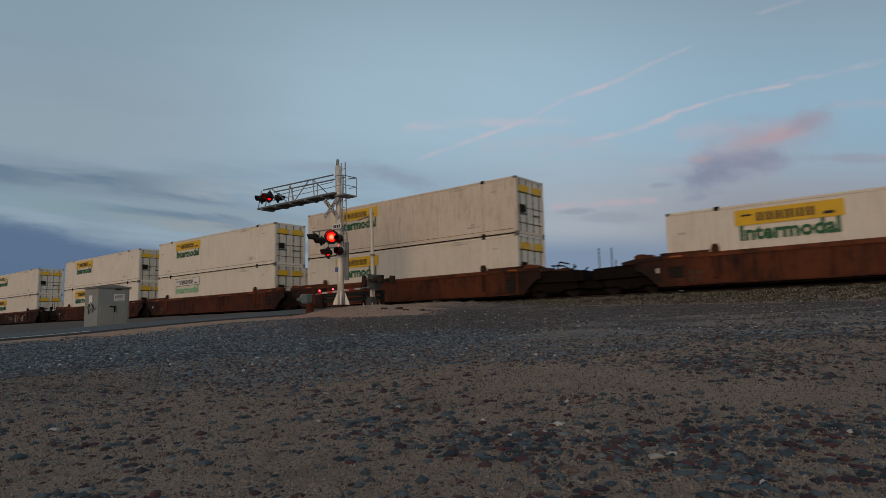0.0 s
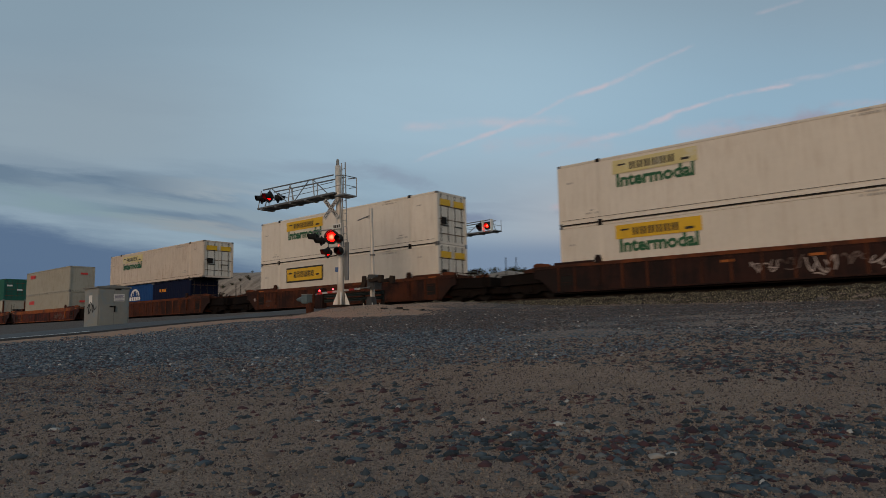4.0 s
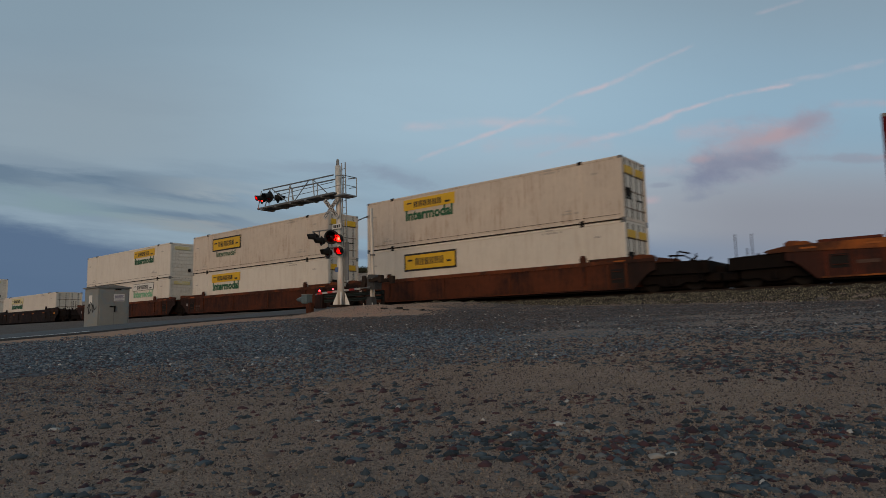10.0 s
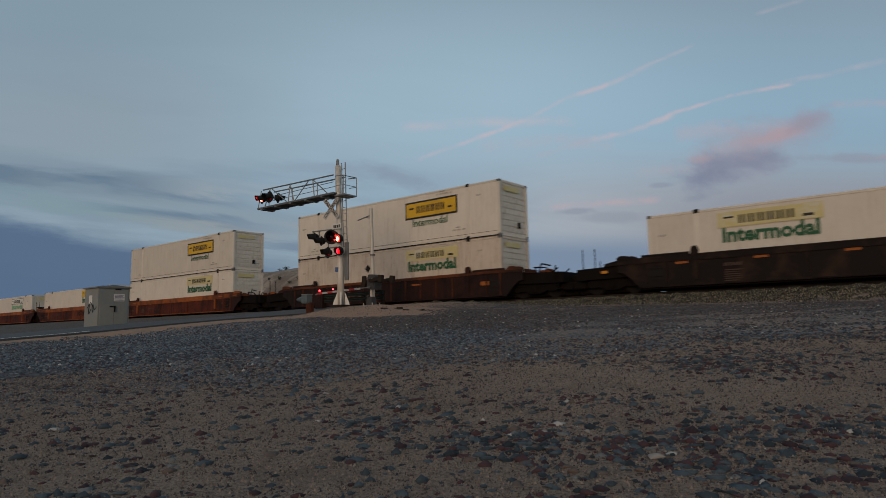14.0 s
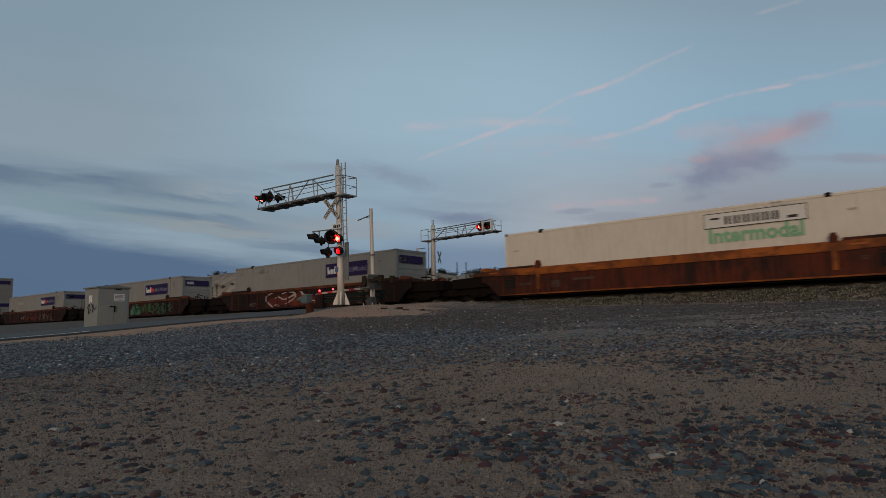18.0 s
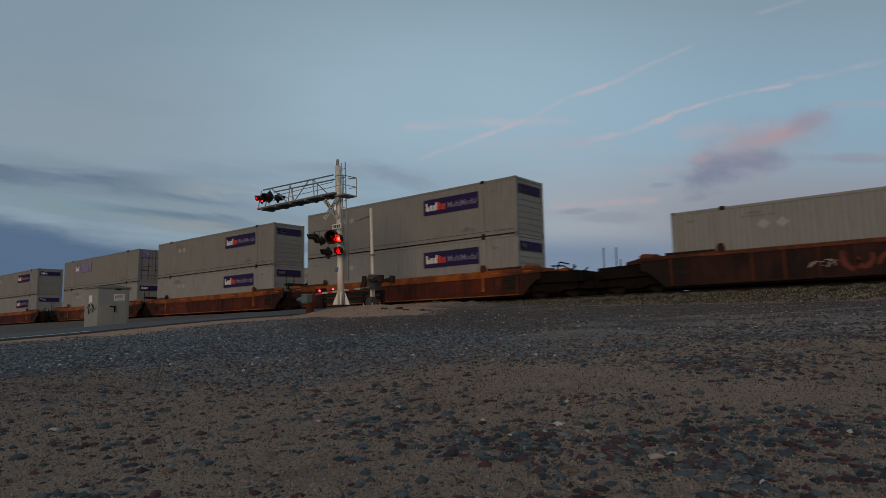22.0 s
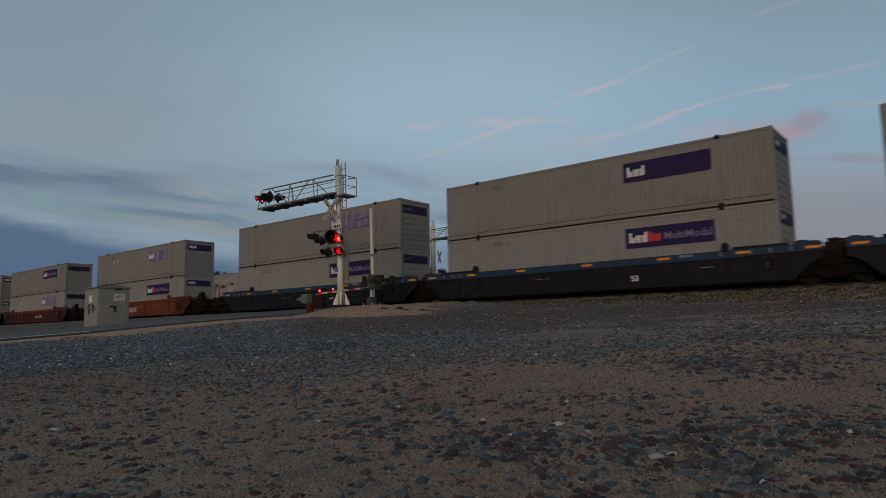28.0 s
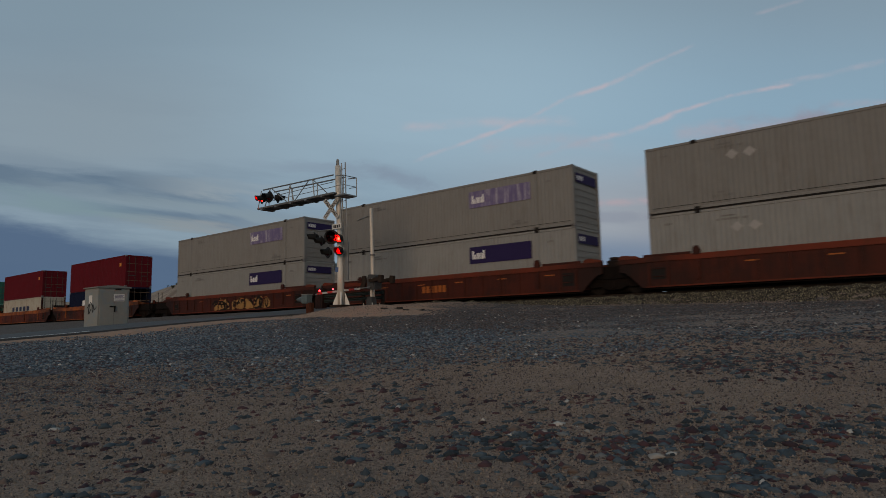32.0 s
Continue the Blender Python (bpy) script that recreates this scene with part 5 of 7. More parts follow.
def chord_mesh(mat, low):
    """The top rail of a side: full depth along the middle, thinner over the trucks."""
    def build():
        half = [(6.4, low), (7.2, low + 0.03), (9.44, max(low, 1.2)), (9.44, 1.47), (8.4, 1.45)]
        return Shape().plate(half + [(-x, z) for x, z in reversed(half)], -0.075, 0.05).mesh("top_chord", mat)
    return kept(("chord", mat.name), build)


def many_rods(rows):
    sh = Shape()
    for q in rows:
        sh.rod(q[:3], q[3:], 0.035, None, 6)
    return sh


def well_car(m, label, paint, front, rear, front_truck, marks=(), stand=False):
    """A well car unit. front, rear: 'coupled' or 'joint'."""
    side, chord, low = PAINT[paint]
    car = thing("well_car", m, label, "rail car", "well cars of the train")
    for s in (-1, 1):
        turn = 0 if s < 0 else 180
        p = part("side_sill", sill_mesh(side), car, pose(0, s * 1.47, 0, 0, 0, turn))
        part("top_chord", chord_mesh(chord, low), car, pose(0, s * 1.47, 0, 0, 0, turn))
        part("lower_flange", box_mesh("lower_flange", -8.3, 8.3, -0.085, 0.03, 0.17, 0.225, chord if paint in ("orange", "bright", "red") else side), car, pose(0, s * 1.47, 0, 0, 0, turn))
        rib = box_mesh("side_rib", -0.04, 0.04, -0.07, -0.03, 0.225, low, M_CARBROWN if paint == "umber" else chord if paint == "ribbed" else side)
        thick = box_mesh("side_rib", -0.09, 0.09, -0.10, -0.03, 0.42, low, chord if paint == "orange" else side)
        inner = [-5.0 + 1.12 * k for k in range(10)] if paint in ("umber", "red", "ribbed") else [-2.1, 2.1]
        for x in [-8.12, -7.29, 7.29, 8.12] + inner:
            part("side_rib", rib, p, pose(x, 0, 0))
        for x in (-6.1, 6.1):
            part("side_rib", thick, p, pose(x, 0, 0))
            part("guide_post", kept(("guide", side.name), lambda: Shape().plate([(-0.13, 1.40), (0.13, 1.40), (0.15, 1.60), (0.08, 1.76), (-0.08, 1.76), (-0.15, 1.60)], -0.10, 0.02).mesh("guide_post", side)), p, pose(x, 0, 0))
        for e in (-1, 1):
            # raised plates on the rail over the ends, with bolts
            part("end_plate", kept(("end_plate", side.name), lambda: Shape().box(-1.0, 1.0, -0.02, 0.06, 1.44, 1.56, 0.01).box(-0.85, -0.6, -0.04, 0.0, 1.46, 1.52).box(-0.1, 0.15, -0.04, 0.0, 1.46, 1.52).box(0.6, 0.8, -0.04, 0.0, 1.46, 1.52).mesh("end_plate", side)), p, pose(e * 7.35, 0, 0))
            part("end_block", kept(("end_block", chord.name), lambda: Shape().plate([(-0.45, 1.42), (0.42, 1.42), (0.42, 1.50), (0.30, 1.55), (0.05, 1.55), (0.0, 1.59), (-0.30, 1.60), (-0.45, 1.52)], -0.09, 0.10).mesh("end_block", chord)), p, pose(e * 8.98, 0, 0))
    iron = kept(("grab", side.name), lambda: Shape().rod((-0.22, 0, 0), (0.22, 0, 0), 0.016, None, 6).mesh("grab_iron", side))
    for x in (-7.7, 7.7):
        for z in (0.62, 0.95):
            part("grab_iron", iron, car, pose(x, -1.55, z))
    part("well_floor", box_mesh("well_floor", -8.4, 8.4, -1.42, 1.42, 0.10, 0.22, M_TRUCK), car)
    for x in (-8.0, -6.0, -3.0, 0.0, 3.0, 6.0, 8.0):
        part("cross_bearer", box_mesh("cross_bearer", -0.12, 0.12, -1.42, 1.42, 0.22, 0.328, M_TRUCK), car, pose(x, 0, 0))
    for s, kind in ((1, front), (-1, rear)):
        turn = pose(0, 0, 0, 0, 0, 0 if s > 0 else 180)
        far = 11.5 if kind == "coupled" else 9.87
        wide = 1.30 if kind == "coupled" else 1.2
        part("end_platform", kept(("platform", kind), lambda: Shape().plate([(8.55, 0.80), (9.0, 0.70), (far, 0.66), (far, 1.16), (min(far, 10.4), 1.20), (8.55, 1.24)], -wide, wide).mesh("end_platform", M_TRUCK)), car, turn)
        part("draft_sill", kept(("draft", kind), lambda: Shape().box(8.4, far - 0.2, -0.72, 0.72, 0.08, 0.95, 0.03).mesh("draft_sill", M_TRUCK)), car, turn)
        part("brake_beam", kept(("brake_beam", kind), lambda: Shape().box(8.55, 11.05 if kind == "coupled" else 9.8, -1.12, -0.95, 0.50, 0.98, 0.05).mesh("brake_beam", M_TRUCK)), car, turn)
        part("bulkhead", box_mesh("bulkhead", -0.05, 0.05, -1.42, 1.42, 0.25, 1.40, side), car, pose(s * 8.45, 0, 0))
        if kind == "coupled":
            for y in (-1.32, 1.32):
                part("end_chord", kept(("end_chord", chord.name), lambda: Shape().plate([(9.44, 1.22), (10.1, 1.20), (10.1, 1.32), (9.44, 1.44)], -0.08, 0.08).mesh("end_chord", chord)), car, turn @ pose(0, y, 0))
            part("coupler", kept("coupler", lambda: Shape().box(11.3, 11.62, -0.16, 0.16, 0.60, 0.98, 0.03).box(11.5, 11.84, -0.26, 0.24, 0.50, 1.02, 0.05).mesh("coupler", M_TRUCK)), car, turn)
            part("draft_gear", kept("draft_gear", lambda: Shape().box(11.25, 11.83, -0.95, 0.95, 0.30, 0.66, 0.05).box(11.3, 11.8, -0.5, 0.5, 0.06, 0.40, 0.05).mesh("draft_gear", M_TRUCK)), car, turn)
            rods = ((10.15, -1.2, 1.2, 10.3, -1.2, 1.62), (10.3, -1.2, 1.62, 10.75, -1.1, 1.5), (10.9, -1.0, 1.16, 10.95, -1.0, 1.5), (10.4, -0.6, 1.15, 10.9, -0.7, 1.42), (11.1, -0.4, 1.15, 11.4, -0.5, 1.34))
            part("brake_pipes", kept("brake_pipes", lambda: many_rods(rods).mesh("brake_pipes", M_TRUCK)), car, turn)
            if paint in ("bright", "red", "blue"):
                part("brake_cylinder", kept("brake_cylinder", lambda: Shape().lathe((9.9, -1.0, 1.55), (1, 0.1, 0.12), [(0, 0.05), (0.03, 0.15), (0.4, 0.16), (0.44, 0.06), (0.7, 0.05)], 12).box(10.3, 10.6, -1.15, -0.9, 1.15, 1.78, 0.04).box(9.6, 10.7, -1.2, -0.8, 1.2, 1.34, 0.03).mesh("brake_cylinder", M_TRUCK)), car, turn)
            part("air_hose", kept("air_hose", lambda: Shape().rod((11.35, -0.45, 0.8), (11.6, -0.48, 0.42), 0.03, None, 6).rod((11.6, -0.48, 0.42), (11.83, -0.45, 0.5), 0.03, None, 6).mesh("air_hose", M_TRUCK)), car, turn)
            part("walkway_step", kept("walkway_step", lambda: Shape().box(11.1, 11.3, -1.4, -1.0, 0.35, 0.42).box(11.1, 11.3, -1.4, -1.0, 0.66, 0.72).box(11.1, 11.14, -1.42, -1.38, 0.35, 1.2).box(11.26, 11.3, -1.42, -1.38, 0.35, 1.2).mesh("walkway_step", M_TRUCK)), car, turn)
            for x, y, h in ((10.6, 1.25, 2.05), (11.2, 1.25, 2.08), (11.25, -0.6, 1.7)) if s < 0 else ():
                part("stanchion", kept(("stanchion", h), lambda: Shape().rod((0, 0, 1.12), (0, 0, h), 0.024, None, 6).mesh("stanchion", M_TRUCK)), car, pose(s * x, y * s, 0))
            part("hand_rail", kept("hand_rail", lambda: Shape().rod((9.9, -1.25, 1.46), (10.55, -1.25, 1.42), 0.035, None, 6).rod((10.55, -1.25, 1.42), (11.0, -1.25, 1.14), 0.03, None, 6).rod((10.0, -1.25, 1.18), (10.0, -1.25, 1.46), 0.03, None, 6).mesh("hand_rail", M_TRUCK)), car, turn)
            if s > 0 and stand:
                part("brake_stand", kept("brake_stand", lambda: Shape().box(11.36, 11.46, -1.05, -0.9, 1.0, 1.55, 0.02).box(11.36, 11.62, -1.10, -0.85, 1.5, 1.74, 0.04).mesh("brake_stand", M_TRUCK)), car)
        else:
            # the two halves of the shared link, tall box with hoses over it
            part("link_cover", kept("link_cover", lambda: Shape().box(9.42, 9.86, -1.0, 1.0, 0.62, 1.52, 0.06).box(9.5, 9.86, -0.9, 0.5, 1.5, 1.66, 0.05).mesh("link_cover", M_CARDARK)), car, turn)
            if paint == "orange":
                plate_ring = [(8.9, 1.80), (9.3, 1.86), (9.55, 1.74), (9.7, 1.70), (9.55, 1.64), (9.1, 1.72)]
                part("walk_plate", kept("walk_plate", lambda: Shape().plate(plate_ring, -1.1, 0.4).box(9.2, 9.3, -1.0, -0.9, 1.4, 1.78).mesh("walk_plate", M_TRUCK)), car, turn)
                for x, y, h in ((9.5, -1.3, 2.40), (9.7, 0.3, 2.05)):
                    part("stanchion", kept(("stanchion", h), lambda: Shape().rod((0, 0, 1.12), (0, 0, h), 0.024, None, 6).mesh("stanchion", M_TRUCK)), car, pose(s * x, y, 0))
    truck(car, -9.88)
    if front_truck:
        truck(car, 9.88)
    for kind, x, z, w, h, mat in marks:
        if kind == "panel":
            part("marking", box_mesh("marking", 0, w, -0.008, 0, 0, h, mat), car, pose(x, -1.50, z))
        elif kind == "chord":
            part("reflector", box_mesh("reflector", 0, w, -0.008, 0, 0, h, mat), car, pose(x, -1.547, z))
        elif kind == "text":
            part("lettering", words("53", h, mat, 0.006), car, pose(x, -1.503, z))
        elif kind == "bars":
            bars_on = int(w / (h * 0.8))
            for i in range(bars_on):
                part("letter_bar", box_mesh("letter_bar", 0, h * 0.6, -0.006, 0, 0, h, mat), car, pose(x + i * h * 0.8, -1.502, z))
        elif kind == "lines":
            for i in range(6):
                part("letter_bar", box_mesh("letter_bar", 0, w * (0.75 + 0.2 * ((i * 7) % 4) / 3), -0.004, 0, 0, h * 0.08, mat), car, pose(x, -1.510, z + i * h / 6))
        else:
            style, seed = kind
            part("graffiti", SPRAY[style](seed, w, h, mat), car, pose(x, -1.503 - 0.0015 * (seed % 4), z))
    return car


def ribbon(sh, points, wide, r, y=0.0):
    """A soft-cornered spray stroke through the points, flat in the xz plane."""
    fine = []
    for k in range(len(points) - 1):
        p0, p1, p2, p3 = points[max(k - 1, 0)], points[k], points[k + 1], points[min(k + 2, len(points) - 1)]
        for i in range(6):
            t = i / 6
            fine.append(tuple(0.5 * (2 * b + (c - a) * t + (2 * a - 5 * b + 4 * c - d) * t * t + (3 * b - a - 3 * c + d) * t ** 3) for a, b, c, d in zip(p0, p1, p2, p3)))
    fine.append(points[-1])
    base, n = len(sh.v), len(fine)
    for i, (x, z) in enumerate(fine):
        (ax, az), (bx, bz) = fine[max(i - 1, 0)], fine[min(i + 1, n - 1)]
        long = math.hypot(bx - ax, bz - az) or 1.0
        w = wide * (0.45 + 0.55 * math.sin(math.pi * (0.12 + 0.76 * i / (n - 1)))) * r.uniform(0.85, 1.15)
        nx, nz = -(bz - az) / long * w / 2, (bx - ax) / long * w / 2
        sh.v += [(x + nx, y, z + nz), (x - nx, y, z - nz)]
    sh.f += [(base + 2 * i, base + 2 * i + 2, base + 2 * i + 3, base + 2 * i + 1) for i in range(n - 1)]


def letters(seed, w, h, mat, wide=0.22):
    """A row of fat curls of spray paint, tangled into one another."""
    def build():
        r = random.Random(seed)
        sh = Shape()
        count = max(3, int(w / (h * 0.55)))
        step = w / count
        for i in range(count):
            a, turn = r.uniform(0, 6.28), r.choice((-1, 1)) * r.uniform(0.7, 1.3)
            cx, rx, rz = step * (i + 0.5), step * r.uniform(0.6, 0.95), h * r.uniform(0.28, 0.5)
            points = [(cx + math.cos(a + turn * k) * rx * r.uniform(0.35, 1.0), h * 0.5 + math.sin(a + turn * k * 1.3) * rz * r.uniform(0.5, 1.0)) for k in range(r.randint(4, 6))]
            ribbon(sh, [(min(max(x, 0), w), z) for x, z in points], h * wide * r.uniform(0.6, 1.2), r)
        for i in range(count // 2):
            x, z = r.uniform(0, w * 0.9), h * r.choice((0.08, 0.5, 0.9))
            ribbon(sh, [(x, z), (x + step * 0.5, z + h * r.uniform(-0.1, 0.1)), (x + step * 1.1, z + h * r.uniform(-0.15, 0.15))], h * wide * 0.7, r)
        return sh.mesh("graffiti", mat)
    return kept(("letters", seed, w, h, mat.name, wide), build)


def thin_letters(seed, w, h, mat):
    return letters(seed, w, h, mat, 0.10)


def blob(seed, w, h, mat):
    """A ragged filled field of spray paint."""
    def build():
        r = random.Random(seed)
        k = max(8, int(w / 0.16))
        top = [h * (0.80 + 0.20 * math.sin(i * 1.3 + seed) * r.uniform(0.2, 1)) * math.sin(math.pi * (0.10 + 0.80 * i / k)) ** 0.35 for i in range(k + 1)]
        low = [h * 0.16 * r.random() for i in range(k + 1)]
        sh = Shape()
        for i in range(k + 1):
            sh.v += [(w * i / k, 0, low[i]), (w * i / k, 0, max(top[i], low[i] + 0.05))]
        sh.f += [(2 * i, 2 * i + 2, 2 * i + 3, 2 * i + 1) for i in range(k)]
        return sh.mesh("graffiti", mat)
    return kept(("blob", seed, w, h, mat.name), build)


def swirl(seed, w, h, mat):
    """A big curling outline: a hook, two loops and a tail."""
    def build():
        r = random.Random(seed)
        sh = Shape()
        for points, wide in ((((0.13, 0.98), (0.03, 0.80), (0.0, 0.55), (0.06, 0.25), (0.13, 0.02)), 0.13), (((0.17, 0.62), (0.25, 0.66), (0.32, 0.50), (0.40, 0.55), (0.53, 0.75), (0.50, 0.45), (0.36, 0.18)), 0.10),
                             (((0.30, 0.85), (0.40, 0.98), (0.52, 0.88), (0.54, 0.62), (0.44, 0.36)), 0.10), (((0.62, 1.0), (0.68, 0.72), (0.76, 0.45), (0.82, 0.06)), 0.15),
                             (((0.74, 0.18), (0.85, 0.30), (0.93, 0.14), (1.0, 0.08)), 0.07), (((0.16, 0.10), (0.20, 0.18), (0.24, 0.06)), 0.08)):
            ribbon(sh, [(a * w, b * h) for a, b in points], wide * h, r)
        return sh.mesh("graffiti", mat)
    return kept(("swirl", seed, w, h, mat.name), build)


SPRAY = {"letters": letters, "thin": thin_letters, "blob": blob, "swirl": swirl}


def travel(t):
    """How far the train has gone after t seconds: it slows a little."""
    return 20.45 * t - 0.015 * t * t


MOVING = []
LOW_Z, HIGH_Z = 0.335, 0.335 + H53 + 0.012


def ride(ob, x, z):
    """Puts a thing of the train at x along it and z above the rails, and notes it for motions()."""
    ob.matrix_basis = pose(x, TRACK_Y, RAIL_Z + z)
    MOVING.append((ob, x, z))
    return ob


def white_box(style, x0, z, cx, front, dirty=False):
    says = {"yellow": "a yellow sign", "pale": "a faded yellow sign", "white": "a faded white sign", "frame": "a framed yellow sign", "frame+": "a framed yellow sign"}[style]
    box = container(Matrix(), ("rust-stained white 53 foot container with %s" if dirty else "white 53 foot container with %s") % says, M_WHITEDIRTY if dirty else M_WHITE, front="doors" if front == "bare" else front, dark=M_WHITE2)
    truck_brand(box, style.rstrip("+"), x0)
    if style == "frame+":
        small_word(box, x0)
    numbers(box, W53 / 2, H53, ((5.0, 0.52, 0.9), (-6.7, 0.42, 0.7), (3.9, 2.62, 1.1), (-7.6, 1.95, 0.35), (6.6, 2.2, 0.35)))
    if front == "doors":
        end_marks(box, L53 / 2, W53, H53, ((-1.05, -0.15, 2.15, 2.5, M_YELLOW), (0.15, 1.05, 2.15, 2.5, M_YELLOW), (-1.0, -0.5, 1.1, 1.5, M_SEAL)))
    elif front == "ribs":
        end_marks(box, L53 / 2, W53, H53, ((-0.9, 0.5, 2.35, 2.62, M_PALE), (0.3, 0.55, 0.5, 0.8, M_SEAL)))
    return ride(box, cx, z)


def grey_box(style, z, cx, spots=None, front="ribs", x0=1.95):
    says = {"full": "a purple sign", "short": "a purple sign", "peel": "a peeling purple sign", "old": "a faded whitish sign"}[style]
    # boxes on the lower level get a slightly lighter, cooler grey
    box = container(Matrix(), "ribbed grey 53 foot container with %s" % says, M_GREYLOW if z < 1.0 else M_GREY, wall="fine", front=front)
    purple_brand(box, style, x0)
    numbers(box, W53 / 2, H53, ((4.6, 0.42, 1.0), (-5.4, 0.42, 0.9), (-5.3, 2.35, 1.3), (-7.4, 2.4, 0.4), (6.6, 2.25, 0.4)), M_BAR)
    if spots:
        diamonds(box, -4.55, 2.05, spots)
    if front == "ribs":
        end_marks(box, L53 / 2, W53, H53, ((-1.05, 1.0, 2.12, 2.56, M_PURPLE if style != "old" else M_WSIGN), (-0.95, -0.35, 2.24, 2.44, M_LETTERW)))
    else:
        end_marks(box, L53 / 2, W53, H53, ((-1.0, -0.1, 2.2, 2.6, M_PURPLEFADE),))
    return ride(box, cx, z)


def sea_box(label, mat, z, cx, length=L40, height=2.59, front="doors"):
    box = container(Matrix(), label, mat, length, W40, height, "deep", front)
    ride(box, cx, z)
    return box


# the train, front to back: middle of each car at the start of the clip, its place in a set, its paint
SPOTS = [-1.83, -25.37, -45.07, -64.77, -88.42, -112.05, -135.75, -159.45, -179.25, -199.03, -222.80, -242.55, -262.35, -286.0, -309.72, -333.45, -353.36, -373.20,
         -396.85, -420.5, -444.25, -468.02, -487.82, -507.60, -531.22, -554.90, -574.50, -594.10, -617.86, -641.60, -661.25, -680.95, -704.55, -724.3, -744.1]
SETS = [(0,), (1, 2, 3), (4,), (5,), (6,), (7, 8, 9), (10, 11, 12), (13,), (14,), (15, 16, 17), (18,), (19,), (20,), (21, 22, 23), (24,), (25, 26, 27), (28,), (29, 30, 31), (32, 33, 34)]
COLOURS = ["brown", "brown", "brown", "brown", "umber", "brown", "ribbed", "orange", "orange", "orange", "brown", "brown", "brown", "dark", "umber", "orange", "orange", "orange",
           "umber", "umber", "umber", "orange", "orange", "orange", "orange", "blue", "blue", "blue", "bright", "red", "red", "red", "orange", "orange", "orange"]
SAYS = {"ribbed": "rust-brown steel well car with ribbed sides", "umber": "dark rusted steel well car with worn sides", "brown": "rust-brown steel well car with worn sides", "orange": "weathered orange steel well car with a bright top rail", "dark": "dirty dark brown steel well car",
        "blue": "dark blue steel well car with orange markers", "red": "red-brown steel well car", "bright": "bright orange steel well car"}


def build_train():
    marks = {i: [] for i in range(len(SPOTS))}
    for i, c in enumerate(COLOURS):
        marks[i] += [("panel", -8.0, 0.50, 0.6, 0.5, M_SEAL), ("panel", 7.42, 0.45, 0.6, 0.6, M_SEAL)]
        if c == "orange" and i < 25:
            marks[i] += [("panel", -5.4, 0.45, 0.42, 0.32, M_FADEMARK), ("panel", -4.3, 0.72, 1.1, 0.10, M_FADEMARK), ("panel", -7.2, 0.62, 0.7, 0.12, M_FADEMARK), ("text", 7.0, 0.8, 0, 0.20, M_FADEMARK)]
            marks[i] += [("chord", x, 1.27, 0.5, 0.06, M_AMBER) for x in (-8.9, -6.9, -3.6, 3.3, 6.6, 8.5)]
        if c == "blue":
            marks[i] += [("chord", x, 1.27, 0.5, 0.10, M_ORANGEMARK) for x in (-9.25, -6.6, -3.6, -0.1, 3.4, 6.5, 8.9)]
            marks[i] += [("text", 2.35, 0.58, 0, 0.34, M_LETTERW), ("panel", 7.6, 0.72, 0.16, 0.16, M_LETTERW), ("panel", -2.6, 0.83, 0.8, 0.03, M_LETTERG), ("panel", 5.1, 0.83, 0.5, 0.04, M_LETTERG), ("chord", 4.3, 1.31, 0.55, 0.10, M_LETTERG)]
            marks[i] += [("chord", x, 1.24, 0.06, 0.16, M_LETTERG) for x in (5.9, 7.0, 7.7, 8.4, -7.1, -7.6, -8.2)]
        if c == "dark":
            marks[i] += [("panel", x, 1.08, 0.5, 0.09, M_AMBER) for x in (-6.9, -3.9, -0.9, 2.1, 5.1)] + [("panel", -10.2, 0.9, 0.3, 0.12, M_ORANGEMARK), ("panel", 8.2, 0.9, 0.3, 0.16, M_ORANGEMARK)]
            marks[i] += [("bars", -5.0, 0.86, 0.7, 0.12, M_FADEMARK), ("lines", -5.0, 0.26, 0.7, 0.5, M_FADEMARK)]
        if c == "brown":
            marks[i] += [("bars", -7.2, 0.62, 0.7, 0.14, M_FADEMARK), ("lines", -7.2, 0.32, 0.6, 0.24, M_FADEMARK), ("panel", -8.55, 0.75, 0.16, 0.2, M_SCRIBBLE), ("chord", 7.6, 1.36, 0.5, 0.06, M_AMBER), ("chord", -7.9, 1.36, 0.5, 0.06, M_AMBER)]
        if c in ("red", "bright"):
            marks[i] += [("panel", x, 0.98, 0.5, 0.05, M_AMBER) for x in (-4.3, -1.5, 1.1, 3.8, 6.5)]
    marks[4] += [(("thin", 41), 0.2, 0.35, 0.95, 0.7, M_SCRIBBLE), (("thin", 42), 1.1, 0.55, 0.9, 0.6, M_SPRAYDIM), (("thin", 43), 2.05, 0.3, 1.0, 0.75, M_SCRIBBLE), (("thin", 44), 3.15, 0.55, 0.9, 0.6, M_SPRAYDIM), (("thin", 45), 4.05, 0.35, 0.95, 0.75, M_SCRIBBLE),
                 ("panel", -0.9, 1.0, 0.5, 0.1, M_AMBER), ("panel", 2.2, 1.0, 0.5, 0.1, M_AMBER), ("panel", 5.1, 1.0, 0.5, 0.1, M_AMBER)]
    marks[7] += [(("letters", 7), 3.2, 0.35, 3.0, 0.6, M_SPRAYDIM)]
    marks[8] += [(("letters", 80), -5.6, 0.62, 1.7, 0.28, M_SCRIBBLE), (("letters", 8), 0.3, 0.55, 1.0, 0.35, M_SPRAYDIM)]
    marks[14] += [("panel", 6.9, 0.75, 0.55, 0.2, M_AMBER), ("panel", 2.2, 1.0, 0.7, 0.08, M_AMBER), (("thin", 140), -3.0, 0.4, 2.2, 0.6, M_SPRAYDIM)]
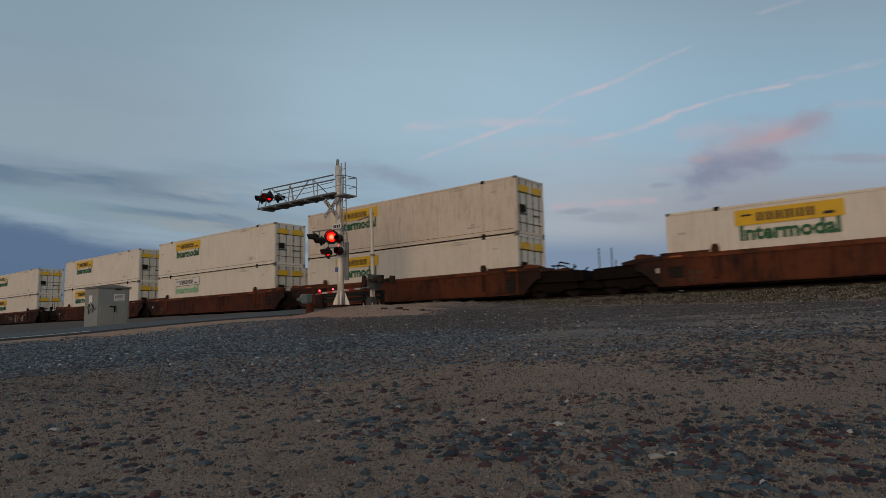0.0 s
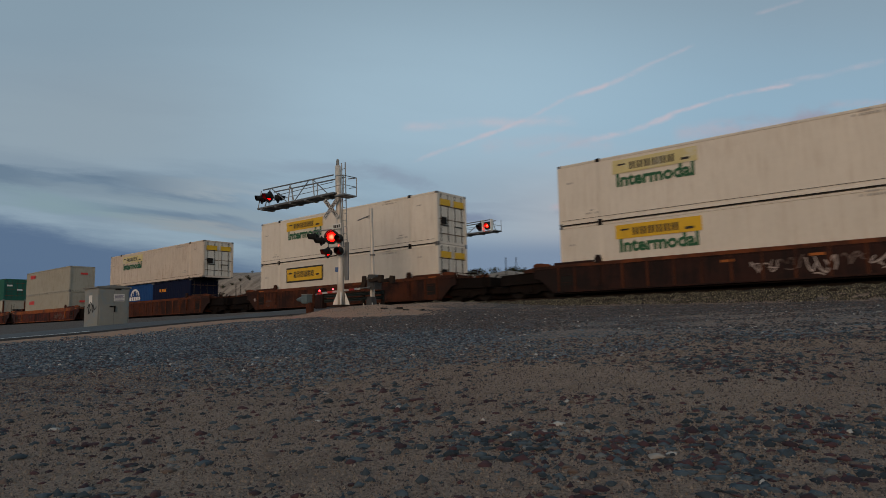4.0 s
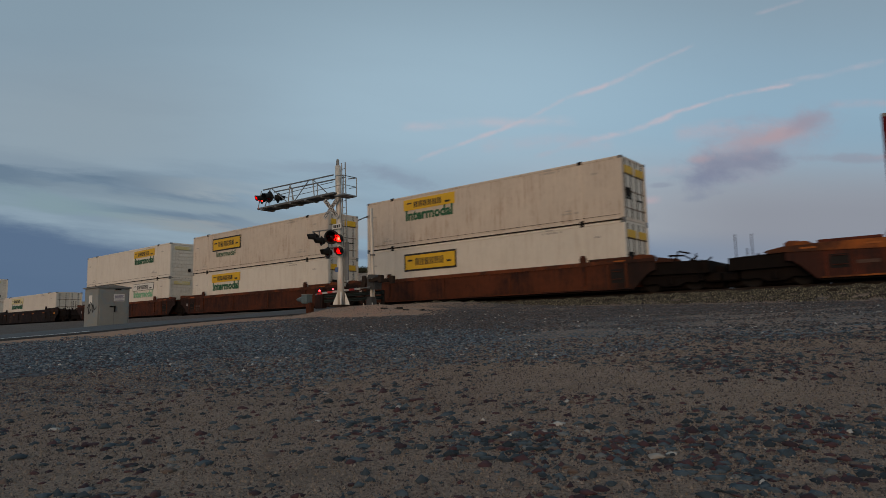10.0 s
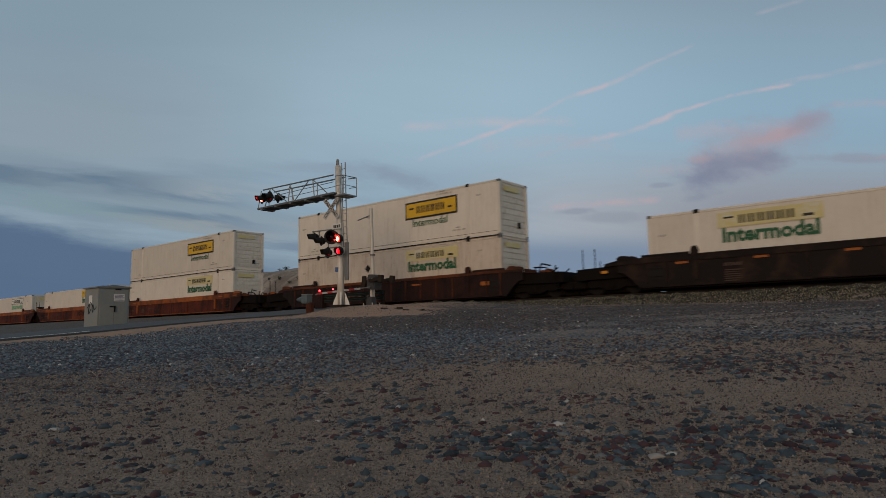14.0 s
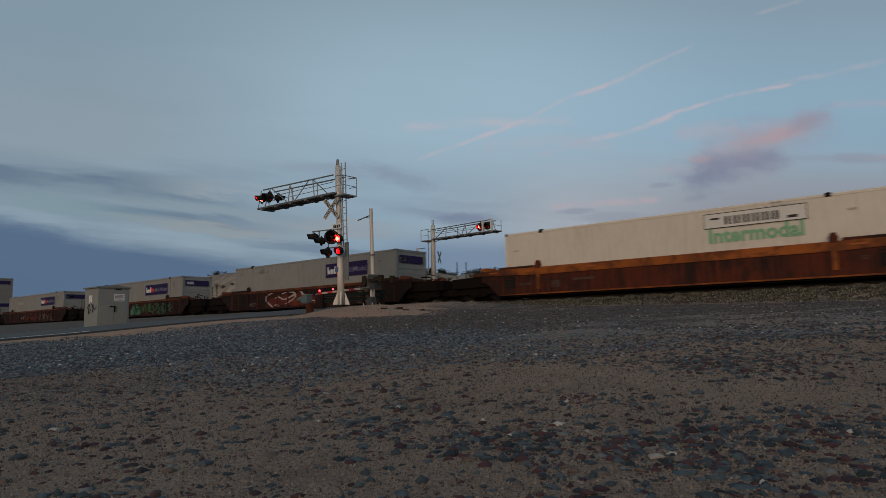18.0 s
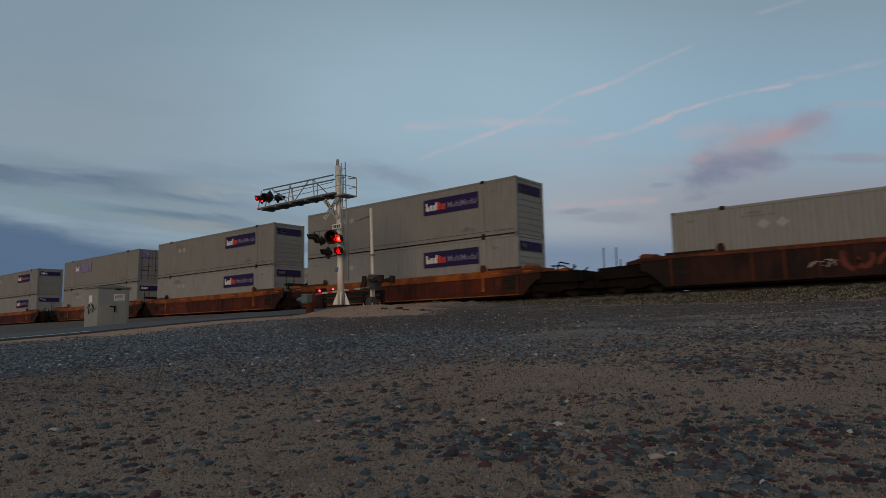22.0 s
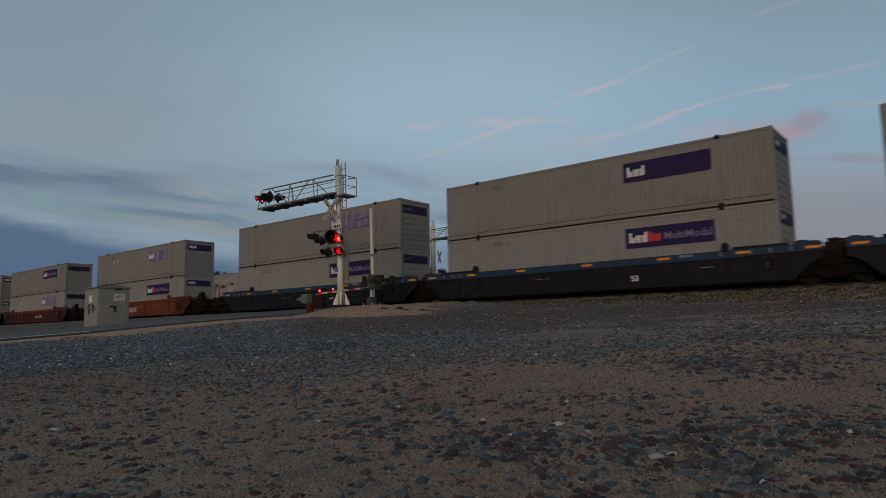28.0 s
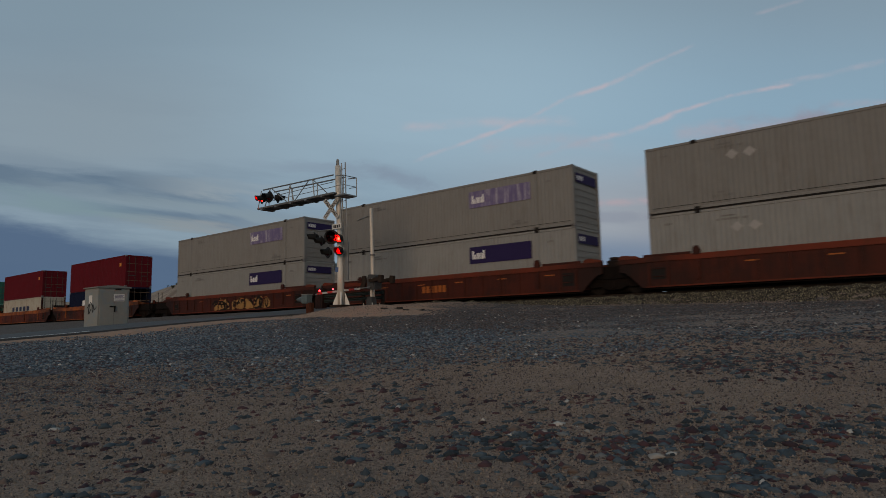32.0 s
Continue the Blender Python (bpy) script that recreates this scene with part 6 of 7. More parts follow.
    marks[16] += [("panel", 0.0, 0.24, 5.6, 0.84, M_CARBRIGHT), ("bars", 1.25, 0.55, 1.7, 0.42, M_CARUMBER)]
    marks[18] += [(("blob", 180), -3.9, 0.24, 5.6, 1.0, M_SPRAYMAROON), (("blob", 181), -1.1, 0.26, 1.4, 0.95, M_SPRAYRUST), (("swirl", 183), -4.05, 0.26, 5.95, 1.0, M_SCRIBBLE), (("blob", 182), 0.35, 0.85, 1.0, 0.36, M_SEAL),
                  ("panel", 5.15, 0.24, 0.78, 1.0, M_SPRAYDIM), ("lines", 5.2, 0.28, 0.7, 0.95, M_SEAL), (("letters", 186), -6.0, 0.4, 0.8, 0.3, M_SPRAYDIM)]
    marks[19] += [(("letters", 192), -5.75, 0.4, 4.7, 0.78, M_SPRAYTAN), (("blob", 193), -0.25, 0.24, 1.7, 1.0, M_SPRAYTEAL), (("letters", 194), 0.3, 0.26, 3.0, 0.95, M_SPRAYGREEN), (("letters", 195), 3.0, 0.26, 4.0, 0.95, M_SPRAYGREEN),
                  (("thin", 199), 3.1, 0.26, 3.9, 0.95, M_SPRAYTEAL), (("blob", 196), -0.95, 0.55, 0.45, 0.3, M_SPRAYYELLOW)]
    marks[20] += [(("letters", 200), -2.15, 0.27, 4.0, 0.95, M_SPRAYRED), (("thin", 203), -3.1, 0.5, 1.0, 0.35, M_SCRIBBLE), (("letters", 202), 2.1, 0.26, 3.8, 0.85, M_SPRAYDIM), (("thin", 206), 2.1, 0.26, 3.8, 0.85, M_SPRAYTAN)]
    marks[23] += [(("blob", 230), -3.05, 0.26, 3.7, 0.82, M_SPRAYTAN), (("letters", 233), -2.7, 0.3, 3.0, 0.6, M_CARORANGE), (("letters", 231), -0.6, 0.3, 1.2, 0.6, M_SPRAYTAN)]
    marks[28] += [("bars", -0.93, 0.55, 1.9, 0.40, M_SCRIBBLE), ("panel", -6.3, 0.9, 2.1, 0.14, M_SEAL), (("letters", 280), -8.2, 0.5, 1.5, 0.4, M_SPRAYDIM), ("panel", 7.3, 0.85, 0.3, 0.22, M_SEAL), ("panel", 4.5, 1.2, 0.8, 0.2, M_CARORANGE)]
    marks[29] += [("bars", 0.6, 0.6, 2.2, 0.24, M_SCRIBBLE)]
    marks[30] += [("bars", -1.2, 0.55, 2.0, 0.36, M_AMBER)]
    marks[31] += [(("blob", 310), -2.2, 0.24, 2.0, 0.98, M_SPRAYGOLD), (("blob", 314), 0.15, 0.24, 2.2, 1.0, M_SPRAYGOLD), (("blob", 317), 2.3, 0.24, 2.4, 0.98, M_SPRAYGOLD), (("letters", 311), -2.6, 0.28, 2.4, 0.9, M_SEAL),
                  (("letters", 315), 0.35, 0.28, 1.5, 0.9, M_SEAL), (("letters", 319), 2.5, 0.28, 2.0, 0.9, M_SEAL)]
    for group in SETS:
        for k, i in enumerate(group):
            front = "coupled" if k == 0 else "joint"
            rear = "coupled" if k == len(group) - 1 else "joint"
            says = SAYS[COLOURS[i]]
            if i in (4, 18, 19, 20, 23, 31):
                says = SAYS[COLOURS[i]].split(" with ")[0] + " with sprayed graffiti"
            ride(well_car(Matrix(), says, COLOURS[i], front, rear, k == 0, marks[i], i == 4), SPOTS[i], 0.0)
    # white boxes: car, lower style, upper style, sign's start along the wall, front wall
    for i, low, high, x0, front in ((0, "yellow", None, -5.35, "doors"), (1, "yellow", "yellow", -5.35, "doors"), (2, "white", "yellow", -5.3, "doors"), (3, "yellow", "yellow", -5.3, "doors"),
                                    (4, "yellow", "pale", -5.3, "doors"), (5, "frame", "yellow", -5.2, "doors"), (10, "frame", "yellow", -5.1, "doors"), (11, "yellow", "frame+", -5.3, "doors"),
                                    (12, "white", "yellow", 1.7, "ribs"), (13, "pale", None, -5.2, "bare"), (14, "pale", "frame+", 1.6, "ribs"), (15, "pale", "frame+", 1.6, "ribs"),
                                    (16, "yellow", None, 1.58, "ribs"), (17, "white", None, 1.6, "ribs")):
        a = white_box(low, x0, LOW_Z, SPOTS[i], front, i == 14)
        if high:
            white_box(high, x0, HIGH_Z, SPOTS[i], front, i in (1, 10, 11))
        if i == 14:
            part("placard", Shape().plate([(-0.25, 0), (0, -0.25), (0.25, 0), (0, 0.25)], -0.008, 0).mesh("placard", M_SEAL), a, pose(-1.5, -W53 / 2 - 0.003, 1.9))
    # the white box that rides on two short blue ones
    white_box("pale", -5.6, LOW_Z + 2.60, SPOTS[6], "doors", True)
    blue = sea_box("blue 20 foot corrugated container with a white round emblem", M_BLUE, LOW_Z, SPOTS[6] - 3.06, L20)
    navy = sea_box("navy 20 foot corrugated container with small yellow marks", M_NAVY, LOW_Z, SPOTS[6] + 3.06, L20, front="doors")
    hy = W40 / 2
    ring = kept("globe", lambda: Shape().plate([(0.80 * math.cos(a * math.pi / 12), 0.62 * math.sin(a * math.pi / 12)) for a in range(13)] + [(0.66 * math.cos(a * math.pi / 12), 0.48 * math.sin(a * math.pi / 12)) for a in range(12, -1, -1)], -0.006, 0.0).mesh("emblem", M_LETTERW))
    part("emblem", ring, blue, pose(-0.15, -hy - 0.001, 1.62))
    part("emblem", ring, blue, pose(-0.15, -hy - 0.002, 1.62) @ Matrix.Diagonal((0.5, 1, 1, 1)))
    bars(blue, -1.15, 0.92, 1.24, 1.56, -hy - 0.003, M_LETTERW, 5)
    bars(navy, -1.9, -0.7, 1.75, 2.0, -hy - 0.003, M_ORANGEMARK, 3)
    # forty foot boxes
    for z, tall in ((LOW_Z, 2.86), (LOW_Z + 2.875, 2.56)):
        b = sea_box("olive-grey 40 foot corrugated container with a red emblem", M_OLIVE, z, SPOTS[7], height=tall, front="plain")
        bars(b, -4.9, -3.4, 1.80, 2.18, -hy - 0.002, M_RED, 4, 0.85)
        end_marks(b, L40 / 2, W40, 2.6, ((-0.2, 0.5, 1.7, 1.9, M_RED),))
    b = sea_box("rust-streaked cream 40 foot container with dark blue ring letters", M_CREAM, LOW_Z, SPOTS[8], height=2.72, front="plain")
    ring = kept("ring_letter", lambda: Shape().plate([(0.34 * math.cos(a * math.pi / 10), 0.40 * math.sin(a * math.pi / 10)) for a in range(21)] + [(0.15 * math.cos(a * math.pi / 10), 0.19 * math.sin(a * math.pi / 10)) for a in range(20, -1, -1)], -0.006, 0.0).mesh("letter_ring", M_LETTERN))
    for k in range(5):
        part("letter_ring", ring, b, pose(-2.60 + k * 1.22, -hy - 0.001, 1.45))
    bars(b, -5.3, -4.4, 1.95, 2.25, -hy - 0.002, M_LETTERG, 3)
    g = sea_box("green 40 foot corrugated container with large white lettering", M_GREEN, LOW_Z + 2.73, SPOTS[8], height=2.62)
    strokes(g, -3.15, -0.95, 1.35, 2.15, -hy - 0.002, M_LETTERW, 5)
    strokes(g, -0.35, 3.2, 1.35, 2.15, -hy - 0.002, M_LETTERW, 8)
    end_marks(g, L40 / 2, W40, 2.6, ((-0.9, -0.3, 1.7, 1.9, M_LETTERW), (0.2, 0.8, 1.2, 1.4, M_LETTERW)))
    for k in (-1, 1):
        t = sea_box("pale green 20 foot corrugated container with white lettering", M_TEAL, LOW_Z, SPOTS[9] + k * 3.06, L20, front="doors")
        r = random.Random(90 + k)
        for j in range(13):
            x, w = -1.9 + j * 0.32, r.uniform(0.10, 0.24)
            if k > 0 or j in (3, 7, 11):
                panel(t, x, x + (w if k > 0 else 0.12), 1.28 + r.uniform(0, 0.05), 1.52 + r.uniform(0, 0.1) if k > 0 else 1.40, -hy - 0.002, M_WORNW, "letter_bar")
        panel(t, 1.9, 2.05, 1.95, 2.05, -hy - 0.002, M_SPRAYYELLOW, "mark")
        for j in range(4):
            panel(t, 1.0 + j * 0.28, 1.18 + j * 0.28, 2.2 + 0.03 * (j % 2), 2.28, -hy - 0.002, M_FAINT, "number_bar")
    b = sea_box("maroon 40 foot corrugated container with small white and orange marks", M_MAROON, LOW_Z + 2.60, SPOTS[9], height=2.88, front="plain")
    panel(b, 5.05, 5.32, 0.76, 1.04, -hy - 0.002, M_ORANGEMARK, "placard")
    for j in range(6):
        panel(b, 4.78 + 0.1 * (j % 2), 4.86 + 0.14 * (j % 2), 1.25 + 0.2 * j, 1.33 + 0.2 * j, -hy - 0.002, M_FAINT if j % 3 else M_LETTERW, "mark")
    panel(b, 4.0, 4.12, 2.2, 2.28, -hy - 0.002, M_ORANGEMARK, "mark")
    panel(b, 5.1, 5.2, 1.85, 1.97, -hy - 0.002, M_LETTERW, "mark")
    bars(b, -5.4, -5.0, 2.3, 2.6, -hy - 0.002, M_LETTERW, 2)
    end_marks(b, L40 / 2, W40, 2.6, ((-0.9, -0.6, 2.0, 2.3, M_ORANGEMARK),))
    # grey boxes: car, lower style, upper style, pale diamonds, upper front wall, upper sign's start
    W, O = M_PLACARD, None
    for i, low, high, spots, front, x0 in ((18, "full", None, O, "ribs", 1.95), (19, "full", None, W, "ribs", 1.85), (20, "full", None, W, "ribs", 1.95), (21, "full", "full", W, "ribs", 2.0), (22, "full", "full", W, "ribs", 2.1),
                                           (23, "full", "peel", W, "doors", -5.35), (24, "full", "full", W, "ribs", 2.0), (25, "full", "full", W, "ribs", 2.0), (26, "full", "short", O, "ribs", 2.0), (27, "full", "peel", O, "ribs", 2.0),
                                           (28, "full", "peel", W, "ribs", 2.0), (29, "peel", "full", W, "ribs", 2.0), (30, "short", "peel", O, "ribs", 2.0), (31, "short", "peel", O, "ribs", 2.0)):
        grey_box(low, LOW_Z, SPOTS[i], spots)
        if high:
            grey_box(high, HIGH_Z, SPOTS[i], None if front == "doors" else spots, front, x0)
    # last boxes to come into view
    for i, low, high in ((32, (M_NAVY, "dark blue"), (M_MAROON, "maroon")), (33, (M_CREAM, "cream"), (M_MAROON, "dark maroon")), (34, (M_TEAL, "pale green"), (M_GREEN, "green"))):
        a = sea_box(low[1] + " 40 foot corrugated container on a rail car", low[0], LOW_Z, SPOTS[i])
        b = sea_box(high[1] + " 40 foot corrugated container on top of another", high[0], LOW_Z + 2.60, SPOTS[i], height=2.89)
        bars(a, -2.9, 2.9, 1.2, 1.7, -hy - 0.002, M_LETTERN if i == 33 else M_LETTERW, 5, 0.6)
        panel(b, 4.9, 5.25, 1.9, 2.2, -hy - 0.002, M_ORANGEMARK, "mark")


# ---- crossing signals ----
def lens_material():
    m = bpy.data.materials.new("red_lens_glass")
    m.use_nodes = True
    n = Nodes(m.node_tree)
    clear = n.add("ShaderNodeBsdfTransparent")
    clear.inputs[0].default_value = (0.9, 0.13, 0.11, 1.0)
    gloss = n.add("ShaderNodeBsdfPrincipled")
    gloss.inputs["Base Color"].default_value, gloss.inputs["Roughness"].default_value = (0.12, 0.008, 0.008, 1.0), 0.2
    mix = n.add("ShaderNodeMixShader")
    mix.inputs[0].default_value = 0.2
    n.tree.links.new(clear.outputs[0], mix.inputs[1])
    n.tree.links.new(gloss.outputs[0], mix.inputs[2])
    n.tree.links.new(mix.outputs[0], n.add("ShaderNodeOutputMaterial").inputs[0])
    return m


M_GLASS = lens_material()
FLASHERS = []


def flasher(signal, at, facing, beat, plate=0.30, glow_mat=None, size=1.0):
    """A flashing lamp: housing with round background plate, hood and lens; inside it an added disc, lit on one face,
    that turns to the lens and away to make the lamp flash. beat: 0 or 1, or None for a lamp that shows its back.
    """
    d = Vector((*facing, -0.03)).normalized()
    turn = d.to_track_quat("-Y", "Z").to_matrix().to_4x4()
    lamp = part("lamp", kept("lamp_housing", lambda: Shape().lathe((0, 0.02, 0), (0, 1, 0), [(0, 0.17), (0.05, 0.175), (0.16, 0.13), (0.20, 0.05)], 14).mesh("lamp", M_HOOD)), signal, Matrix.Translation(at) @ turn @ Matrix.Diagonal((size, size, size, 1)))
    part("background_plate", kept(("background_plate", plate), lambda: Shape().lathe((0, 0.0, 0), (0, 1, 0), [(0, 0.165), (0.0, plate - 0.01), (0.012, plate), (0.02, plate - 0.01), (0.02, 0.165), (0, 0.165)], 22, False).mesh("background_plate", M_HOOD)), lamp)

    def hood():
        sh = Shape()
        n = 13
        for y, r0 in ((0.0, 0.175), (-0.30, 0.15)):
            for k in range(n):
                a = radians(-35 + 250 * k / (n - 1))
                sh.v.append((math.cos(a) * r0, y - 0.06 * math.sin(a) * (1 if y else 0), math.sin(a) * r0))
        sh.f = [(k, k + 1, n + k + 1, n + k) for k in range(n - 1)]
        return sh.mesh("hood", M_HOOD)
    part("hood", kept("hood", hood), lamp)
    part("lens", kept("lens", lambda: Shape().lathe((0, -0.035, 0), (0, 1, 0), [(0, 0.03), (0.008, 0.10), (0.03, 0.150), (0.036, 0.150)], 18).mesh("lens", M_GLASS, True)), lamp)

    # added disc with one glowing and one dark face; turning it imitates flashing
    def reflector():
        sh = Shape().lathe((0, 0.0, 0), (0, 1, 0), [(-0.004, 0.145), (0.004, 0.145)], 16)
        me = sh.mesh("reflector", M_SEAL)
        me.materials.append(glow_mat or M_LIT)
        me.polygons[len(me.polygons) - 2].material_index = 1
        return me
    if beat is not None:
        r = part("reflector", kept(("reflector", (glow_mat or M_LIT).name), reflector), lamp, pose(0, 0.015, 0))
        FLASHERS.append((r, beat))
    return lamp


def lattice(signal, x0, x1, y, z0, z1):
    """The walkway arm: two chords, rails, uprights and braces, and a deck."""
    def bar(name, a, b, r, mat=M_LATTICE):
        part(name, Shape().rod(a, b, r, None, 6).mesh(name, mat), signal)
    for dy in (-0.35, 0.35):
        bar("arm_chord", (x0, y + dy, z0), (x1, y + dy, z0 + 0.03), 0.06)
        bar("top_rail", (x0, y + dy, z1), (x1 + (0.45 if x1 < x0 else -0.45), y + dy, z1 + 0.12), 0.035)
        bar("mid_rail", (x0, y + dy, (z0 + z1) / 2 + 0.1), (x1, y + dy, (z0 + z1) / 2 + 0.1), 0.016)
    deck = surface("walkway_grating", (0.11, 0.115, 0.12), 0.6, 0.4, 0.3)
    part("walkway", Shape().box(min(x0, x1), max(x0, x1), y - 0.33, y + 0.33, z0 + 0.0, z0 + 0.05).mesh("walkway", deck), signal)
    k = 6
    for i in range(k + 1):
        x = x0 + (x1 - x0) * i / k
        if i == k:
            bar("arm_upright", (x, y - 0.35, z0), (x + 0.3 * (1 if x1 < x0 else -1), y - 0.35, z1 + 0.10), 0.022)
        if i % 2 == 0 and i:
            bar("arm_upright", (x, y + 0.35, z0), (x, y + 0.35, z1 + 0.10 * i / k), 0.022)
    for low, high in ((0.06, 0.25), (0.23, 0.25), (0.49, 0.30), (0.49, 0.545), (0.57, 0.545), (0.57, 0.80), (0.90, 0.82)):
        bar("arm_brace", (x0 + (x1 - x0) * low, y - 0.36, z0), (x0 + (x1 - x0) * high, y - 0.36, z1 + 0.10 * high), 0.026)
    for i in range(5):
        x = x0 + (x1 - x0) * (i + 0.7) / 5
        part("clamp", box_mesh("clamp", -0.10, 0.10, -0.40, 0.40, -0.08, 0.0, M_LATTICE), signal, pose(x, y, z0))


def crossbuck(signal, at, size, turn, mat=M_SIGNW):
    """Two white crossed blades with black words, and the plate below."""
    for a, text in ((50, "RAILROAD"), (-50, "CROSSING")):
        m = Matrix.Translation(at) @ pose(0, 0, 0, 0, 0, turn) @ pose(0, 0 if a > 0 else -0.02, 0, 0, a, 0)
        blade = part("blade", box_mesh("blade", -size / 2, size / 2, -0.008, 0.008, -0.10, 0.10, mat), signal, m, "white crossbuck blade")
        part("word", words(text, 0.22, M_BLACK, 0.004), blade, pose(0, -0.011, 0))


def tripod_base(signal, r):
    for k in range(4):
        a = math.pi / 4 + k * math.pi / 2
        part("base_fin", Shape().plate([(r, 0.0), (r + 0.22, 0.0), (r + 0.20, 0.10), (r, 0.62)], -0.03, 0.03).mesh("base_fin", M_SIGNW), signal, pose(0, 0, 0, 0, 0, math.degrees(a)))
    part("base_plate", box_mesh("base_plate", -0.38, 0.38, -0.38, 0.38, -0.10, 0.0, M_DARKPOST), signal)


def build_near_signal():
    bx, by, bz = -23.16, 20.5, 1.70
    s = thing("crossing_signal", pose(bx, by, bz), "tall aluminium crossing mast with cantilever walkway and red flashing lamps", "crossing signal", "crossing signals")
    top = (-0.235, 0, 6.72)
    part("mast", Shape().lathe((0, 0, 0), top, [(0, 0.17), (2.0, 0.15), (2.03, 0.135), (4.9, 0.13), (4.95, 0.145), (6.72, 0.135)], 16).mesh("mast", M_MAST, True), s)
    part("finial", Shape().rod(top, (-0.25, 0, 7.05), 0.05).rod((-0.33, 0, 6.6), (-0.33, 0, 7.0), 0.02).rod((-0.16, 0, 6.6), (-0.16, 0, 7.0), 0.02).mesh("finial", M_LATTICE), s)
    tripod_base(s, 0.17)
    # ladder behind the mast
    for dx in (0.12, 0.38):
        part("ladder_rail", Shape().rod((dx - 0.02, 0.1, 1.35), (dx - 0.20, 0.1, 6.85), 0.025, None, 6).mesh("ladder_rail", M_LATTICE), s)
    for i in range(17):
        z = 1.5 + i * 0.315
        x = -0.02 - 0.18 * (z - 1.35) / 5.5
        part("rung", kept("rung", lambda: Shape().rod((0.12, 0.1, 0), (0.38, 0.1, 0), 0.014, None, 6).mesh("rung", M_LATTICE)), s, pose(x, 0, z))
    part("ladder_guard", box_mesh("ladder_guard", 0.14, 0.40, 0.08, 0.13, 1.15, 2.95, M_LATTICE), s)
    lattice(s, -0.15, -6.25, 0.0, 5.32, 6.20)
    # platform on the other side of the mast
    part("platform", box_mesh("platform", 0.0, 0.65, -0.42, 0.42, 5.12, 5.18, M_LATTICE), s)
    for y in (-0.42, 0.42):
        part("platform_rail", Shape().rod((0.63, y, 5.15), (0.63, y, 6.05), 0.022, None, 6).rod((0.63, y, 6.05), (0.05, y, 6.10), 0.022, None, 6).rod((0.63, y, 5.6), (0.1, y, 5.62), 0.016, None, 6).mesh("platform_rail", M_LATTICE), s)
    part("platform_rail", Shape().rod((0.63, -0.42, 6.05), (0.63, 0.42, 6.05), 0.022, None, 6).rod((0.63, -0.42, 5.6), (0.63, 0.42, 5.6), 0.016, None, 6).mesh("platform_rail", M_LATTICE), s)
    crossbuck(s, (-0.37, -0.30, 4.60), 1.20, 14, M_CROSSW)
    part("track_plate", box_mesh("track_plate", -0.31, 0.31, -0.01, 0.01, -0.12, 0.12, M_SIGNW), s, pose(-0.03, -0.24, 3.71, 0, 0, 0), "small white plate under the crossbuck")
    for k in range(4):
        part("letter_bar", box_mesh("letter_bar", 0, 0.08, -0.004, 0, 0, 0.14, M_BLACK), s, pose(-0.25 + k * 0.12, -0.255, 3.64))
    # lamps
    toward = (0.70, -0.71)
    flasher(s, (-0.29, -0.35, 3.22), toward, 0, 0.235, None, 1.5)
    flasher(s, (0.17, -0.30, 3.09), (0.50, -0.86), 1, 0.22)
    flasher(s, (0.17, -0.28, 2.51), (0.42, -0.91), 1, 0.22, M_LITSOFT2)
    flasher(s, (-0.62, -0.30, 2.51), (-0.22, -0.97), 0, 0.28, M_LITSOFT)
    flasher(s, (-1.66, -0.25, 3.36), (-0.45, -0.90), None, 0.24)
    flasher(s, (-1.16, -0.25, 3.12), (-0.30, -0.95), None, 0.24)
    for a, b in (((-2.0, -0.1, 3.68), (-0.1, -0.1, 3.62)), ((-1.95, -0.1, 3.68), (-1.95, -0.1, 3.3)), ((-1.55, -0.05, 3.66), (-1.55, -0.05, 3.25)), ((-1.05, -0.1, 2.75), (0.0, -0.1, 2.75)), ((-0.80, -0.1, 3.64), (-0.80, -0.1, 2.75))):
        part("lamp_bracket", Shape().rod(a, b, 0.03, None, 8).mesh("lamp_bracket", M_LATTICE), s)
    part("tag", box_mesh("tag", -0.09, 0.09, -0.01, 0.01, -0.11, 0.11, surface("blue_tag", (0.05, 0.10, 0.22), 0.5)), s, pose(-0.10, -0.17, 1.66, 0, 0, 26), "small blue plate on the mast")
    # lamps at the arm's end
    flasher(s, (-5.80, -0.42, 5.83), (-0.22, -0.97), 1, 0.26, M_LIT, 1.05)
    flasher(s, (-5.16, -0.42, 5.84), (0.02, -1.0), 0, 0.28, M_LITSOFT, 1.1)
    flasher(s, (-4.52, -0.30, 5.71), (0.26, 0.97), None, 0.27)


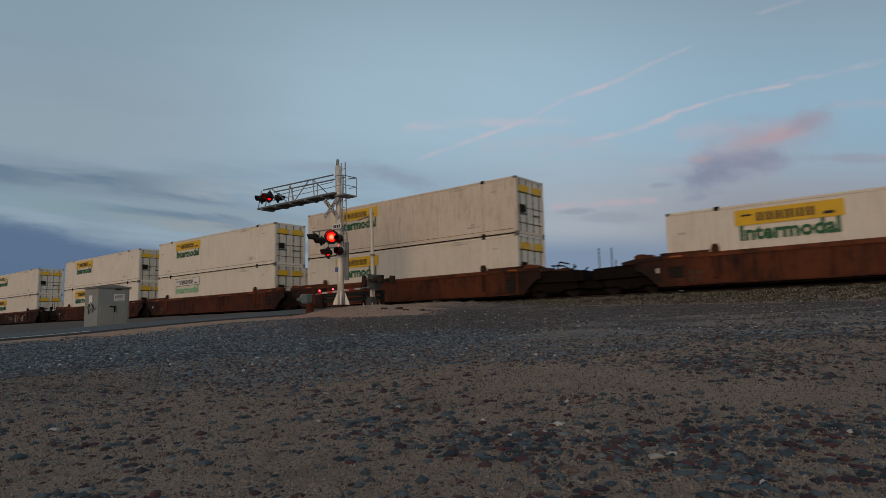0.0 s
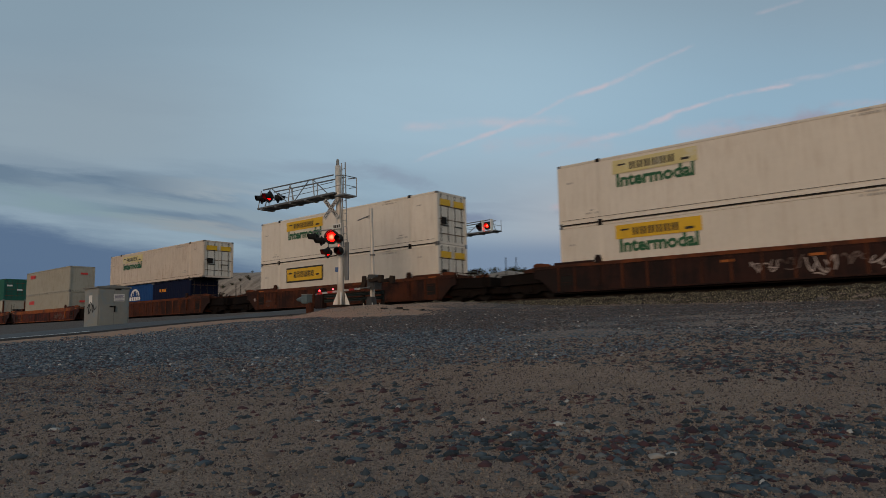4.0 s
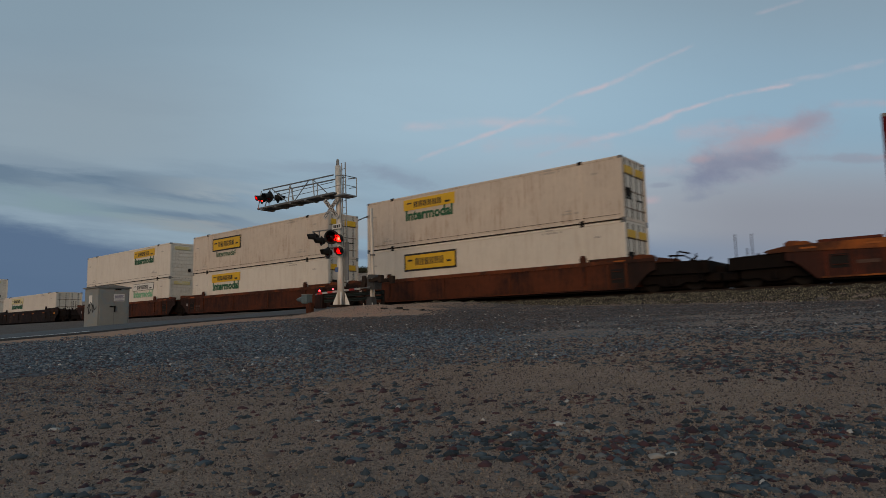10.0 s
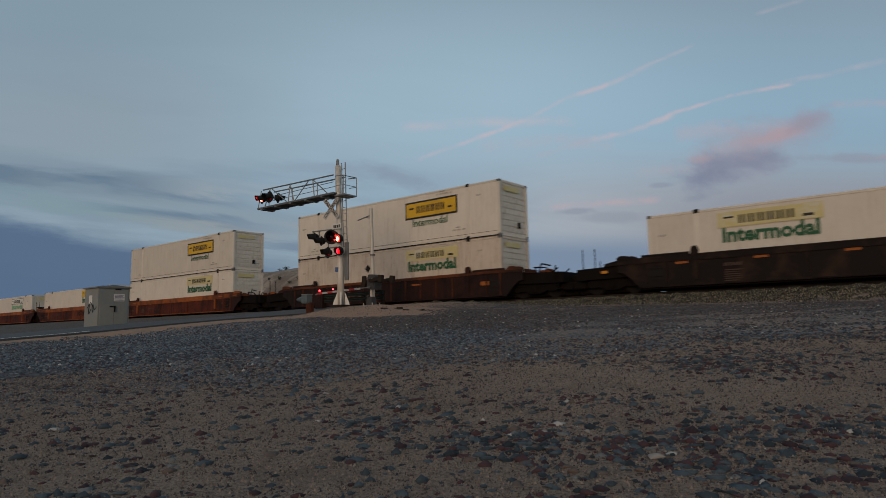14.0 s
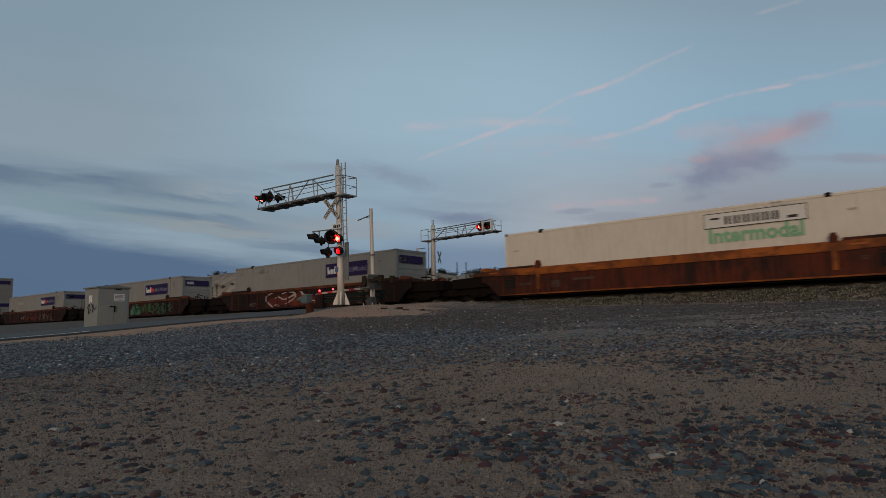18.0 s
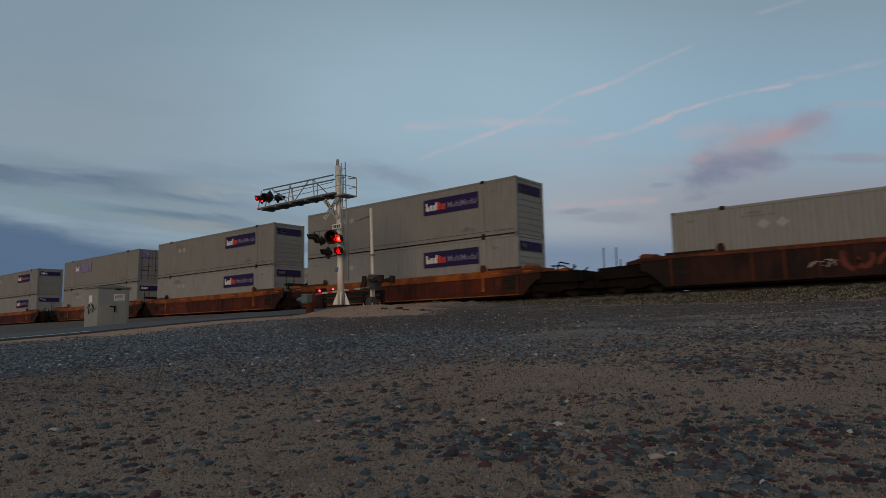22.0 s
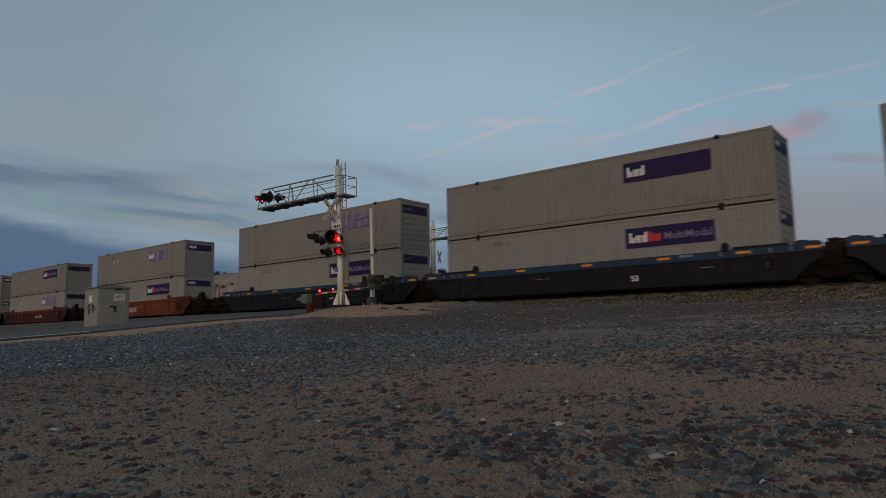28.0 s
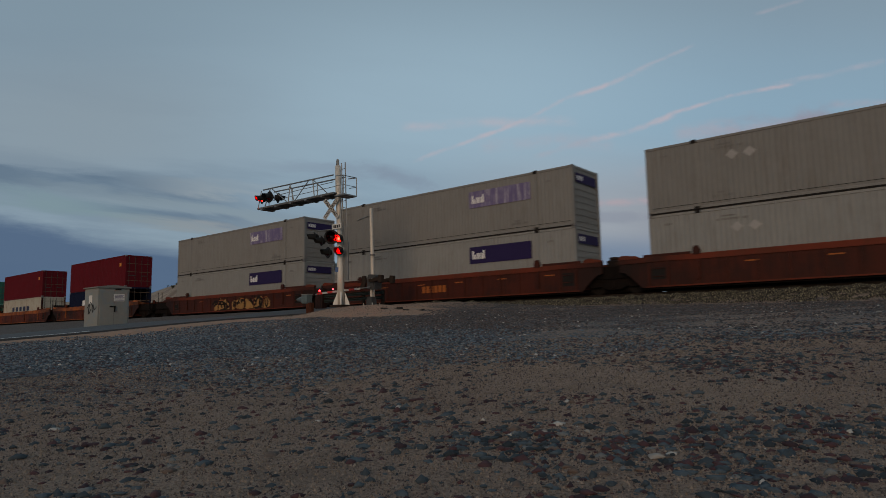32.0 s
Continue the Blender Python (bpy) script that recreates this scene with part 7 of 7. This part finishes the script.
def build_far_signal():
    s = thing("crossing_signal", pose(-32.30, 38.0, 1.6), "aluminium crossing mast with cantilever walkway beyond the rails", "crossing signal", "crossing signals")
    part("mast", Shape().lathe((0, 0, 0), (0, 0, 1), [(0, 0.19), (4.9, 0.15), (5.0, 0.17), (6.85, 0.16)], 14).mesh("mast", M_MAST, True), s)
    for x in (-0.08, 0.08):
        part("finial", kept("far_finial", lambda: Shape().rod((0, 0, 6.8), (0, 0, 7.25), 0.03).mesh("finial", M_LATTICE)), s, pose(x, 0, 0))
    tripod_base(s, 0.17)
    lattice(s, 0.15, 6.15, 0.0, 5.72, 6.45)
    part("platform", box_mesh("platform", -0.9, 0.0, -0.45, 0.45, 5.62, 5.68, M_LATTICE), s)
    for y in (-0.42, 0.42):
        part("platform_rail", Shape().rod((-0.88, y, 5.65), (-0.88, y, 6.5), 0.022, None, 6).rod((-0.88, y, 6.5), (0, y, 6.52), 0.022, None, 6).rod((-0.88, y, 6.05), (0, y, 6.05), 0.016, None, 6).mesh("platform_rail", M_LATTICE), s)
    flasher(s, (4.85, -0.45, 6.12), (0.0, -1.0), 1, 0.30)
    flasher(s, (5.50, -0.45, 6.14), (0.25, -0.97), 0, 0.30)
    for x in (5.25, 6.0):
        part("lamp_band", kept("lamp_band", lambda: Shape().box(-0.04, 0.04, -0.12, 0.12, -0.42, 0.42).mesh("lamp_band", M_SIGNW)), s, pose(x, -0.62, 6.12))
    crossbuck(s, (0.45, 0.2, 4.35), 1.1, 290, M_LATTICE)
    part("ladder_rail", Shape().rod((-0.3, 0.1, 1.0), (-0.3, 0.1, 6.6), 0.025, None, 6).mesh("ladder_rail", M_LATTICE), s)
    part("ladder_rail", Shape().rod((-0.6, 0.1, 1.0), (-0.6, 0.1, 6.6), 0.025, None, 6).mesh("ladder_rail", M_LATTICE), s)
    p = thing("signal_pole", pose(-34.0, 38.0, 1.6), "slim grey pole with a small side arm beyond the rails", "pole")
    part("pole", Shape().rod((0, 0, 0), (0, 0, 5.2), 0.09, 0.07, 10).mesh("pole", M_MAST), p)
    part("side_arm", Shape().rod((0, 0, 5.15), (0.85, 0, 5.15), 0.03, None, 6).mesh("side_arm", M_LATTICE), p)


def build_gate():
    bx, by, bz = -22.74, 22.0, 1.66
    g = thing("crossing_gate", pose(bx, by, bz), "lowered red and white striped crossing gate with counterweights", "crossing gate")
    part("pedestal", Shape().lathe((0.06, 0, 0), (0, 0, 1), [(0, 0.075), (0.95, 0.07)], 12).mesh("pedestal", M_MAST), g)
    part("pedestal_foot", Shape().plate([(-0.16, 0.0), (0.28, 0.0), (0.26, 0.10), (0.22, 0.36), (0.14, 0.44), (-0.02, 0.44), (-0.10, 0.36), (-0.14, 0.10)], -0.16, 0.16).box(-0.28, 0.40, -0.26, 0.26, -0.05, 0.02).mesh("pedestal_foot", M_GATEBOX), g)
    for k in range(4):
        part("foot_bolt", kept("foot_bolt", lambda: Shape().rod((0, 0, 0.0), (0, 0, 0.14), 0.022, None, 6).mesh("foot_bolt", M_MAST)), g, pose(0.06 + (0.30 if k % 2 else -0.30), 0.24 if k > 1 else -0.24, 0))
    part("mechanism", Shape().plate([(-0.02, 0.80), (0.50, 0.76), (0.56, 1.40), (0.46, 1.48), (0.12, 1.50), (0.04, 1.38)], -0.24, 0.24).mesh("mechanism", M_GATEBOX), g, None, "dark grey cast gate mechanism housing")
    part("mechanism_cover", Shape().plate([(0.10, 0.90), (0.44, 0.88), (0.48, 1.34), (0.14, 1.38)], -0.275, -0.24).mesh("mechanism_cover", M_GATEBOX), g)
    part("mark", box_mesh("mark", 0.0, 0.10, -0.006, 0.0, 0.0, 0.09, M_CROSSW), g, pose(0.34, -0.276, 1.22))
    part("crank_arm", Shape().plate([(-0.42, 0.86), (-0.12, 0.80), (0.02, 1.16), (-0.06, 1.44), (-0.22, 1.44), (-0.28, 1.10)], -0.34, -0.22).mesh("crank_arm", M_DARKPOST), g)
    for y in (-0.38, 0.38):
        part("counterweight_arm", Shape().plate([(0.30, 1.10), (0.80, 1.14), (0.80, 1.30), (0.30, 1.26)], y - 0.04, y + 0.04).mesh("counterweight_arm", M_DARKPOST), g)
        part("counterweight", Shape().plate([(0.74, 1.12), (0.98, 1.16), (1.0, 1.04), (1.20, 1.06), (1.22, 1.40), (1.02, 1.42), (0.98, 1.30), (0.74, 1.30)], y - 0.09, y + 0.09).mesh("counterweight", M_DARKPOST), g)
    for i in range(8):
        part("gate_board", box_mesh("gate_board", -0.40, 0.0, -0.02, 0.02, -0.05, 0.05, M_REDSTRIPE if i % 2 else M_CROSSW, 0.01), g, pose(-0.35 - i * 0.40, -0.35, 0.84 - 0.013 * i))
    part("gate_arm", Shape().rod((0.3, -0.33, 0.88), (-3.7, -0.33, 0.72), 0.03, None, 6).mesh("gate_arm", M_LATTICE), g)
    for x, z in ((-2.27, 0.91), (-3.31, 0.89)):
        part("gate_lamp", kept("gate_lamp", lambda: Shape().lathe((0, 0, 0), (0, -1, 0), [(-0.05, 0.025), (0.02, 0.045), (0.05, 0.02)], 10).mesh("gate_lamp", M_LITSOFT)), g, pose(x, -0.40, z), "small lit red lamp")
    p = thing("signal_pole", pose(-23.15, 22.55, 1.62), "slim grey steel pole with a short slanting side arm", "pole")
    part("pole", Shape().rod((0.04, 0, 0), (-0.09, 0, 4.95), 0.10, 0.085, 12).mesh("pole", M_MAST), p)
    part("side_arm", Shape().rod((-0.09, 0, 4.62), (-1.05, 0.0, 4.46), 0.03, None, 6).rod((-0.09, 0, 4.45), (-0.5, 0.0, 4.54), 0.02, None, 6).mesh("side_arm", M_LATTICE), p)
    part("pole_clamp", Shape().lathe((0, 0, 2.55), (0, 0, 1), [(0, 0.13), (0.08, 0.13)], 12).mesh("pole_clamp", M_BAR), p)
    rails = thing("guard_rail", pose(-24.9, 23.3, 1.70), "dark steel guard rail on short posts beside the crossing", "guard rail")
    for z in (0.42, 0.68):
        part("beam", Shape().prism([(-0.05, z - 0.09), (0.0, z - 0.05), (-0.05, z), (0.0, z + 0.05), (-0.05, z + 0.09), (0.02, z + 0.09), (0.02, z - 0.09)], -3.1, 1.75).mesh("beam", M_GREENRAIL), rails)
    for x in (-1.2, 0.2, 1.6):
        part("post", box_mesh("post", -0.07, 0.07, 0.02, 0.16, -0.4, 0.8, M_DARKPOST), rails, pose(x, 0, 0))
    part("end_post", box_mesh("end_post", -0.30, 0.30, -0.14, 0.16, -0.4, 1.12, M_CARUMBER, 0.04), rails, pose(-3.1, 0, 0), "thick rust-dark end post")
    j = thing("junction_box", pose(-25.0, 19.95, 1.30), "dull blue-grey junction box with a tapered horn on a rusty post", "junction box")
    part("post", box_mesh("post", 0.06, 0.40, -0.10, 0.10, -0.3, 0.56, M_CARBROWN, 0.03), j, None, "rusty steel post")
    part("box", Shape().box(-0.22, 0.20, -0.16, 0.16, 0.52, 0.96, 0.05).mesh("box", M_JUNCTION), j)
    part("lid", box_mesh("lid", -0.22, 0.22, -0.18, 0.18, 0.94, 0.98, M_CASEROOF, 0.01), j)
    part("horn", Shape().lathe((-0.2, 0, 0.74), (-1, 0, 0), [(0, 0.16), (0.1, 0.15), (0.40, 0.10), (0.55, 0.05)], 14).mesh("horn", M_JUNCTION), j)


def build_case():
    z = 0.94
    c = thing("relay_case", pose(-35.3, 15.05, z), "grey steel relay case with a low pitched roof and graffiti", "relay case")
    part("body", Shape().box(-0.8, 0.8, -0.78, 0.78, -0.15, 1.98, 0.02).mesh("body", M_CASE), c)
    sh = Shape()
    sh.v = [(-0.88, -0.86, 1.98), (0.88, -0.86, 1.98), (0.88, 0.86, 1.98), (-0.88, 0.86, 1.98), (-0.88, -0.86, 2.04), (0.88, -0.86, 2.04), (0.88, 0.86, 2.04), (-0.88, 0.86, 2.04), (-0.88, 0, 2.14), (0.88, 0, 2.14)]
    sh.f = [(3, 2, 1, 0), (0, 1, 5, 4), (2, 3, 7, 6), (4, 5, 9, 8), (6, 7, 8, 9), (1, 2, 6, 9, 5), (3, 0, 4, 8, 7)]
    part("roof", sh.mesh("roof", M_CASEROOF), c)
    door = part("door", box_mesh("door", 0.0, 0.03, -0.70, 0.70, 0.05, 1.86, M_CASE, 0.01), c, pose(0.8, 0, 0))
    part("door_seam", box_mesh("door_seam", 0.0, 0.006, -0.012, 0.012, 0.07, 1.84, M_CASEROOF), door, pose(0.03, 0, 0))
    part("latch", box_mesh("latch", 0.0, 0.06, -0.22, 0.06, 1.0, 1.06, M_SEAL), door, pose(0.03, 0, 0))
    part("latch_bar", box_mesh("latch_bar", 0.0, 0.05, 0.0, 0.06, 0.75, 1.0, M_SEAL), door, pose(0.03, 0, 0))
    sign = part("notice", box_mesh("notice", 0.0, 0.006, -0.02, 0.52, 1.30, 1.68, M_SIGNW), door, pose(0.031, 0, 0), "white notice with lines of small writing")
    for k in range(5):
        part("letter_bar", box_mesh("letter_bar", 0.0, 0.004, 0.02, 0.48 - 0.06 * (k % 2), 0, 0.03, M_LETTERG), sign, pose(0.006, 0, 1.34 + k * 0.065))
    part("notice", box_mesh("notice", -0.18, 0.18, -0.008, 0, 1.20, 1.62, M_SIGNW), c, pose(-0.1, -0.78, 0), "white notice")
    part("graffiti", thin_letters(77, 1.0, 0.75, M_BLACK), c, pose(-0.55, -0.79, 0.55), "black spray-paint scrawl")
    part("vent", box_mesh("vent", 0.0, 0.03, -0.25, 0.05, 1.88, 1.94, M_SEAL), c, pose(0.8, 0.3, 0))


# ---- desert shrubs on the hill ----
def shrub_mesh(seed, h, mat):
    r = random.Random(seed)
    sh = Shape()
    for k in range(380):
        a, up = r.uniform(0, 6.28), r.random() ** 0.7
        out = (0.25 + 0.75 * up) * h * 0.62 * r.random() ** 0.5 * (0.7 + 0.45 * math.sin(a * 2 + seed))
        p = Vector((math.cos(a) * out, math.sin(a) * out, h * (0.08 + 0.92 * up * (1 - 0.35 * (out / h) ** 2)) * r.uniform(0.75, 1.08)))
        d = Vector((r.uniform(-1, 1), r.uniform(-1, 1), r.uniform(-0.3, 1))).normalized()
        s = d.orthogonal().normalized() * h * 0.022
        q = d * h * r.uniform(0.06, 0.13)
        sh.add([p - s, p + s, p + q + s * 0.3, p + q - s * 0.3], [(0, 1, 2, 3)])
    return sh.mesh("crown", mat)


def branch_mesh(seed, h):
    r = random.Random(seed)
    sh = Shape()
    for k in range(9):
        a, lean = r.uniform(0, 6.28), r.uniform(0.15, 0.6)
        b = Vector((math.cos(a) * h * lean, math.sin(a) * h * lean, h * r.uniform(0.5, 0.95)))
        mid = b * 0.45 + Vector((0, 0, h * 0.1))
        sh.rod((0, 0, -0.1), mid, 0.03 * h, 0.018 * h, 5).rod(mid, b, 0.018 * h, 0.006 * h, 5)
    return sh.mesh("branches", M_DARKPOST)


def build_shrubs():
    leaf = surface("dusty_shrub_leaf", (0.055, 0.058, 0.034), 0.8, 0, 0.5, 3.0, vary=0.4)
    r = random.Random(12)
    spots = [(r.uniform(-101, -90), r.uniform(55, 60), r.uniform(0.7, 1.2)) for _ in range(16)] + [(r.uniform(-68, -36), r.uniform(54, 60), r.uniform(0.6, 1.15)) for _ in range(75)]
    spots += [(r.uniform(-104, -36), r.uniform(46, 54), r.uniform(0.3, 0.6)) for _ in range(45)]
    kinds = [(shrub_mesh(k, 1.0, leaf), branch_mesh(k, 1.0)) for k in range(6)]
    for i, (x, y, h) in enumerate(spots):
        crown, wood = kinds[i % 6]
        s = thing("shrub", pose(x, y, float(land(x, y)) - 0.22 * h, 0, 0, r.uniform(0, 360)), "low dusty green desert shrub on the far bank", "shrub", "shrubs on the bank")
        part("branches", wood, s, Matrix.Diagonal((h, h, h, 1)))
        part("crown", crown, s, Matrix.Diagonal((h * 1.7, h * 1.7, h, 1)))


# ---- build ----
build_ground()
build_gravel()
build_track()
build_road()
build_near_signal()
build_far_signal()
build_gate()
build_case()
build_shrubs()
build_train()


def motions():
    """The train rolls by; the discs added inside the flashers turn their lit face to and fro, so that they blink."""
    for ob, x, z in MOVING:
        walk(ob, [(t, pose(x + travel(t), TRACK_Y, RAIL_Z + z)) for t in (0, 2, 4, 6, 8, 10, 12, 14, 16, 18, 20, 22, 24, 26, 28, 30, 32)])
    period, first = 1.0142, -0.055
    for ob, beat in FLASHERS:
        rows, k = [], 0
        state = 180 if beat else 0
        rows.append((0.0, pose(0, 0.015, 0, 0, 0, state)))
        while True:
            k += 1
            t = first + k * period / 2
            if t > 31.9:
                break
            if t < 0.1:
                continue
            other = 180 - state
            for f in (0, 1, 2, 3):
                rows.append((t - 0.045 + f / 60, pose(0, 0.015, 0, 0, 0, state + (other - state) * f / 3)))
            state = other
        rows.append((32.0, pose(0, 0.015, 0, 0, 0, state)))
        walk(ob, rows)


motions()
